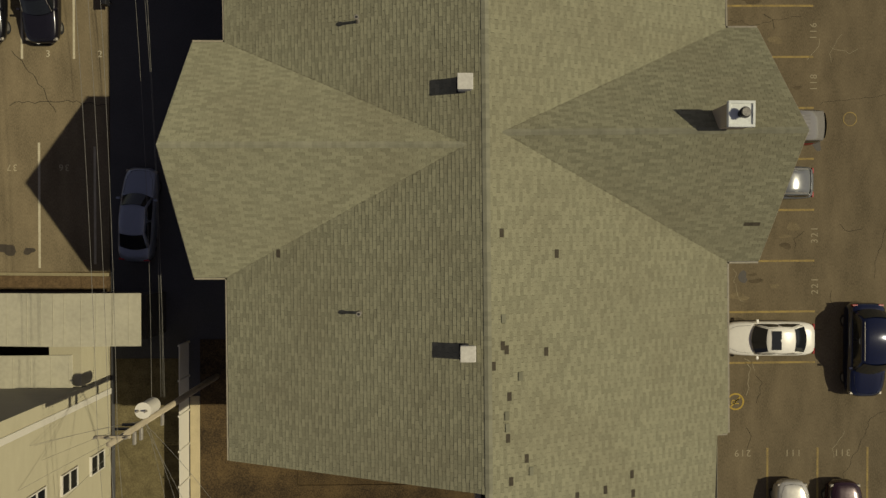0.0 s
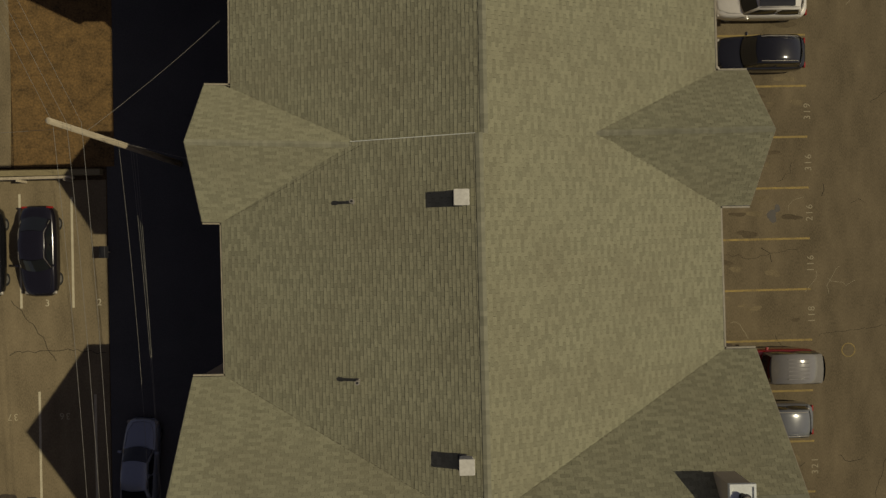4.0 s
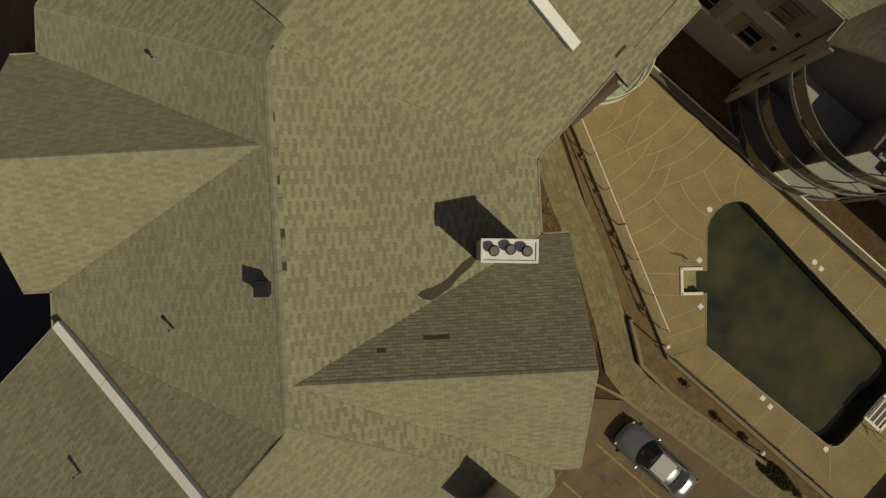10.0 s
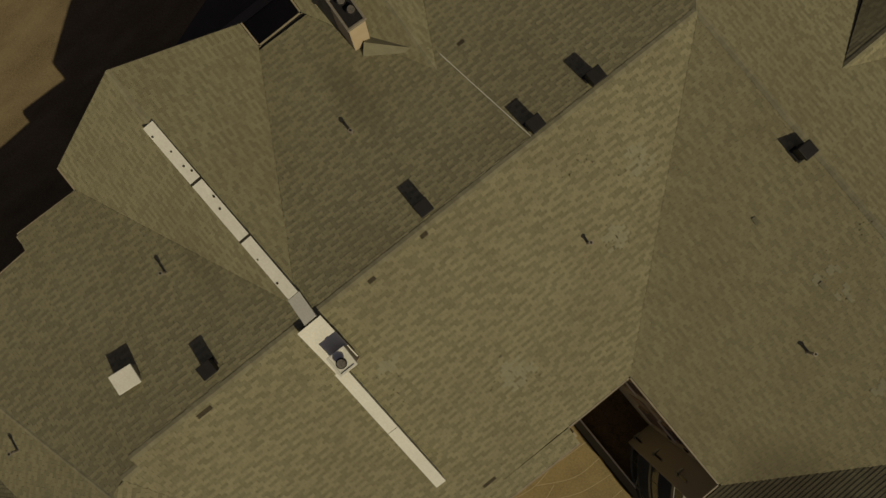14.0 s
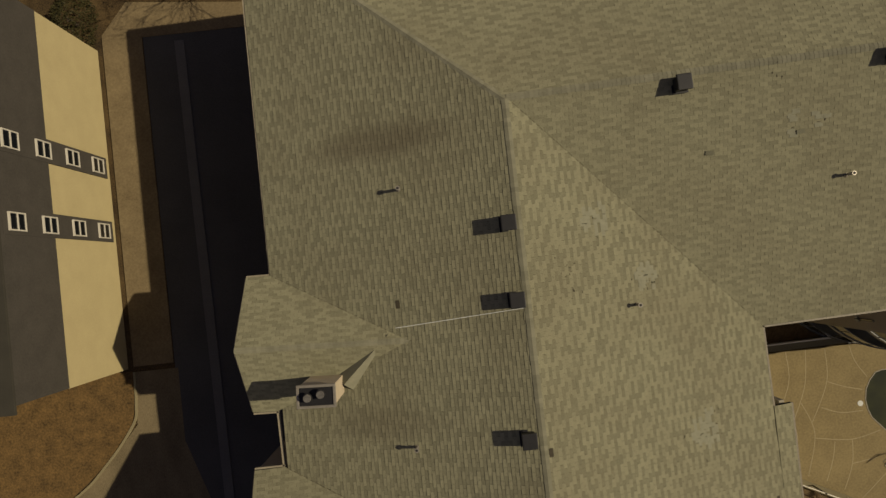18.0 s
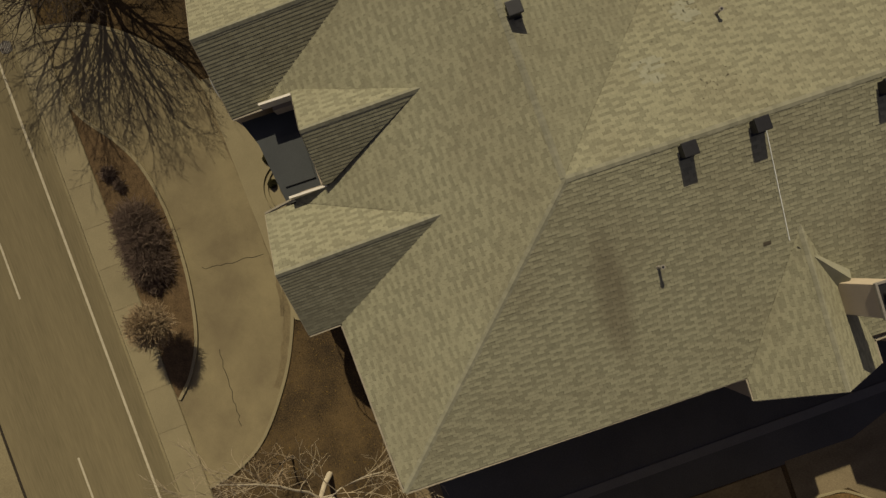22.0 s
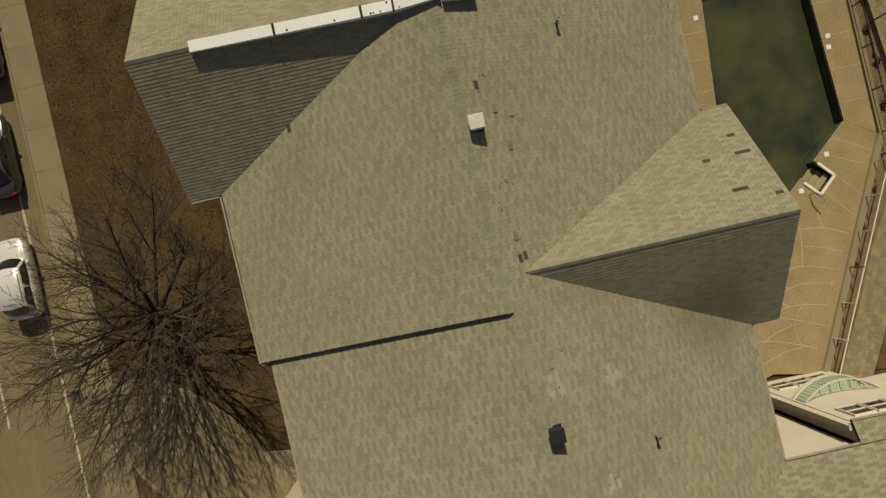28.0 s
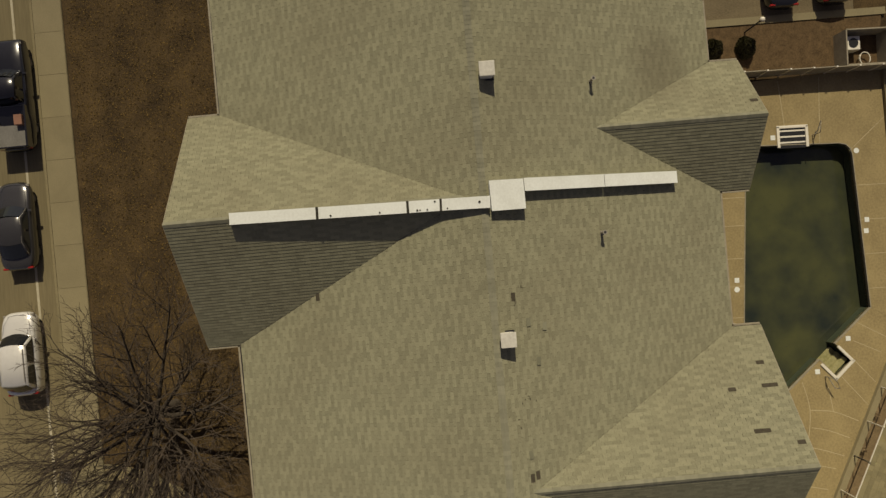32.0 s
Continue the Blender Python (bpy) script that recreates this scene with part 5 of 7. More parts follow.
tagged(slab("lawn", [(-45, 40.5), (-31.7, 47.24), (-29.3, 49.17), (-27.75, 51.1), (-27.5, 52.2), (-27.45, 53.95), (-45, 54.3)], -0.2, 0.01, DRY_LAWN), "dry orange-brown lawn beside the pale building", "lawn", kind="structure")
tagged(add("kerb", mesh("kerb", *ribbon(smooth_line([(-40, 42.8), (-31.7, 47.2), (-29.3, 49.12), (-27.68, 51.1), (-27.4, 52.2), (-27.35, 53.9)], 5), 0.12, -0.2, 0.06)), CONCRETE), "thin pale kerb round the lawn", "kerb", kind="structure")
tagged(slab("lawn", [(-21.6, 17.0), (-16.4, 17.0), (-16.4, 27.6), (-18.0, 28.6), (-21.8, 30.5)], -0.2, 0.01, DRY_LAWN), "dry orange-brown lawn beside the alley", "lawn", kind="structure")

# ---- the pool courtyard ----
DZ = 0.12
POOL = [(15.95, 42.42), (24.38, 42.82), (24.74, 42.91), (24.98, 43.14), (25.08, 43.5), (25.18, 48.1), (25.11, 48.42), (24.91, 48.66), (24.55, 48.77), (12.6, 49.7), (12.2, 49.6), (11.85, 49.2), (11.6, 48.75), (11.5, 48.2), (11.57, 47.65), (11.75, 47.2)]
edge = (Vector(POOL[15]) - Vector(POOL[0])).normalized()
outward = Vector((-edge.y, edge.x))
if outward.dot(Vector((-1, -1))) < 0:
    outward = -outward
alcove = [tuple(Vector(POOL[0]) + edge * u + outward * o) for u, o in ((4.05, 0), (4.05, 1.34), (2.81, 1.34), (2.81, 0))]
BASIN = POOL + alcove
# the deck is laid in three fields round the pool
deck = tagged(new("pool_deck"), "ochre stained concrete pool deck with pale curved joints", "pool deck", kind="structure")
fields = ([(2.6, 46.75), (13.4, 41.55), (14.9, 40.8), POOL[0], *alcove[::-1], POOL[15], POOL[14], POOL[13], POOL[12], POOL[11], (3.1, 49.3)],
          [(3.1, 49.3), POOL[11], POOL[10], POOL[9], POOL[8], POOL[7], POOL[6], POOL[5], (28.75, 47.9), (28.6, 51.3), (3.6, 51.2), (2.5, 51.2)],
          [(14.9, 40.75), (29.2, 40.95), (28.75, 47.9), POOL[5], POOL[4], POOL[3], POOL[2], POOL[1], POOL[0]])
for pts in fields:
    slab("deck_field", pts, -0.25, DZ, DECK, deck)
add("coping", mesh("coping", *ribbon(BASIN, 0.05, DZ - 0.15, DZ + 0.02, True)), GUTTER, deck, "pale pool edge")
basin = tagged(new("swimming_pool"), "closed pool with murky dark green water", "pool")
v, f = [], []
k = len(BASIN)
v = [(x, y, DZ - 0.01) for x, y in BASIN] + [(x, y, -1.6) for x, y in BASIN]
f = [(i, (i + 1) % k, k + (i + 1) % k, k + i) for i in range(k)] + [tuple(range(k, 2 * k))]
add("basin", mesh("basin", v, f), surface("pool_basin", (0.06, 0.075, 0.045), (0.03, 0.04, 0.024), rough=0.7, grain=6, patch=0.5), basin)
WATER = surface("murky_water", (0.082, 0.086, 0.036), (0.024, 0.031, 0.025), rough=0.12, grain=0.5, patch=0.2, bump=0.02, spec=0.3, contrast=0.26)
add("water", mesh("water", [(x, y, -0.75) for x, y in BASIN], [tuple(range(k))]), WATER, basin)
for i in range(110):
    x, y = rng.uniform(13, 24.6), rng.uniform(43.4, 48.6)
    if x + y > 58.6 + 0.6:
        slab("floating_leaf", [(x, y), (x + 0.07, y + 0.02), (x + 0.05, y + 0.08)], -0.748, -0.744, FELT, basin)


def line_mark(pts, w=0.03):
    add("joint", mesh("joint", *ribbon(pts, w, DZ, DZ + 0.004)), JOINT, deck)


# arcs that bow away from the building, and the shorter ones that meet them
for a, m, b in (((3.74, 49.75), (4.15, 48.5), (4.19, 47.41)), ((5.02, 50.29), (4.8, 48.7), (3.99, 46.62)), ((6.4, 51.2), (6.2, 48.8), (5.09, 45.85)), ((7.53, 51.2), (7.5, 49.5), (6.52, 47.55)),
                ((8.61, 51.2), (8.35, 49.3), (7.53, 47.48)), ((9.65, 51.1), (9.55, 49.37), (8.52, 47.3)), ((10.98, 51.15), (11.2, 50.3), (11.74, 49.4))):
    line_mark(smooth_line([a, m, b], 6), 0.036)
for a, m, b in (((4.96, 49.34), (5.3, 48.6), (5.52, 47.67)), ((6.35, 48.62), (6.53, 47.3), (6.19, 45.5)), ((7.15, 48.36), (7.62, 46.8), (7.3, 45.0)), ((8.04, 48.39), (8.58, 46.7), (7.96, 44.47)), ((9.6, 46.14), (9.37, 45.2), (8.91, 44.1)),
                ((10.55, 46.18), (10.39, 44.89), (9.81, 43.56)), ((9.59, 49.37), (10.5, 49.0), (11.4, 48.76)), ((9.1, 48.03), (10.1, 47.66), (11.3, 47.64))):
    line_mark(smooth_line([a, m, b], 6), 0.036)
line_mark(smooth_line([(8.58, 46.45), (10.5, 46.18), (12.1, 46.5)], 6), 0.036)
for a, b in (((10.39, 44.89), (11.74, 45.08)), ((10.63, 42.95), (12.5, 44.5)), ((11.86, 42.45), (13.2, 43.6)), ((13.46, 42.0), (14.18, 43.5)), ((15.2, 43.3), (13.9, 41.0)), ((17.0, 42.5), (17.0, 40.8)), ((18.9, 42.6), (18.9, 40.8)),
             ((20.8, 42.7), (20.8, 40.9)), ((22.7, 42.8), (22.7, 40.9)), ((24.6, 43.0), (26.4, 40.9)), ((25.1, 44.6), (28.8, 44.4)), ((25.1, 46.4), (28.7, 46.7)), ((24.8, 48.4), (26.6, 51.2)), ((22.4, 48.9), (22.4, 51.1)),
             ((20.86, 49.05), (20.86, 51.15)), ((19.07, 49.2), (19.07, 51.15)), ((17.55, 49.3), (17.52, 51.15)), ((15.84, 49.45), (15.82, 51.15)), ((13.83, 49.55), (13.83, 51.15))):
    line_mark([a, b])
crack([(4.4, 47.5), (5.5, 47.6), (6.6, 46.9)], 0.022, DZ, deck, JOINT)
for x, y in ((12.62, 45.62), (14.33, 43.8), (17.88, 49.71), (20.16, 42.37), (20.77, 42.29), (25.57, 47.18), (23.2, 49.3)):
    slab("deck_lid", [(x - 0.13, y - 0.13), (x + 0.13, y - 0.13), (x + 0.13, y + 0.13), (x - 0.13, y + 0.13)], DZ, DZ + 0.012, WHITE_METAL, deck, "small white deck drain lid")
for x, y in ((11.2, 48.03), (17.37, 49.74), (24.6, 42.6)):
    part("skimmer_lid", tube_bm(0.15, 0.014, (x, y, DZ), 16), WHITE_METAL, deck, "round white skimmer lid")


ALGAE_STEP = surface("algae_step", (0.42, 0.38, 0.2), (0.2, 0.19, 0.07), rough=0.7, grain=8, patch=2.5, bump=0.1)


def pool_steps(x, y, turn, width, treads=3):
    """A white moulded step unit let into the pool edge, with a looped handrail."""
    holder = tagged(new("pool_steps"), "white moulded pool steps with a looped handrail", "pool steps")
    holder.matrix_basis = pose(x, y, DZ, 0, 0, turn)
    for a, b, c, d in ((width, 0.16, 0, 0.62), (0.16, 1.2, -width / 2 + 0.08, 0.08), (0.16, 1.2, width / 2 - 0.08, 0.08)):
        part("rim", box_bm(a, b, 0.12, (c, d, -0.04), 0.04, 2), FRAME_WHITE, holder)
    if treads:
        # no recess: a flat black plate paints the shade between the treads
        part("well", box_bm(width - 0.3, 1.1, 0.012, (0, 0.0, 0.0)), BLACK_METAL, holder, "black plate for the shade down in the stair well")
    else:
        for i in range(3):
            part("tread", box_bm(width - 0.34, 0.3, 0.9, (0, 0.36 - 0.32 * i, -1.15 - 0.2 * i), 0.02), ALGAE_STEP, holder, "pale step with algae")
    for i in range(treads):
        part("tread", box_bm(width - 0.34, 0.09, 0.02, (0, 0.4 - 0.32 * i, 0.012), 0.006), FRAME_WHITE, holder)
    s = width / 2 + 0.25
    wires("handrail", [[(s, 0.1, 0), (s, 0.1, 0.75), (s, 0.35, 0.85), (s + 0.12, 0.75, 0.7), (s + 0.22, 0.7, 0.45), (s + 0.1, 0.3, 0.4), (s, 0.1, 0.3)]], 0.025, STEEL, holder, "bent steel handrail", 8)


pool_steps(13.1, 44.55, 133, 1.5, 0)
pool_steps(25.5, 46.1, -90, 1.75, 3)

# low walls, paths and beds round the deck
tagged(add("wall_low", mesh("wall_low", *ribbon([(3.4, 51.44), (21.5, 51.7)], 0.36, -0.2, 0.38)), WALL_GREY), "low grey concrete wall beside the deck", "wall", kind="structure")
tagged(add("wall_low", mesh("wall_low", *ribbon([(2.55, 46.6), (13.4, 41.38), (14.9, 40.62), (29.2, 40.75)], 0.34, -0.2, 0.34)), CONCRETE), "low kerb wall round the pool deck", "wall", kind="structure")
tagged(add("trim", mesh("trim", *ribbon([(3.4, 51.64), (21.5, 51.9)], 0.08, 0.1, 0.42)), FRAME_WHITE), "pale edge of the low wall", "trim", kind="structure")
tagged(slab("planting_bed", [(2.0, 51.4), (21.5, 51.7), (21.5, 55), (2.0, 54.4)], -0.2, 0.04, MULCH), "mulch bed along the courtyard wall", "planting bed", kind="structure")
tagged(slab("planting_bed", [(2.2, 46.0), (7.0, 43.2), (11.4, 40.9), (14.7, 39.2), (30.0, 39.8), (30.0, 40.6), (14.9, 40.5), (13.3, 41.2), (2.5, 46.5)], -0.2, 0.05, MULCH_PALE), "mulch bed beside the path", "planting bed", kind="structure")
tagged(slab("planting_bed", [(2.2, 44.0), (4.8, 42.5), (7.9, 40.95), (11.3, 38.9), (12.4, 37.2), (11.9, 36.0), (11.0, 34.5), (4.0, 40.5), (2.1, 41.8)], -0.2, 0.03, MULCH), "mulch bed at the building's foot", "planting bed", kind="structure")
PATH_LINE = [(1.5, 45.1), (5.1, 43.2), (8.3, 41.7), (11.3, 39.9), (13.3, 38.45), (14.8, 38.2), (20.5, 38.75), (31.0, 39.5)]
path = tagged(add("pavement", mesh("pavement", *ribbon(PATH_LINE, 1.72, -0.2, 0.06)), PAVER_BULK), "tan paver walk along the courtyard", "path", kind="structure")
tagged(add("kerb", mesh("kerb", *ribbon([(11.9, 35.6), (12.8, 36.9), (14.5, 37.35), (24.6, 38.3), (33, 39.3)], 0.18, -0.2, 0.12)), CONCRETE), "pale kerb at the head of the parking lot", "kerb", kind="structure")
tagged(add("wall_low", mesh("wall_low", *ribbon([(11.9, 40.75), (14.0, 39.3), (16.0, 39.2), (22.5, 39.8)], 0.2, -0.2, 0.45)), CONCRETE), "low wall along the bed", "wall", kind="structure")
ROW = 0.286
sizes = (0.285, 0.43)
shapes = [mesh("paver", *prism([(-w / 2 + 0.008, -ROW / 2 + 0.008), (w / 2 - 0.008, -ROW / 2 + 0.008), (w / 2 - 0.008, ROW / 2 - 0.008), (-w / 2 + 0.008, ROW / 2 - 0.008)], 0, 0.04)) for w in sizes]
count, rest_v, rest_f = 0, [], []
for a, b in zip(PATH_LINE, PATH_LINE[1:]):
    a, b = Vector(a), Vector(b)
    t = (b - a).normalized()
    s = Vector((-t.y, t.x))
    for row in range(6):
        u = 0.1 + 0.15 * (row % 2)
        while u < (b - a).length:
            k = int(rng.random() < 0.55)
            c = a + t * (u + sizes[k] / 2) + s * (ROW * (row - 2.5))
            m = Matrix.Translation((c.x, c.y, 0.03 + 0.008 * rng.random())) @ Matrix.Rotation(math.atan2(t.y, t.x) + rng.normal() * 0.012, 4, "Z")
            u += sizes[k]
            if a.x < 12 and count < 290:
                add("paver", shapes[k], PAVER, path, m=m)
                count += 1
            else:
                n = len(rest_v)
                rest_v += [m @ q.co for q in shapes[k].vertices]
                rest_f += [tuple(n + q for q in face.vertices) for face in shapes[k].polygons]
tagged(add("pavers", mesh("pavers", rest_v, rest_f), PAVER_REST, path), "small tan concrete pavers", kind="stuff")


def fence(points, height, step, label, material=FRAME_WHITE, infill=True):
    """A metal fence: posts, two rails and, where asked, thin upright bars."""
    holder = tagged(new("fence"), label, "fence")
    for a, b in zip(points, points[1:]):
        a, b = Vector(a), Vector(b)
        n = max(1, round((b - a).length / step))
        for i in range(n + 1):
            p = a.lerp(b, i / n)
            part("post", box_bm(0.06, 0.06, height, (p.x, p.y, 0.05), 0.008), material, holder)
        for z in (0.2, height - 0.05):
            add("rail", mesh("rail", *ribbon([a, b], 0.05, z, z + 0.05)), material, holder)
        if not infill:
            continue
        k = int((b - a).length / 0.14)
        v, f = [], []
        for i in range(k):
            p = a.lerp(b, (i + 0.5) / k)
            bv, bf = prism([(p.x - 0.008, p.y - 0.008), (p.x + 0.008, p.y - 0.008), (p.x + 0.008, p.y + 0.008), (p.x - 0.008, p.y + 0.008)], 0.2, height)
            f += [tuple(q + len(v) for q in face) for face in bf]
            v += bv
        tagged(add("bar_infill", mesh("bar_infill", v, f), BLACK_METAL, holder), kind="stuff")
    return holder


fence([(2.6, 46.65), (8.0, 44.05), (13.4, 41.45)], 1.65, 1.9, "pale metal fence with two rails beside the pool", infill=False)
fence([(14.9, 40.65), (29.2, 40.85)], 1.25, 2.4, "thin metal fence along the pool deck's end", BLACK_METAL)
louvre = tagged(new("fence"), "white louvred screen fence beside the pale walk", "fence")
for i in range(9):
    y = -5.3 - 1.8 * i
    part("post", box_bm(0.1, 0.1, 1.55, (-12.7, y, 0), 0.01), FRAME_WHITE, louvre)
    for k in range(8):
        add("slat", mesh("slat", *ribbon([(-12.7, y - 0.06), (-12.7, y - 1.74)], 0.035, 0.1 + 0.175 * k, 0.245 + 0.175 * k)), FRAME_WHITE, louvre)
guard = tagged(new("guard_rail"), "weathered pale timber guard rail on posts", "guard rail")
for z in (0.35, 0.62):
    add("rail", mesh("rail", *ribbon([(-40, 16.05), (-18.3, 16.4)], 0.14, z, z + 0.16)), WOOD_POLE, guard)
for i in range(9):
    part("post", box_bm(0.14, 0.14, 0.8, (-18.6 - 2.4 * i, 16.28 - 0.04 * i, 0), 0.015), WOOD_POLE, guard)

# garden at the east end of the courtyard
tagged(slab("planting_bed", [(29.3, 41), (32.2, 40.6), (32.0, 51), (29.3, 54.3), (29.0, 50)], -0.2, 0.05, MULCH), "garden bed with dry leaves at the courtyard's east end", "planting bed", kind="structure")
tagged(add("kerb", mesh("kerb", *ribbon([(32.3, 40.4), (32.05, 51.0), (32.2, 54.2), (29.9, 54.3)], 0.4, -0.2, 0.12)), CONCRETE), "wide pale kerb beside the garden bed", "kerb", kind="structure")
screen = tagged(new("fence"), "solid pale screen fence beside the pool", "fence")
for i in range(8):
    y = 50.3 - 1.25 * i
    add("panel", mesh("panel", *ribbon([(29.0, y), (29.02, y - 1.2)], 0.05, 0.1, 1.3)), GUTTER, screen)
    part("post", box_bm(0.09, 0.09, 1.38, (29.0, y + 0.02, 0), 0.01), FRAME_WHITE, screen)
pump = tagged(new("pump_enclosure"), "open-topped pale enclosure with a pump and hoses", "enclosure")
for pts in ([(29.1, 43.4), (31.0, 43.35)], [(29.1, 41.0), (31.0, 40.95)], [(31.0, 40.95), (31.0, 43.35)], [(29.1, 41.0), (29.1, 43.4)]):
    add("panel", mesh("panel", *ribbon(pts, 0.07, 0, 1.2)), GUTTER, pump)
part("pump", box_bm(0.75, 0.75, 0.7, (30.4, 42.7, 0), 0.05, 2), FRAME_WHITE, pump)
part("fan_ring", tube_bm(0.26, 0.03, (30.4, 42.7, 0.7), 20), BLACK_METAL, pump)
wires("hose", [[(29.6 + 0.35 * math.cos(a), 41.9 + 0.3 * math.sin(a), 0.3 + 0.01 * a) for a in np.linspace(0, 9, 30)]], 0.03, FRAME_WHITE, pump)


def globe_lamp(x, y, h=1.9):
    holder = tagged(new("globe_lamp"), "slim black post lamp with a white globe", "lamp", "courtyard lamps")
    holder.location = (x, y, 0)
    part("post", tube_bm(0.04, h, (0, 0, 0), 10), BLACK_METAL, holder)
    part("collar", tube_bm(0.09, 0.08, (0, 0, h - 0.02), 12), BLACK_METAL, holder)
    bm = bmesh.new()
    bmesh.ops.create_uvsphere(bm, u_segments=16, v_segments=10, radius=0.14)
    bmesh.ops.translate(bm, verts=bm.verts, vec=(0, 0, h + 0.18))
    part("globe", bm, FRAME_WHITE, holder, smooth=True)


for x, y in ((13.7, 40.75), (21.0, 39.95), (31.5, 48.3)):
    globe_lamp(x, y)


# ---- vehicles ----


def loft(sections, cap=True):
    """A skin over rings of equal length."""
    v, f = [], []
    n = len(sections[0])
    for s in sections:
        v += s
    for i in range(len(sections) - 1):
        for k in range(n - 1):
            a = i * n + k
            f.append((a, a + 1, a + n + 1, a + n))
        f.append((i * n + n - 1, i * n, i * n + n, i * n + 2 * n - 1))
    if cap:
        f += [tuple(range(n - 1, -1, -1)), tuple(range((len(sections) - 1) * n, len(sections) * n))]
    return v, f


def panel(quad, out, thick=0.012, nu=7, bow=0.0, rise=0.004, plan=(0.0, 0.0)):
    """A thin bowed pane over four corners, a little proud of them along out; plan curves its lower and upper edge along x."""
    q = [Vector(p) for p in quad]
    out = Vector(out).normalized()
    v, f = [], []
    for lay in (rise, rise + thick):
        for j in range(2):
            for i in range(nu):
                t = i / (nu - 1)
                p = q[0].lerp(q[1], t) if j == 0 else q[3].lerp(q[2], t)
                v.append(p + out * (lay + bow * 4 * t * (1 - t)) + Vector((plan[j] * (4 * t * (1 - t) - 0.35), 0, 0)))
    n = 2 * nu
    for i in range(nu - 1):
        f.append((n + i, n + i + 1, n + nu + i + 1, n + nu + i))
        f.append((i, nu + i, nu + i + 1, i + 1))
    f += [(0, 1, n + 1, n)] if nu == 2 else []
    return v, f


def car(x, y, turn, colour, kind="sedan", label="", roof_colour=None, length=4.75, width=1.82, group="parked cars", rough=0.22, metal=0.3):
    """A parked car, its front along +x: lofted body, cabin, panes, wheels, lamps and mirrors."""
    holder = tagged(new("car"), label, "car", group)
    holder.matrix_basis = pose(x, y, 0, 0, 0, turn)
    body_m = paint("car_paint", colour, rough, metal, 0.8)
    roof_m = paint("car_roof_paint", roof_colour, 0.15, 0.1, 0.8) if roof_colour else body_m
    L, W = length, width / 2
    tall = {"sedan": 1.45, "suv": 1.72, "pickup": 1.85, "jeep": 1.85}[kind]
    belt = {"sedan": 0.93, "suv": 1.05, "pickup": 1.12, "jeep": 1.1}[kind]
    back = {"sedan": 0.95, "suv": 1.05, "pickup": 0.84, "jeep": 1.1}[kind]
    nose = {"sedan": 0.66, "suv": 0.82, "pickup": 0.98, "jeep": 1.0}[kind]
    rows = []
    blunt = 0.9 if kind in ("jeep", "pickup") else 0.0
    tail = 1.0 if kind == "sedan" else 1.06
    for fx, hw, top in ((0.5, max(0.34, blunt - 0.1), nose - 0.2), (0.495, max(0.52, blunt - 0.03), nose - 0.12), (0.483, max(0.68, blunt), nose - 0.05), (0.462, max(0.8, blunt), nose), (0.43, max(0.89, blunt), nose + 0.05), (0.38, 0.945, nose + 0.1), (0.3, 0.98, nose + 0.17), (0.2, 0.995, belt - 0.01),
                        (0.05, 1.0, belt), (-0.15, 1.0, belt + 0.01), (-0.3, 0.99, back), (-0.385, 0.955, back - 0.01), (-0.44, min(0.95, 0.885 * tail), back - 0.04), (-0.47, min(0.93, 0.79 * tail), back - 0.08), (-0.489, 0.67 * tail, back - 0.14), (-0.498, 0.52 * tail, back - 0.22), (-0.5, 0.4 * tail, back - 0.32)):
        w, px = W * hw, L * fx
        low = 0.24 if abs(fx) < 0.46 else 0.34
        ring = [(-w * 0.93, low), (-w, low + 0.16), (-w, top * 0.72), (-w * 0.96, top - 0.07), (-w * 0.84, top), (-w * 0.4, top + 0.025), (w * 0.4, top + 0.025), (w * 0.84, top), (w * 0.96, top - 0.07), (w, top * 0.72), (w, low + 0.16), (w * 0.93, low)]
        rows.append([(px, a, b) for a, b in ring])
    body = add("body", mesh("car_body", *loft(rows), True), body_m, holder)
    # cabin
    cf, rf, rb, cb = {"sedan": (0.2, 0.07, -0.2, -0.36), "suv": (0.22, 0.1, -0.34, -0.425), "pickup": (0.2, 0.1, -0.06, -0.1), "jeep": (0.17, 0.13, -0.46, -0.485)}[kind]
    cf, rf, rb, cb = cf * L, rf * L, rb * L, cb * L
    wb, wr = W * 0.87, W * (0.75 if kind == "sedan" else 0.8)
    if kind == "jeep":
        wr = W * 0.82
    cab = []
    for px, z, w, c in ((cf, belt - 0.02, wb, 0.16), ((cf + rf) / 2, (belt + tall) / 2 + 0.03, (wb + wr) / 2, 0.13), (rf, tall - 0.03, wr, 0.08), ((rf + rb) / 2, tall, wr * 1.02, 0.0), (rb, tall - 0.05, wr, -0.06), ((rb + cb) / 2, (belt + tall) / 2 + 0.03, (wb + wr) / 2, -0.1), (cb, back - 0.02, wb * 0.97, -0.12)):
        k = (z - belt) / (tall - belt)
        low = belt - 0.05
        cab.append([(px - 0.35 * c, -wb, low), (px - 0.35 * c, -w, max(z - 0.06, low + 0.01)), (px - 0.1 * c, -w * 0.92, z - 0.012), (px + 0.4 * c, -w * 0.5, z + 0.018 * k), (px + 0.65 * c, 0, z + 0.028 * k),
                    (px + 0.4 * c, w * 0.5, z + 0.018 * k), (px - 0.1 * c, w * 0.92, z - 0.012), (px - 0.35 * c, w, max(z - 0.06, low + 0.01)), (px - 0.35 * c, wb, low)])
    add("cabin", mesh("cabin", *loft(cab), True), body_m if roof_colour and kind != "jeep" else roof_m, holder)
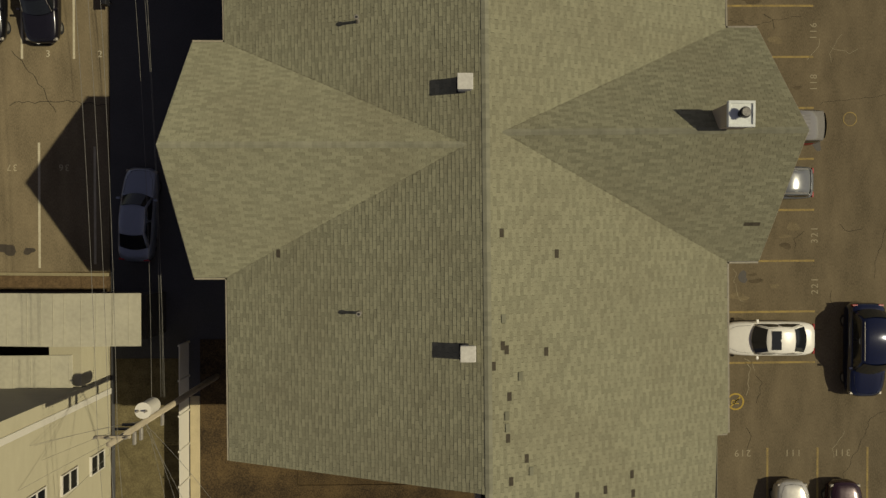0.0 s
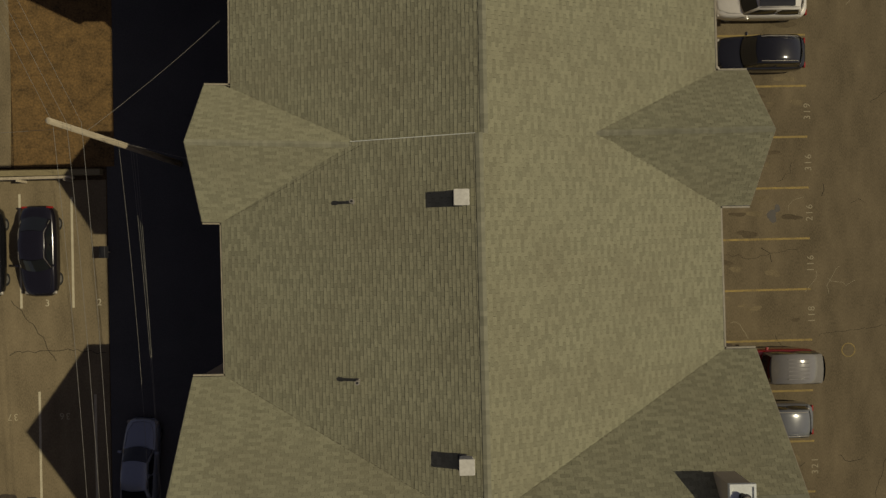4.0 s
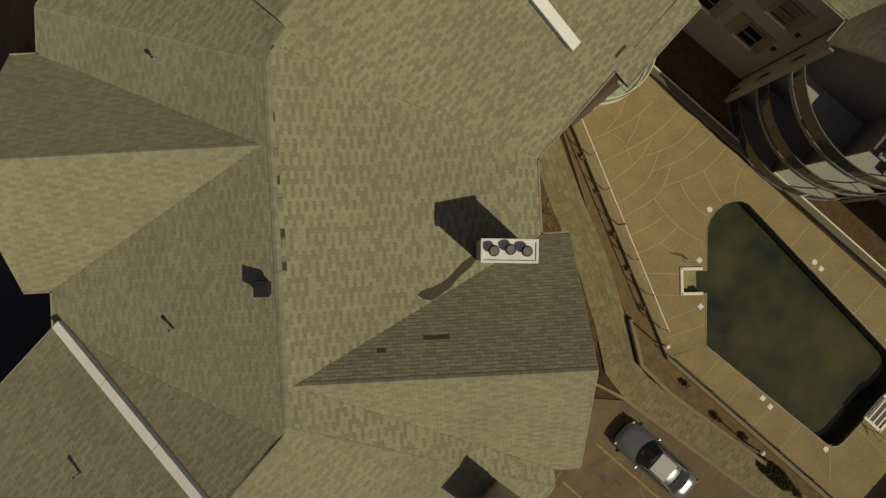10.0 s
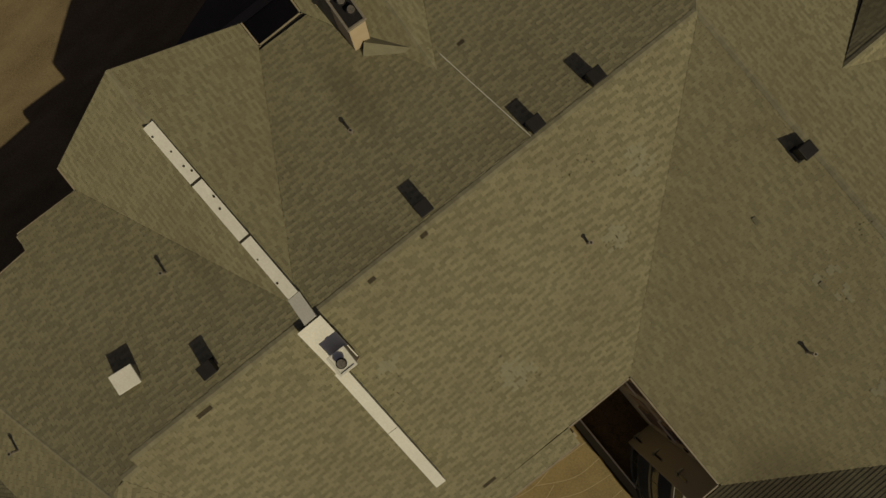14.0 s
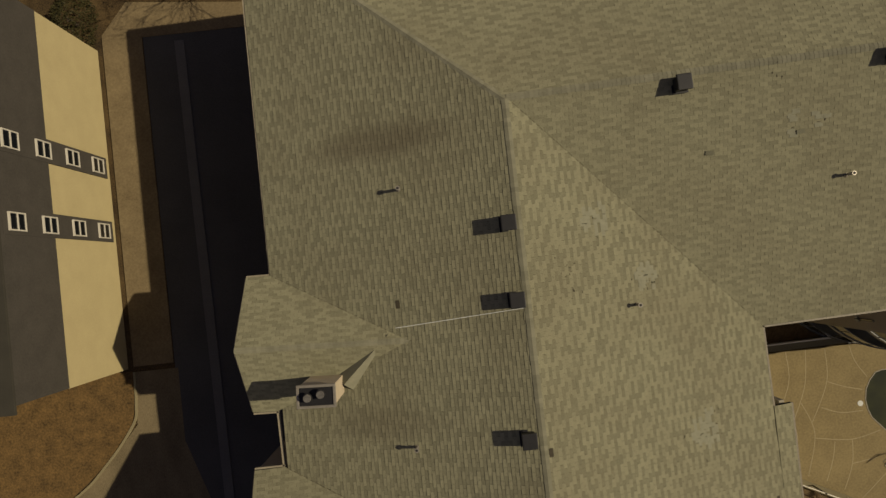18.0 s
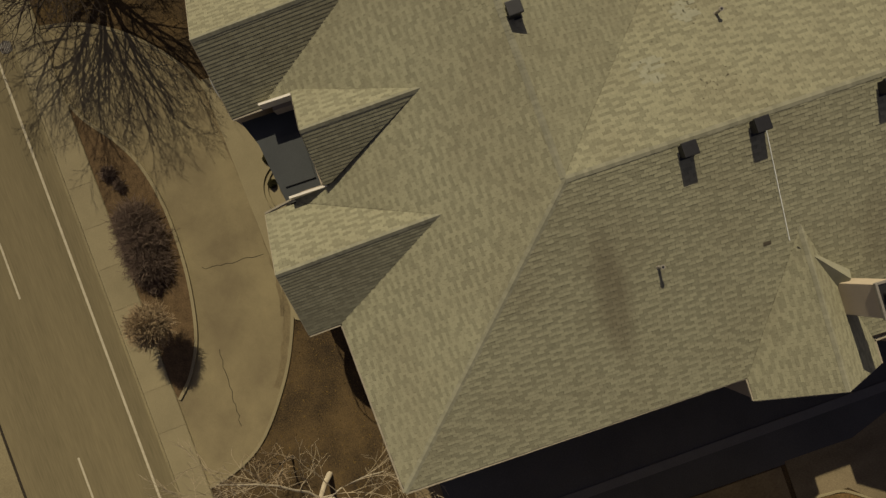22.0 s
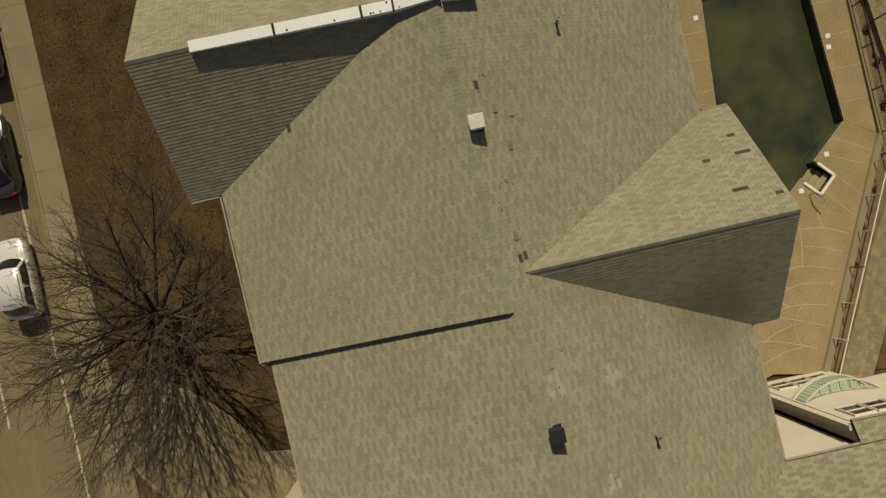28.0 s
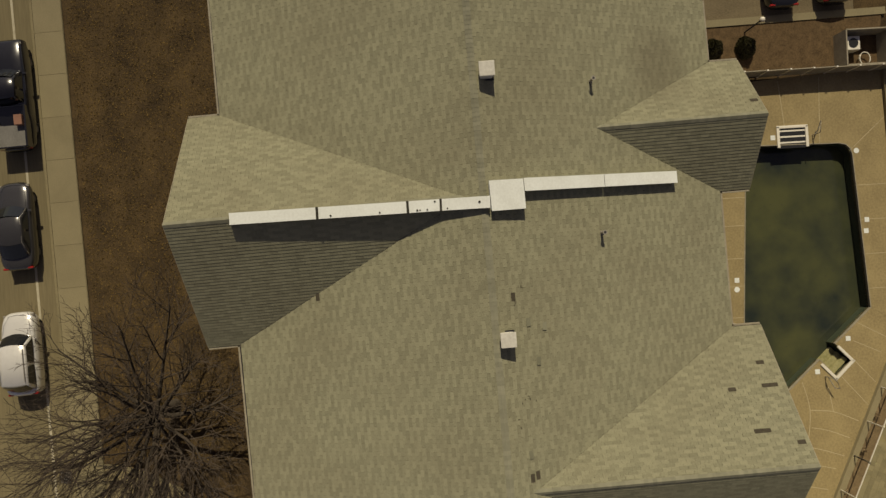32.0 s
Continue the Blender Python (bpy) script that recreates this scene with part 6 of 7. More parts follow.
    if roof_colour and kind != "jeep":
        add("roof_panel", mesh("roof_panel", *panel([(rf, -wr * 0.8, tall - 0.01), (rf, wr * 0.8, tall - 0.01), (rb + 0.3, wr * 0.8, tall - 0.01), (rb + 0.3, -wr * 0.8, tall - 0.01)], (0, 0, 1), bow=0.03, rise=0.028)), roof_m, holder)
    ws = [(cf - 0.04, -wb * 0.9, belt + 0.03), (cf - 0.04, wb * 0.9, belt + 0.03), (rf + 0.06, wr * 0.86, tall - 0.06), (rf + 0.06, -wr * 0.86, tall - 0.06)]
    add("windshield", mesh("windshield", *panel(ws, (tall - belt, 0, cf - rf), bow=0.03, rise=0.035, plan=(0.16, 0.08))), GLASS_DARK, holder)
    rw = [(cb + 0.05, wb * 0.85, back + 0.05), (cb + 0.05, -wb * 0.85, back + 0.05), (rb - 0.05, -wr * 0.84, tall - 0.08), (rb - 0.05, wr * 0.84, tall - 0.08)]
    add("rear_window", mesh("rear_window", *panel(rw, (belt - tall, 0, max(rb - cb, 0.05)), bow=0.03, rise=0.035, plan=(-0.12, -0.06))), GLASS_DARK, holder)
    for s in (-1, 1):
        for a, b in ((cf - 0.16, (rf + rb) / 2 + 0.05), ((rf + rb) / 2 - 0.05, cb + 0.22)):
            ta = min(a, rf - 0.02)
            tb = max(b, rb + 0.05)
            q = [(a, s * wb * 0.985, belt + 0.02), (b, s * wb * 0.985, belt + 0.02), (tb, s * wr * 0.995, tall - 0.12), (ta, s * wr * 0.995, tall - 0.12)]
            add("side_window", mesh("side_window", *panel(q if s < 0 else q[::-1], (0, s, 0.35), bow=0.02)), GLASS_DARK, holder)
        part("mirror", box_bm(0.12, 0.18, 0.12, (cf - 0.2, s * (W + 0.05), belt - 0.02), 0.03, 2), body_m, holder)
        part("headlight", box_bm(0.16, 0.38, 0.14, (L * 0.455, s * W * 0.68, nose - 0.17), 0.03), STEEL, holder)
        part("tail_light", box_bm(0.1, 0.3, 0.16, (-L * 0.478, s * W * 0.7, back - 0.25), 0.02), TAIL, holder)
        for fx in (0.31, -0.3):
            wh = new("wheel")
            wh.parent = holder
            wh.matrix_basis = pose(L * fx, s * (W - 0.17), 0.34, 90)
            bm = tube_bm(0.34, 0.22, (0, 0, -0.11), 20)
            part("tyre", bm, RUBBER, wh)
            part("rim", tube_bm(0.2, 0.236, (0, 0, -0.118), 12), FLUE_CAP, wh)
    if kind == "sedan":
        wires("window_trim", [[(cf - 0.1, s * wb * 0.95, belt + 0.06), (rf, s * wr * 0.93, tall - 0.03), (rb, s * wr * 0.93, tall - 0.05), (cb + 0.12, s * wb * 0.93, back + 0.05)] for s in (-1, 1)], 0.011, STEEL, holder)
    hood = [[(cf + 0.08, s * W * 0.8, nose + 0.265 if kind == "sedan" else belt + 0.03), (L * 0.36, s * W * 0.74, nose + 0.16), (L * 0.455, s * W * 0.5, nose + 0.045), (L * 0.47, 0, nose + 0.04)] for s in (-1, 1)]
    if kind in ("sedan", "suv"):
        wires("hood_seam", hood, 0.007, RUBBER, holder)
    wires("wiper", [[(cf + 0.06, s * 0.12 - 0.2, belt + 0.07), (cf - 0.12, s * 0.3 - 0.05, belt + 0.17)] for s in (-1, 1)], 0.009, RUBBER, holder)
    if kind in ("suv",):
        for s in (-1, 1):
            wires("roof_rail", [[(rf - 0.1, s * wr * 0.86, tall + 0.03), (0, s * wr * 0.88, tall + 0.06), (rb + 0.1, s * wr * 0.86, tall + 0.02)]], 0.022, STEEL, holder)
    if kind == "sedan" and roof_colour is None and sum(colour) > 1.5:
        part("sunroof", box_bm(0.5, 0.98, 0.012, ((rf + rb) / 2 + 0.28, 0, tall + 0.012), 0.004), GLASS_DARK, holder)
    if kind == "pickup":
        part("bed_floor", box_bm(L * 0.34, W * 1.6, 0.02, (-L * 0.3, 0, back + 0.05)), surface("bed_liner", (0.22, 0.21, 0.19), (0.12, 0.115, 0.1), rough=0.7, grain=12, patch=2), holder, "open cargo bed")
        for s in (-1, 1):
            part("bed_wall", box_bm(L * 0.37, 0.1, 0.46, (-L * 0.3, s * W * 0.9, back - 0.02), 0.03, 2), body_m, holder)
        part("tailgate", box_bm(0.08, W * 1.7, 0.44, (-L * 0.483, 0, back - 0.02), 0.03, 2), body_m, holder)
        part("headboard", box_bm(0.06, W * 1.7, 0.44, (-L * 0.118, 0, back - 0.02), 0.02), body_m, holder)
        part("crate", box_bm(0.55, 0.42, 0.3, (-L * 0.24, -0.5, back + 0.08), 0.02), surface("crate", (0.34, 0.17, 0.11), (0.2, 0.1, 0.07)), holder, "brown crate in the cargo bed")
    if kind == "jeep":
        for i in range(6):
            part("roof_rib", box_bm(1.1, 0.05, 0.02, (-0.75, -0.5 + 0.2 * i, tall + 0.01)), roof_m, holder)
    return holder


TAIL = paint("tail_lamp", (0.3, 0.015, 0.012), 0.2)
BLACKP, WHITEP = (0.012, 0.012, 0.014), (0.78, 0.75, 0.66)
car(18.0, -5.14, 180, WHITEP, "sedan", "white four-door sedan with a dark sunroof in a yellow-lined stall", length=4.85, rough=0.3, metal=0)
car(23.15, -5.75, 270, (0.003, 0.007, 0.03), "suv", "dark blue sport utility vehicle standing in the parking lane", length=5.0, width=1.98, rough=0.12)
car(19.25, -15.0, 90, (0.5, 0.48, 0.43), "suv", "silver sport utility vehicle with roof rails", length=4.6)
car(22.1, -15.1, 90, (0.03, 0.008, 0.012), "suv", "very dark red sport utility vehicle in the south row", length=4.7)
car(-15.05, 1.4, 86, (0.22, 0.25, 0.3), "sedan", "blue-grey sedan parked in the shaded alley", length=4.9, rough=0.3)
car(-20.0, 12.6, 270, (0.012, 0.0105, 0.015), "sedan", "black sedan on the white-lined parking pad", length=4.7)
car(-22.75, 12.6, 270, BLACKP, "sedan", "black sedan beside another on the parking pad", length=4.7)
car(17.8, 36.0, 180, (0.13, 0.14, 0.15), "sedan", "silver-grey sedan beside the paver walk", roof_colour=(0.42, 0.42, 0.4), length=4.85)
car(17.5, 27.9, 180, (0.015, 0.016, 0.018), "sedan", "glossy black sedan in a yellow-lined stall", length=4.75, rough=0.12)
car(17.7, 25.17, 180, (0.72, 0.68, 0.59), "suv", "champagne crossover with a black glass roof", roof_colour=(0.012, 0.012, 0.013), length=4.9)
car(17.65, 22.42, 180, (0.016, 0.016, 0.018), "suv", "black sport utility vehicle with roof rails", length=4.8, rough=0.12)
car(18.2, 5.95, 180, (0.22, 0.012, 0.01), "jeep", "red boxy off-roader with a grey ribbed top", roof_colour=(0.2, 0.19, 0.175), length=4.4, width=1.85)
car(18.1, 3.1, 180, (0.16, 0.165, 0.165), "suv", "grey hatchback half under the gable's eave", length=4.3, width=1.78)
car(28.6, 30.3, 0, (0.014, 0.014, 0.016), "suv", "black sport utility vehicle in the far row", length=4.8)
car(28.7, 27.5, 0, (0.016, 0.016, 0.02), "sedan", "black sedan in the far row", length=4.7)
car(34.9, 46.4, 0, (0.014, 0.014, 0.016), "sedan", "black sedan behind the garden kerb", length=4.7)
car(35.0, 43.5, 0, (0.016, 0.014, 0.016), "suv", "dark sport utility vehicle behind the garden kerb", length=4.7)
car(16.4, 88.2, 2.3, (0.74, 0.72, 0.66), "suv", "white hatchback parked at the street kerb", length=4.4, width=1.8)
car(23.15, 88.2, 2.3, (0.045, 0.043, 0.042), "sedan", "charcoal sedan parked at the street kerb", length=4.7)
car(30.1, 88.1, 2.3, (0.012, 0.012, 0.014), "pickup", "black pickup truck with an open cargo bed", length=5.9, width=2.02)


# ---- trees and shrubs ----
def grow(seed, trunk, limbs_n, reach, kids, crook, lean, tilt, base_r):
    """Tapered limbs of a leafless tree: lists of (points, radii) for the wood and for the twigs. kids: branches on each limb, tier by tier."""
    rnd = random.Random(seed)
    wood, fine = [], []

    def branch(p, d, length, r0, r1, level):
        n = 6 if level < 2 else 4
        pts, rad = [p.copy()], [r0]
        for i in range(n):
            d = (d + Vector((rnd.gauss(0, crook), rnd.gauss(0, crook), rnd.gauss(0, crook) * 0.7 + 0.035))).normalized()
            p = p + d * (length / n)
            p.z = max(p.z, 0.4)
            pts.append(p.copy())
            rad.append(r0 + (r1 - r0) * (i + 1) / n)
        (wood if level < 2 else fine).append((pts, rad))
        if level > len(kids):
            return
        count = kids[level - 1]
        spin = rnd.uniform(0, 6.283)
        for k in range(count):
            t = 0.22 + 0.78 * (k + rnd.uniform(0.2, 0.9)) / count
            t = min(t, 0.99)
            i = min(n - 1, int(t * n))
            q = pts[i].lerp(pts[i + 1], t * n - i)
            way = (pts[i + 1] - pts[i]).normalized()
            axis = way.orthogonal().normalized()
            spin += 2.4 + rnd.gauss(0, 0.4)
            axis.rotate(Matrix.Rotation(spin, 3, way))
            turn = rnd.uniform(0.45, 0.95) * (1.1 - 0.4 * t)
            nd = (way * math.cos(turn) + axis * math.sin(turn)).normalized()
            branch(q, nd, length * rnd.uniform(0.42, 0.62) * (1.15 - 0.45 * t), max(rad[i] * 0.6, 0.011), max(rad[i] * 0.2, 0.0065), level + 1)

    top = Vector((lean[0] * trunk, lean[1] * trunk, trunk))
    wood.append(([Vector((0, 0, -0.1)), top * 0.5 + Vector((0.04, 0.03, 0)), top, top + Vector((lean[0] * 0.4, lean[1] * 0.4, 0.4))], [base_r * 1.25, base_r, base_r * 0.85, base_r * 0.12]))
    for s in range(limbs_n):
        a = 6.283 * (s + rnd.uniform(-0.3, 0.3)) / limbs_n
        w = rnd.uniform(*tilt)
        d = Vector((math.cos(a) * math.sin(w) + lean[0], math.sin(a) * math.sin(w) + lean[1], math.cos(w))).normalized()
        branch(top * rnd.uniform(0.8, 1.0) + Vector((0, 0, 0.3 * rnd.random())), d, reach * rnd.uniform(0.8, 1.12), base_r * rnd.uniform(0.42, 0.58), base_r * 0.11, 1)
    return wood, fine


def limbs(name, lines, material, parent, sides=5, label=""):
    v, f = [], []
    for pts, rad in lines:
        k = len(v)
        for i, p in enumerate(pts):
            t = (pts[min(i + 1, len(pts) - 1)] - pts[max(i - 1, 0)]).normalized()
            a = t.orthogonal().normalized()
            b = t.cross(a)
            for s in range(sides):
                w = 6.2832 * s / sides
                v.append(p + (a * math.cos(w) + b * math.sin(w)) * rad[i])
        for i in range(len(pts) - 1):
            for s in range(sides):
                q = k + i * sides
                f.append((q + s, q + (s + 1) % sides, q + sides + (s + 1) % sides, q + sides + s))
    return add(name, mesh(name, v, f, True), material, parent, label)


def tree(seed, at, wood_m, twig_m, label, trunk, limbs_n, reach, kids, crook=0.09, lean=(0, 0), tilt=(0.3, 1.1), base_r=0.2):
    holder = tagged(new("tree"), label, "tree")
    holder.location = (at[0], at[1], 0)
    wood, fine = grow(seed, trunk, limbs_n, reach, kids, crook, lean, tilt, base_r)
    limbs("trunk", wood, wood_m, holder, 7)
    tagged(limbs("crown", fine, twig_m, holder, 3), "bare branches and twigs")
    return holder


tree(3, (13.1, 80.6), BARK, TWIG, "leafless dark street tree with a wide spreading crown", 2.2, 18, 6.2, (9, 7, 4), 0.085, (-0.04, 0.06), (0.3, 1.25), 0.25)
tree(11, (-17.75, 77.3), BARK_PALE, TWIG_WHITE, "leafless tree with pale bare limbs near the corner", 2.2, 9, 6.6, (7, 6, 3), 0.13, (-0.2, 0.12), (0.3, 1.2), 0.14)
tree(17, (-16.2, 78.9), BARK, TWIG_PALE, "small leafless brown sapling beside the pale tree", 1.6, 6, 1.7, (5, 5), 0.1, (0.1, 0.1), (0.3, 0.9), 0.05)
tree(23, (4.4, 41.7), BARK, TWIG_PALE, "small leafless shrub tree in the courtyard bed", 0.7, 6, 1.3, (5, 4), 0.1, (0.1, 0.1), (0.3, 1.0), 0.04)


def shrub(seed, at, radius, height, material, label, count=420, lift=0.0):
    """A leafless shrub: a dense ball of fine twigs from one root, on a stem where lifted."""
    rnd = random.Random(seed)
    holder = tagged(new("shrub"), label, "shrub", "entrance shrubs")
    holder.location = (at[0], at[1], 0.05)
    lines = []
    for i in range(count):
        a, e = rnd.uniform(0, 6.283), rnd.uniform(0.05, 1.45)
        r = radius * min(rnd.uniform(0.6, 1.0) * rnd.uniform(0.85, 1.2), 1.12)
        tip = Vector((math.cos(a) * math.cos(e) * r, math.sin(a) * math.cos(e) * r, 0.08 + math.sin(e) * height * rnd.uniform(0.75, 1.05)))
        s = tip * rnd.uniform(0.15, 0.6)
        wild = 0.07 * radius
        mid = s.lerp(tip, 0.5) + Vector((rnd.gauss(0, wild), rnd.gauss(0, wild), rnd.gauss(0, wild)))
        lines.append(([s, mid, tip], [0.022, 0.016, 0.007]))
        fork = mid.lerp(tip, 0.3)
        lines.append(([fork, fork + Vector((rnd.gauss(0, 1), rnd.gauss(0, 1), rnd.gauss(0, 0.6))) * radius * 0.16], [0.012, 0.006]))
    if lift:
        for a in range(9):
            w = 0.7 * a
            lines.append(([Vector((0, 0, -lift)), Vector((0.05 * math.cos(w), 0.05 * math.sin(w), -lift * 0.5)), Vector((0.35 * math.cos(w), 0.35 * math.sin(w), 0.1))], [0.035, 0.028, 0.015]))
        holder.location.z += lift
    ob = limbs("twig_mass", lines, material, holder, 3)
    tagged(ob, "fine bare twigs", kind="stuff")
    return holder


for i, (x, y, r, h, m, c) in enumerate(((-1.7, 82.8, 1.5, 1.3, TWIG_SHRUB, 1100), (-2.9, 82.75, 1.7, 1.5, TWIG_SHRUB, 1300), (-4.1, 82.75, 1.5, 1.3, TWIG_SHRUB, 1100), (1.3, 83.4, 0.6, 0.6, TWIG_SHRUB, 200), (0.5, 83.0, 0.5, 0.5, TWIG_SHRUB, 160),
                                        (-5.4, 82.9, 0.5, 0.5, TWIG_SHRUB, 150))):
    shrub(40 + i, (x, y), r, h, m, "dense leafless shrub of straw-coloured twigs" if m is TWIG_PALE else "leafless purple-brown shrub in the island bed", c)
crown = shrub(60, (-7.3, 83.0), 1.35, 1.9, TWIG_PALE, "round-headed leafless shrub of straw-coloured twigs", 2300, 1.8)
sign = tagged(new("street_sign"), "thin metal street sign post on the verge", "sign")
sign.location = (-21.05, 82.55, -0.06)
part("post", tube_bm(0.03, 2.75, (0, 0, 0), 8), STEEL, sign)
part("plate", box_bm(0.03, 0.42, 0.5, (0.04, 0, 2.25), 0.004), STEEL, sign)
for i in range(5):
    t = 0.1 + 0.8 * i / 4
    shrub(70 + i, (3.2 + 9.6 * t + rng.normal() * 0.2, 45.85 - 4.55 * t + rng.normal() * 0.1), 0.26, 0.4, TWIG_PALE, "small leafless straw-coloured shrub in the mulch bed", 26)
for i in range(6):
    shrub(90 + i, (16 + 2.2 * i + rng.normal() * 0.3, 40.0 + rng.normal() * 0.1), 0.3, 0.4, TWIG_SHRUB, "small leafless shrub in the mulch bed", 60)
for i in range(5):
    shrub(110 + i, (17.9 + 1.8 * i, 75.9), 0.4, 0.6, TWIG_SHRUB, "small leafless shrub at the wall", 80)
for x, y in ((11.0, 73.0 + 1.0), (12.6, 74.6), (14.2, 74.5), (5.2, 74.1)):
    shrub(int(130 + x), (x, y), 0.5, 0.7, TWIG_SHRUB, "small leafless shrub at the wall", 120)


def evergreen(seed, at, rx, ry, h, label):
    """A clipped evergreen mass of many small leaves."""
    rnd = random.Random(seed)
    holder = tagged(new("hedge"), label, "hedge")
    holder.location = (at[0], at[1], 0)
    v, f = [], []
    for i in range(3200):
        a, e = rnd.uniform(0, 6.283), math.asin(rnd.uniform(0, 1))
        s = rnd.uniform(0.82, 1.04) + 0.06 * math.sin(5 * a)
        p = Vector((rx * s * math.cos(a) * math.cos(e), ry * s * math.sin(a) * math.cos(e), h * s * math.sin(e)))
        d1 = Vector((rnd.gauss(0, 1), rnd.gauss(0, 1), rnd.gauss(0, 1))).normalized() * 0.07
        d2 = d1.orthogonal().normalized() * 0.035
        k = len(v)
        v += [p - d1, p + d2, p + d1, p - d2]
        f.append((k, k + 1, k + 2, k + 3))
    LEAF = surface("evergreen_leaf", (0.07, 0.062, 0.02), (0.03, 0.028, 0.011), rough=0.7, grain=10, patch=2, bump=0, island=0.4)
    tagged(add("leaves", mesh("leaves", v, f), LEAF, holder), kind="stuff")
    part("stem", tube_bm(0.1, h * 0.6, (0, 0, 0), 8), BARK, holder)


evergreen(5, (-28.6, 72.9), 1.1, 1.9, 1.5, "rounded evergreen hedge beside the pale building")
evergreen(6, (23.4, 39.75), 1.35, 0.42, 0.5, "low dark juniper in the mulch bed")
evergreen(9, (30.6, 50.2), 0.55, 0.5, 0.9, "rounded dark evergreen in the garden bed")
evergreen(10, (30.6, 48.4), 0.6, 0.5, 0.9, "rounded dark evergreen in the garden bed")
evergreen(7, (-2.0, 75.3), 0.22, 0.22, 0.4, "small round evergreen in the entrance corner")
evergreen(8, (-0.6, 75.1), 0.26, 0.26, 0.4, "small round evergreen in the entrance corner")


# ---- entrance canopy ----
canopy = tagged(new("entrance_canopy"), "dark slate flat roof in the recess between gables", "canopy")
SLATE = surface("slate_membrane", (0.05, 0.057, 0.057), (0.03, 0.035, 0.036), rough=0.7, grain=20, patch=1.0, bump=0.1)
slab("deck", [(-4.68, 71.5), (-0.9, 71.4), (-0.9, 74.1), (-2.0, 73.7), (-3.2, 73.55), (-4.68, 73.35)], 8.75, 8.9, SLATE, canopy)
slab("raised_panel", [(-4.0, 71.9), (-2.0, 71.9), (-2.0, 73.4), (-4.0, 73.2)], 8.904, 8.98, SLATE, canopy, "raised middle panel")
for x in (-4.6, -1.0):
    part("column", tube_bm(0.1, 8.75, (x, 73.2, 0), 12), BLACK_METAL, canopy)
for x in (-4.7, -0.88):
    add("fascia", mesh("fascia", *ribbon([(x, 71.4), (x, 72.95)], 0.09, 9.75, 10.45)), FRAME_WHITE, building, "white side board of the entrance recess")
rail = tagged(new("step_rail"), "curved ribbed entrance step beside the drive", "step")
for r in (1.36, 1.6):
    add("step_edge", mesh("step_edge", *ribbon(arc(-2.5, 74.3, r, 25, 125, 14), 0.06, 0.03, 0.12 + 0.02 * r)), CONCRETE, rail)

# ---- utility poles and cables ----
def pole(x, y, h, label, arms=2):
    holder = tagged(new("utility_pole"), label, "utility pole", "utility poles")
    holder.location = (x, y, 0)
    part("shaft", tube_bm(0.16, h, (0, 0, 0), 14, 0.11), WOOD_POLE, holder, smooth=True)
    for z in (h - 0.5, h - 1.8)[:arms]:
        part("crossarm", box_bm(1.3, 0.1, 0.12, (-0.1, 0.14, z), 0.012), WOOD_POLE, holder)
        for k in (-0.65, -0.2, 0.45):
            part("insulator", tube_bm(0.05, 0.16, (k, 0.14, z + 0.13), 8, 0.03), STEEL, holder)
    return holder


p1 = pole(-11.25, -7.15, 12.2, "weathered wooden utility pole with a transformer", 1)
pole(-12.98, 17.1, 12.5, "weathered wooden utility pole beside the alley", 0)
part("transformer", tube_bm(0.3, 0.95, (0.02, 0.5, 8.4), 20), FRAME_WHITE, p1, "pale grey transformer drum", smooth=False)
part("drum_lid", tube_bm(0.325, 0.06, (0.02, 0.5, 9.35), 20), FRAME_WHITE, p1)
for k in (-0.16, 0.16):
    part("bushing", tube_bm(0.05, 0.22, (0.02 + k, 0.5, 9.46), 8, 0.03), STEEL, p1)
for z in (7.6, 9.7, 10.3):
    part("cutout", box_bm(0.12, 0.5, 0.14, (0.1, -0.3, z), 0.02), STEEL, p1)
    part("hardware", box_bm(0.5, 0.1, 0.1, (-0.3, 0.1, z + 0.2), 0.02), BLACK_METAL, p1)
part("bracket", box_bm(0.1, 0.4, 0.3, (0, 0.25, 8.8)), STEEL, p1)
cab = tagged(new("overhead_cables"), "sagging overhead cables between wooden poles", "cable")


def sag(a, b, drop, n=16):
    a, b = Vector(a), Vector(b)
    return [a.lerp(b, i / n) - Vector((0, 0, drop * 4 * (i / n) * (1 - i / n))) for i in range(n + 1)]


span = []
# three conductors on the crossarms, a heavier line lower down, and a bundle of thin ones below it
for xa, xb in ((-11.8, -13.05), (-11.4, -12.57), (-11.1, -12.06)):
    span.append(sag((xa, -7.0, 11.9), (xb, 17.1, 12.1), 0.4))
    span.append(sag((xb, 17.1, 12.1), (xb - 17.4, 50, 12.0), 0.8))
    span.append(sag((xa, -7.0, 11.9), (xa + 2.2, -60, 11.5), 0.8))
span.append(sag((-11.62, -7.0, 7.6), (-12.7, 17.1, 7.8), 0.7))
for k, d in ((-0.1, 0.45), (0.0, 0.6), (0.07, 0.52)):
    span.append(sag((-11.95 + k, -7.0, 5.5), (-13.0 - k, 17.1, 5.7 + k), d))
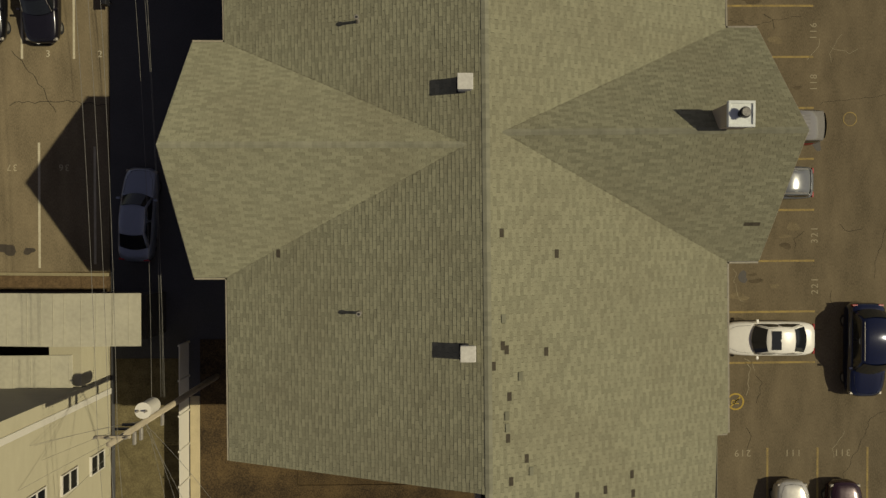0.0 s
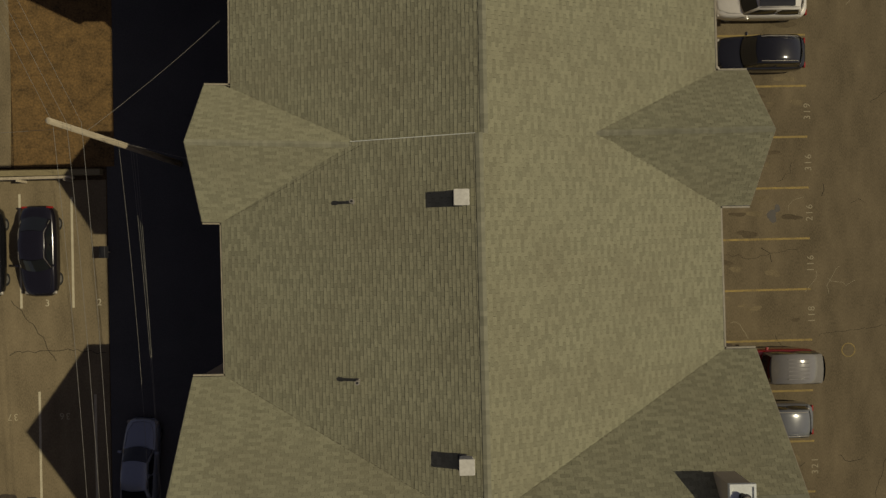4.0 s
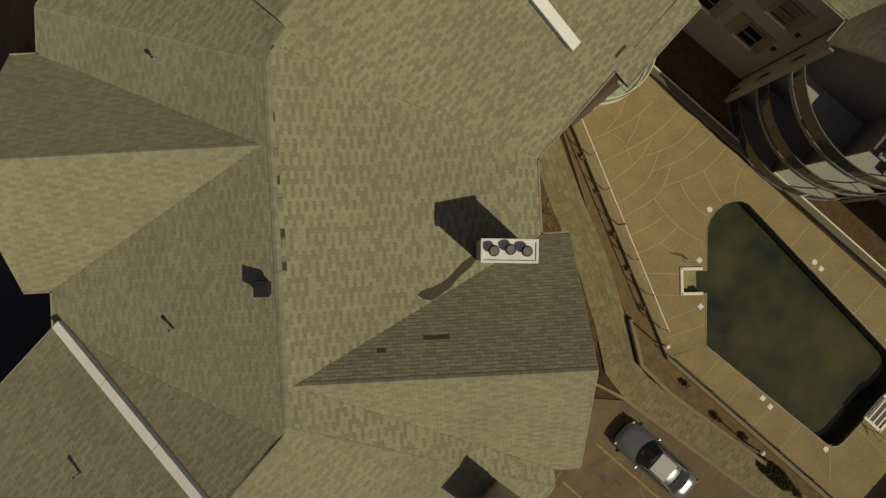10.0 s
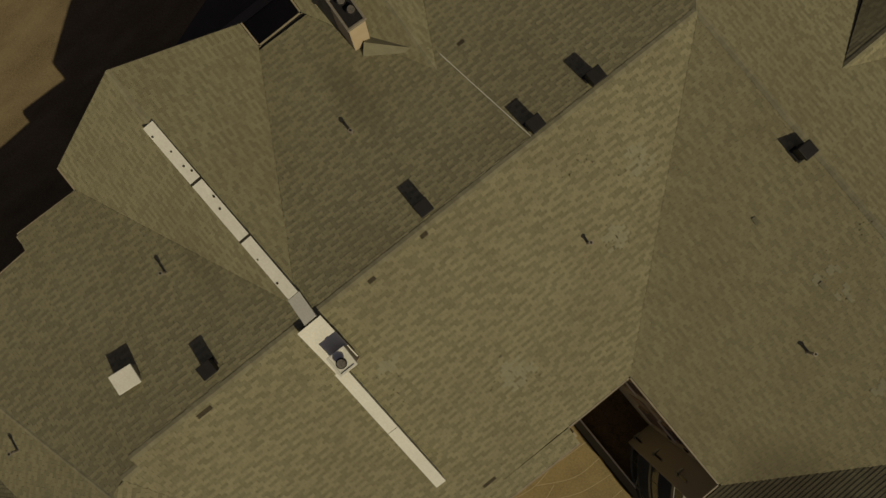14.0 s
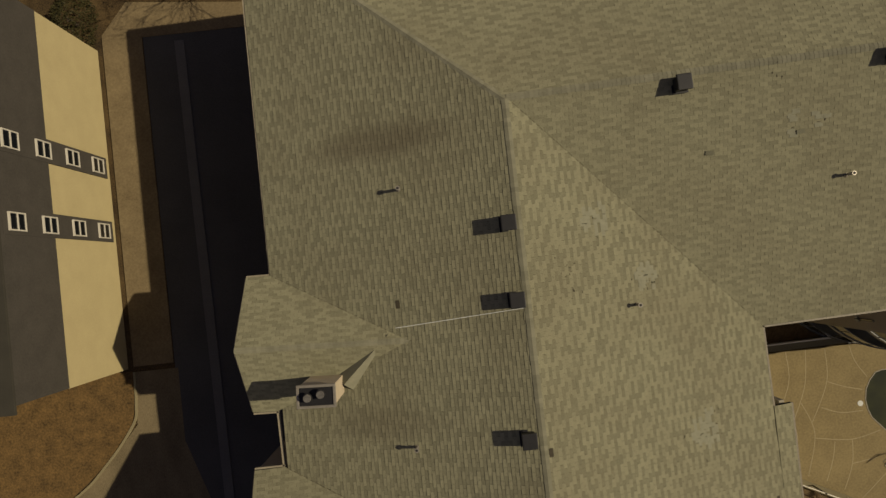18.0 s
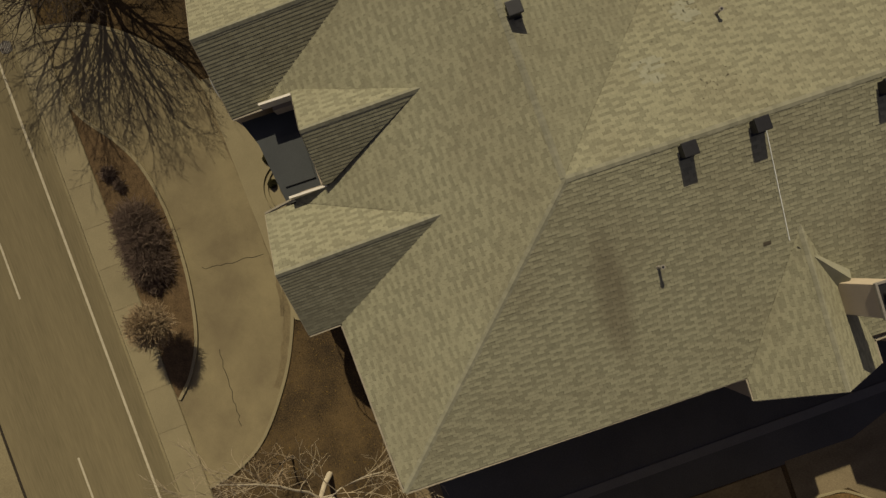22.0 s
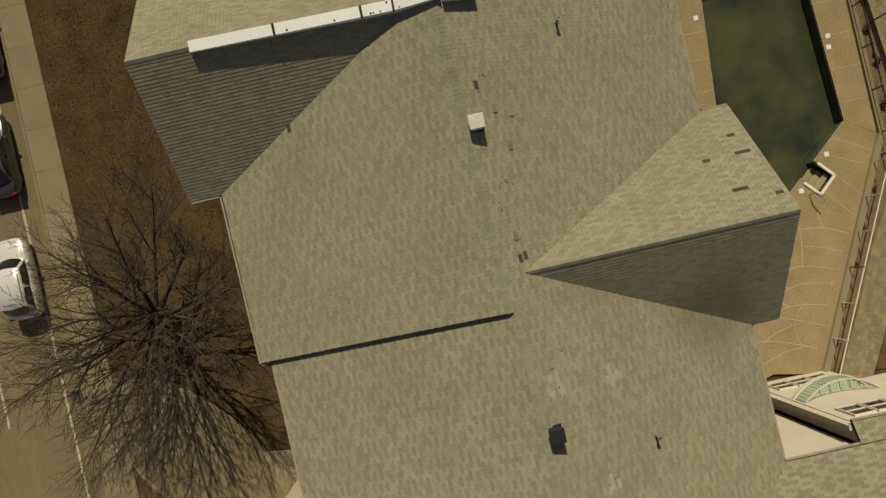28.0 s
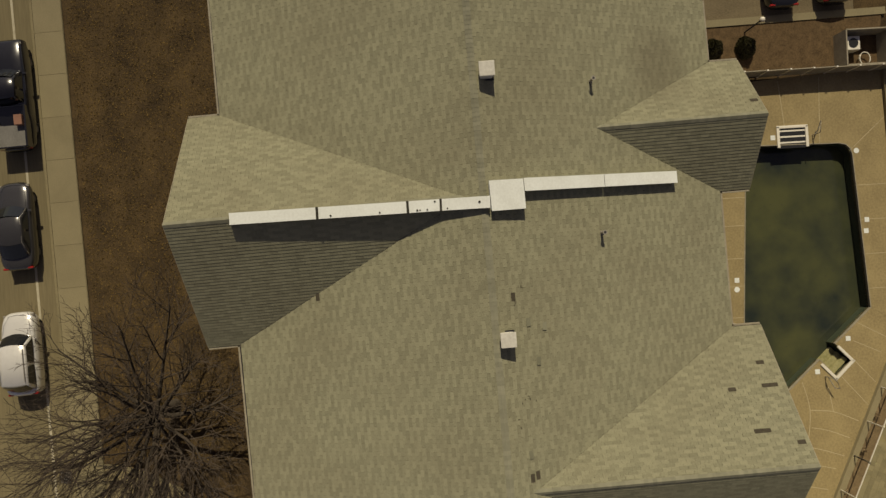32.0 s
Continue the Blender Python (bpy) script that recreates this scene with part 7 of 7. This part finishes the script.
span += [sag((-11.25, -7.0, 9.8), (-16.8, -9.5, 6.5), 0.3), sag((-11.25, -7.0, 9.6), (-16.8, -12, 5.5), 0.4), sag((-12.98, 17.1, 9.0), (-8.7, 16.0, 9.0), 0.2), sag((-12.98, 17.1, 11.0), (-40, 16.4, 9), 0.7),
         sag((-11.25, -7.0, 9.5), (-7.8, -12, 8.5), 0.3), sag((-11.25, -7.0, 9.5), (-6, -20, 8.5), 0.5), sag((-11.2, -7.1, 9.2), (-9.2, -16, 8.0), 0.5), sag((-11.3, -7.1, 9.0), (-10.4, -18, 7.0), 0.6), sag((-11.3, -7.2, 8.8), (-16.8, -8.6, 7.4), 0.35), sag((-11.3, -7.2, 8.7), (-16.8, -8.7, 7.1), 0.5), sag((-11.3, -7.2, 9.9), (-16.8, -10.2, 8.2), 0.4), sag((-12.98, 17.1, 10.0), (-8.0, 21.5, 9.4), 0.2)]
for line in span:
    wires("cable", [line], 0.0075, CABLE, cab)

# ---- neighbouring buildings ----
SIDING = surface("pale_siding", (0.4, 0.365, 0.25), (0.33, 0.3, 0.205), rough=0.85, grain=14, patch=0.8, bump=0.1, stretch=(1, 1, 4))
DARK_SIDING = surface("dark_shingled_wall", (0.07, 0.062, 0.052), (0.04, 0.036, 0.03), rough=0.9, grain=12, patch=1.2)
METAL_ROOF = surface("pale_metal_roof", (0.46, 0.43, 0.32), (0.32, 0.3, 0.225), rough=0.6, grain=5, patch=0.5, bump=0.05)
NB_WALL = surface("yellow_plaster", (0.46, 0.385, 0.21), (0.37, 0.305, 0.165), rough=0.9, grain=14, patch=0.9, bump=0.1)
nb = tagged(new("neighbour_building"), "pale building with dark upper walls and stacked windows", "building")
add("wall", mesh("wall", *prism([(-45, 54.4), (-27.65, 54.1), (-27.65, 71.4), (-45, 71.4)], 0, 5.9)), NB_WALL, nb)
add("upper_wall", mesh("upper_wall", *prism([(-45, 54.42), (-27.6, 54.12), (-27.6, 71.38), (-45, 71.38)], 5.9, 10.0)), DARK_SIDING, nb)
add("roof", mesh("roof", *prism([(-45.2, 54.1), (-27.45, 53.8), (-27.45, 71.7), (-45.2, 71.7)], 10.0, 10.15)), FELT, nb)
for y in (61.48, 64.9):
    add("window_bay", mesh("window_bay", *ribbon([(-27.62, y - 0.55), (-27.62, y + 0.55)], 0.08, 0.4, 9.6)), DARK_SIDING, nb, "dark vertical strip between windows")
    for z in (0.9, 3.35, 5.8, 8.2):
        window((-27.55, y, z), (0, 1, 0), 0.66, 1.0, nb)
nb2 = tagged(new("neighbour_house"), "pale plastered house with white-framed windows", "house")
add("wall", mesh("wall", *prism([(-32, -30), (-16.85, -30), (-16.85, -7.1), (-32, -7.1)], 0, 10.5)), SIDING, nb2)
add("corner_trim", mesh("corner_trim", *prism([(-16.9, -8.05), (-16.79, -8.05), (-16.79, -7.75), (-16.9, -7.75)], 0, 10.5)), FRAME_WHITE, nb2)
add("roof", mesh("roof", *prism([(-32.3, -30.3), (-16.6, -30.3), (-16.6, -6.9), (-32.3, -6.9)], 10.5, 10.7)), METAL_ROOF, nb2)
for y in (-11.2, -14.6):
    for z in (0.9, 3.6, 6.3):
        window((-16.8, y, z), (0, 1, 0), 0.85, 1.3, nb2)
shed = tagged(new("garage_row"), "low garages with pale folded metal roofs", "garage")
for pts, high, mt in (([(-30, -4.8), (-13.9, -4.8), (-13.9, -2.65), (-30, -2.65)], 2.55, DARK_SIDING), ([(-18.4, -7.06), (-16.86, -7.06), (-16.86, -4.85), (-18.4, -4.85)], 2.98, SIDING)):
    add("wall", mesh("wall", *prism(pts, 0, high)), mt, shed)


def folded_roof(x0, x1, xf, y0, y1, z, drop, fall):
    """A sheet-metal roof with a fold at xf: drop down to x1, fall down to x0."""
    v = [(x0, y0, z - fall), (xf, y0, z), (x1, y0, z - drop), (x1, y1, z - drop), (xf, y1, z), (x0, y1, z - fall)]
    v += [(a, b, c - 0.1) for a, b, c in v]
    f = [(5, 4, 1, 0)[::-1], (4, 3, 2, 1)[::-1]] + [(i, 6 + i, 6 + (i + 1) % 6, (i + 1) % 6) for i in range(6)] + [(6, 7, 10, 11), (7, 8, 9, 10)]
    rf = add("roof", mesh("roof", v, f), METAL_ROOF, shed)
    x = x0 + 0.4
    while x < x1:
        zz = z - fall * (xf - x) / (xf - x0) if x < xf else z - drop * (x - xf) / (x1 - xf)
        add("seam", mesh("seam", *ribbon([(x, y0 + 0.03), (x, y1 - 0.03)], 0.02, zz - 0.01, zz + 0.02)), METAL_ROOF, rf)
        x += rng.uniform(0.5, 1.1)


folded_roof(-30, -13.71, -17.75, -4.98, -2.46, 3.85, 0.16, 1.2)
folded_roof(-30, -17.25, -20.4, -7.08, -5.5, 3.2, 0.1, 1.0)

# ---- dry grass on the lawns ----
gv, gf = [], []


def tuft(x0, x1, y0, y1, n, keep=lambda x, y: True):
    for i in range(n):
        x, y = rng.uniform(x0, x1), rng.uniform(y0, y1)
        if not keep(x, y):
            continue
        a = rng.uniform(0, 6.283)
        h, w = rng.uniform(-0.05, 0.0), rng.uniform(0.02, 0.05)
        dx, dy = math.cos(a) * w, math.sin(a) * w
        lx, ly = rng.normal() * 0.05, rng.normal() * 0.05
        k = len(gv)
        gv.extend([(x - dx, y - dy, -0.06), (x + dx, y + dy, -0.06), (x + lx, y + ly, h)])
        gf.append((k, k + 1, k + 2))


tuft(10, 36, 75.6, 85.3, 32000, lambda x, y: y < 84.0 + K * x and math.hypot(x - 5, 0) > 0)
tuft(-28, -9.5, 74, 84, 6000, lambda x, y: y < 83.4 + K * x and (x < -16.5 or y < 77 + 0.75 * (-9.9 - x)))
tuft(-21.7, -16.2, 17, 28, 9000, lambda x, y: x < -16.8 or True)
tuft(-33, -26.2, 44, 54, 5000)
tuft(-11.3, -7.2, -16, -8.5, 2500)
tagged(add("grass", mesh("grass", gv, gf), GRASSBLADE), "short dry brown grass", "grass", kind="stuff")

# ---- patched, slipped and worn shingles ----
tab_me = mesh("shingle", [(-0.15, 0, 0.017), (0.15, 0, 0.017), (0.15, 0.16, 0.011), (-0.15, 0.16, 0.011), (-0.15, 0, 0.0), (0.15, 0, 0.0)], [(0, 1, 2, 3), (4, 5, 1, 0), (4, 0, 3), (1, 5, 2)])
tab_dark, tab_worn = tab_me.copy(), tab_me.copy()
tab_me.materials.append(SHINGLE_ONE)
tab_dark.materials.append(SHINGLE_DARK)
tab_worn.materials.append(SHINGLE_WORN)


def loose(x, y, nu, nv, me, chance=1.0):
    """A patch of single tabs laid on the roof at a plan point."""
    pl = roof_plane(x, y)
    if pl is None:
        return
    up = math.sqrt(1 + pl.pitch**2)
    basis = Matrix(((pl.d.x, pl.n.x / up, -pl.n.x * pl.pitch / up), (pl.d.y, pl.n.y / up, -pl.n.y * pl.pitch / up), (0, pl.pitch / up, 1 / up)))
    for j in range(nv):
        for i in range(nu):
            if rng.random() > chance:
                continue
            o = pl.d * ((i - nu / 2) * TAB + (j % 2) * TAB / 2) + pl.n * (j * COURSE / up)
            q = (x + o.x, y + o.y)
            if roof_plane(*q) is not pl:
                continue
            m = Matrix.Translation(pl.at(q) + Vector((0, 0, 0.006))) @ basis.to_4x4()
            add("shingle", me, None, building, m=m)


for x, y in ((2.52, 0.44), (4.53, -0.27), (2.24, -4.03), (4.14, -3.66), (2.8, -5.1), (2.75, -6.51), (3.42, -7.28), (2.87, -8.0), (5.33, -8.89), (6.45, -8.82), (7.54, -8.41), (7.59, -9.12), (-5.7, -0.6)):
    loose(x, y, 1, 1, tab_dark)
for x, y in ((-5.62, 36.28), (-4.08, 34.8), (-2.77, 33.59), (-1.98, 32.79), (2.3, 32.5), (-7.3, 51.23), (-7.2, 48.88), (-12.2, 56.4), (18.68, 63.5), (12.33, 63.2), (12.7, 53.6), (15.3, 54.0), (14.45, 55.42), (25.4, 53.8), (12.4, 63.0), (18.7, 70.8)):
    loose(x, y, 1, 1, tab_dark)
for x, y, nu, nv in ((2.7, -3.51, 1, 2), (12.3, 0.6, 2, 1), (3.45, 34.1, 3, 1), (-7.2, 41.68, 2, 1), (1.8, 47.27, 2, 1), (14.52, 53.95, 2, 1), (13.1, 54.84, 2, 1)):
    loose(x, y, nu, nv, tab_dark)
# a dark strip of uneven width down the valley below the chimney
strip = [(2.82, 37.3), (2.76, 36.8), (2.72, 36.3), (2.7, 35.8), (2.58, 35.4), (2.4, 35.0), (2.25, 34.8)]
wide = (0.1, 0.17, 0.13, 0.16, 0.2, 0.26, 0.12)
v = [(x + o * w, y, roof_z(x + o * w, y) + h) for h in (0.03, -0.03) for (x, y), w in zip(strip, wide) for o in (-1, 1)]
f = [(2 * k, 2 * k + 1, 2 * k + 3, 2 * k + 2) for k in range(6)] + [(14 + 2 * k + 2, 14 + 2 * k + 3, 14 + 2 * k + 1, 14 + 2 * k) for k in range(6)]
f += [(2 * k, 2 * k + 2, 16 + 2 * k, 14 + 2 * k) for k in range(6)] + [(2 * k + 3, 2 * k + 1, 15 + 2 * k, 17 + 2 * k) for k in range(6)]
add("valley_strip", mesh("valley_strip", v, f), SHINGLE_DARK, building, "dark strip down the valley below the chimney")
chip_me = mesh("chip", [(-0.06, -0.02, 0.02), (0.05, -0.025, 0.02), (0.065, 0.015, 0.02), (-0.04, 0.025, 0.02), (-0.06, -0.02, 0.0), (0.05, -0.025, 0.0), (0.065, 0.015, 0.0), (-0.04, 0.025, 0.0)], [(0, 1, 2, 3), (4, 5, 1, 0), (5, 6, 2, 1), (6, 7, 3, 2), (7, 4, 0, 3)])
chip_me.materials.append(SHINGLE_DARK)


def slope_basis(pl):
    """The turn that lays a thing flat on a roof plane."""
    up = math.sqrt(1 + pl.pitch**2)
    return Matrix(((pl.d.x, pl.n.x / up, -pl.n.x * pl.pitch / up), (pl.d.y, pl.n.y / up, -pl.n.y * pl.pitch / up), (0, pl.pitch / up, 1 / up))).to_4x4()


def chips(x, y, spread, count):
    """Dark torn specks scattered round a plan point."""
    for _ in range(count):
        q = (x + rng.normal() * spread, y + rng.normal() * spread)
        pl = roof_plane(*q)
        if pl:
            add("chip", chip_me, None, building, m=Matrix.Translation(pl.at(q) + Vector((0, 0, 0.003))) @ slope_basis(pl) @ Matrix.Rotation(math.pi / 2 * rng.integers(0, 2) + rng.normal() * 0.1, 4, "Z") @ Matrix.Diagonal((rng.uniform(0.3, 0.9), rng.uniform(0.3, 0.8), 1, 1)))


def scour(x, y, ru, rv, count):
    """A patch where the granules have washed off, ragged at the rim, with dark specks in it."""
    pl = roof_plane(x, y)
    if pl is None:
        return
    up = math.sqrt(1 + pl.pitch**2)
    for j in range(-int(rv / COURSE), int(rv / COURSE) + 1):
        half = ru * math.sqrt(max(0, 1 - (j * COURSE / rv) ** 2)) * rng.uniform(0.6, 1.15)
        for i in range(-int(half / TAB), int(half / TAB) + 1):
            if rng.random() < 0.82:
                q = Vector((x, y)) + pl.d * (i * TAB + (j % 2) * TAB / 2 + rng.normal() * 0.03) + pl.n * (j * COURSE / up)
                if roof_plane(*q) is pl:
                    add("shingle", tab_worn, None, building, m=Matrix.Translation(pl.at(q) + Vector((0, 0, 0.004))) @ slope_basis(pl))
    chips(x, y, max(ru, rv) * 0.55, count)


for x, y, ru, rv, count in ((-1.16, 50.5, 0.75, 0.7, 12), (-4.68, 58.72, 0.7, 0.6, 8), (-2.88, 56.5, 0.5, 0.5, 7), (-4.42, 47.1, 0.5, 0.3, 6), (7.2, 60.6, 0.35, 0.4, 2), (2.5, 61.4, 0.35, 0.5, 2), (7.4, 62.9, 0.35, 0.3, 4), (3.4, 61.4, 0.35, 0.3, 2)):
    scour(x, y, ru, rv, count)
for x, y, spread, count in ((14.2, 63.3, 0.25, 7), (14.9, 63.3, 0.2, 6), (18.6, 63.44, 0.2, 5), (6.45, 61.6, 0.2, 4), (8.58, 62.2, 0.2, 4), (2.1, 63.2, 0.25, 4), (-6.0, 57.2, 0.25, 8), (-5.8, 56.3, 0.2, 6), (-3.5, 46.6, 0.2, 5)):
    chips(x, y, spread, count)
# tabs that the wind has lifted beside the ridges
for x, y in ((2.74, -6.3), (3.2, -4.6), (3.6, -7.9), (2.72, -5.9), (2.6, -2.6), (-4.6, 35.35), (-3.4, 34.2), (-2.4, 33.25), (17.6, 63.0), (17.4, 62.4), (16.2, 62.7), (13.0, 63.2), (8.3, 62.9), (2.9, 61.1), (-0.4, 60.7)):
    pl = roof_plane(x, y)
    add("shingle", tab_me, None, building, "lifted shingle tab", Matrix.Translation(pl.at((x, y)) + Vector((0, 0, 0.035))) @ slope_basis(pl) @ Matrix.Rotation(rng.normal() * 0.05, 4, "Z"))
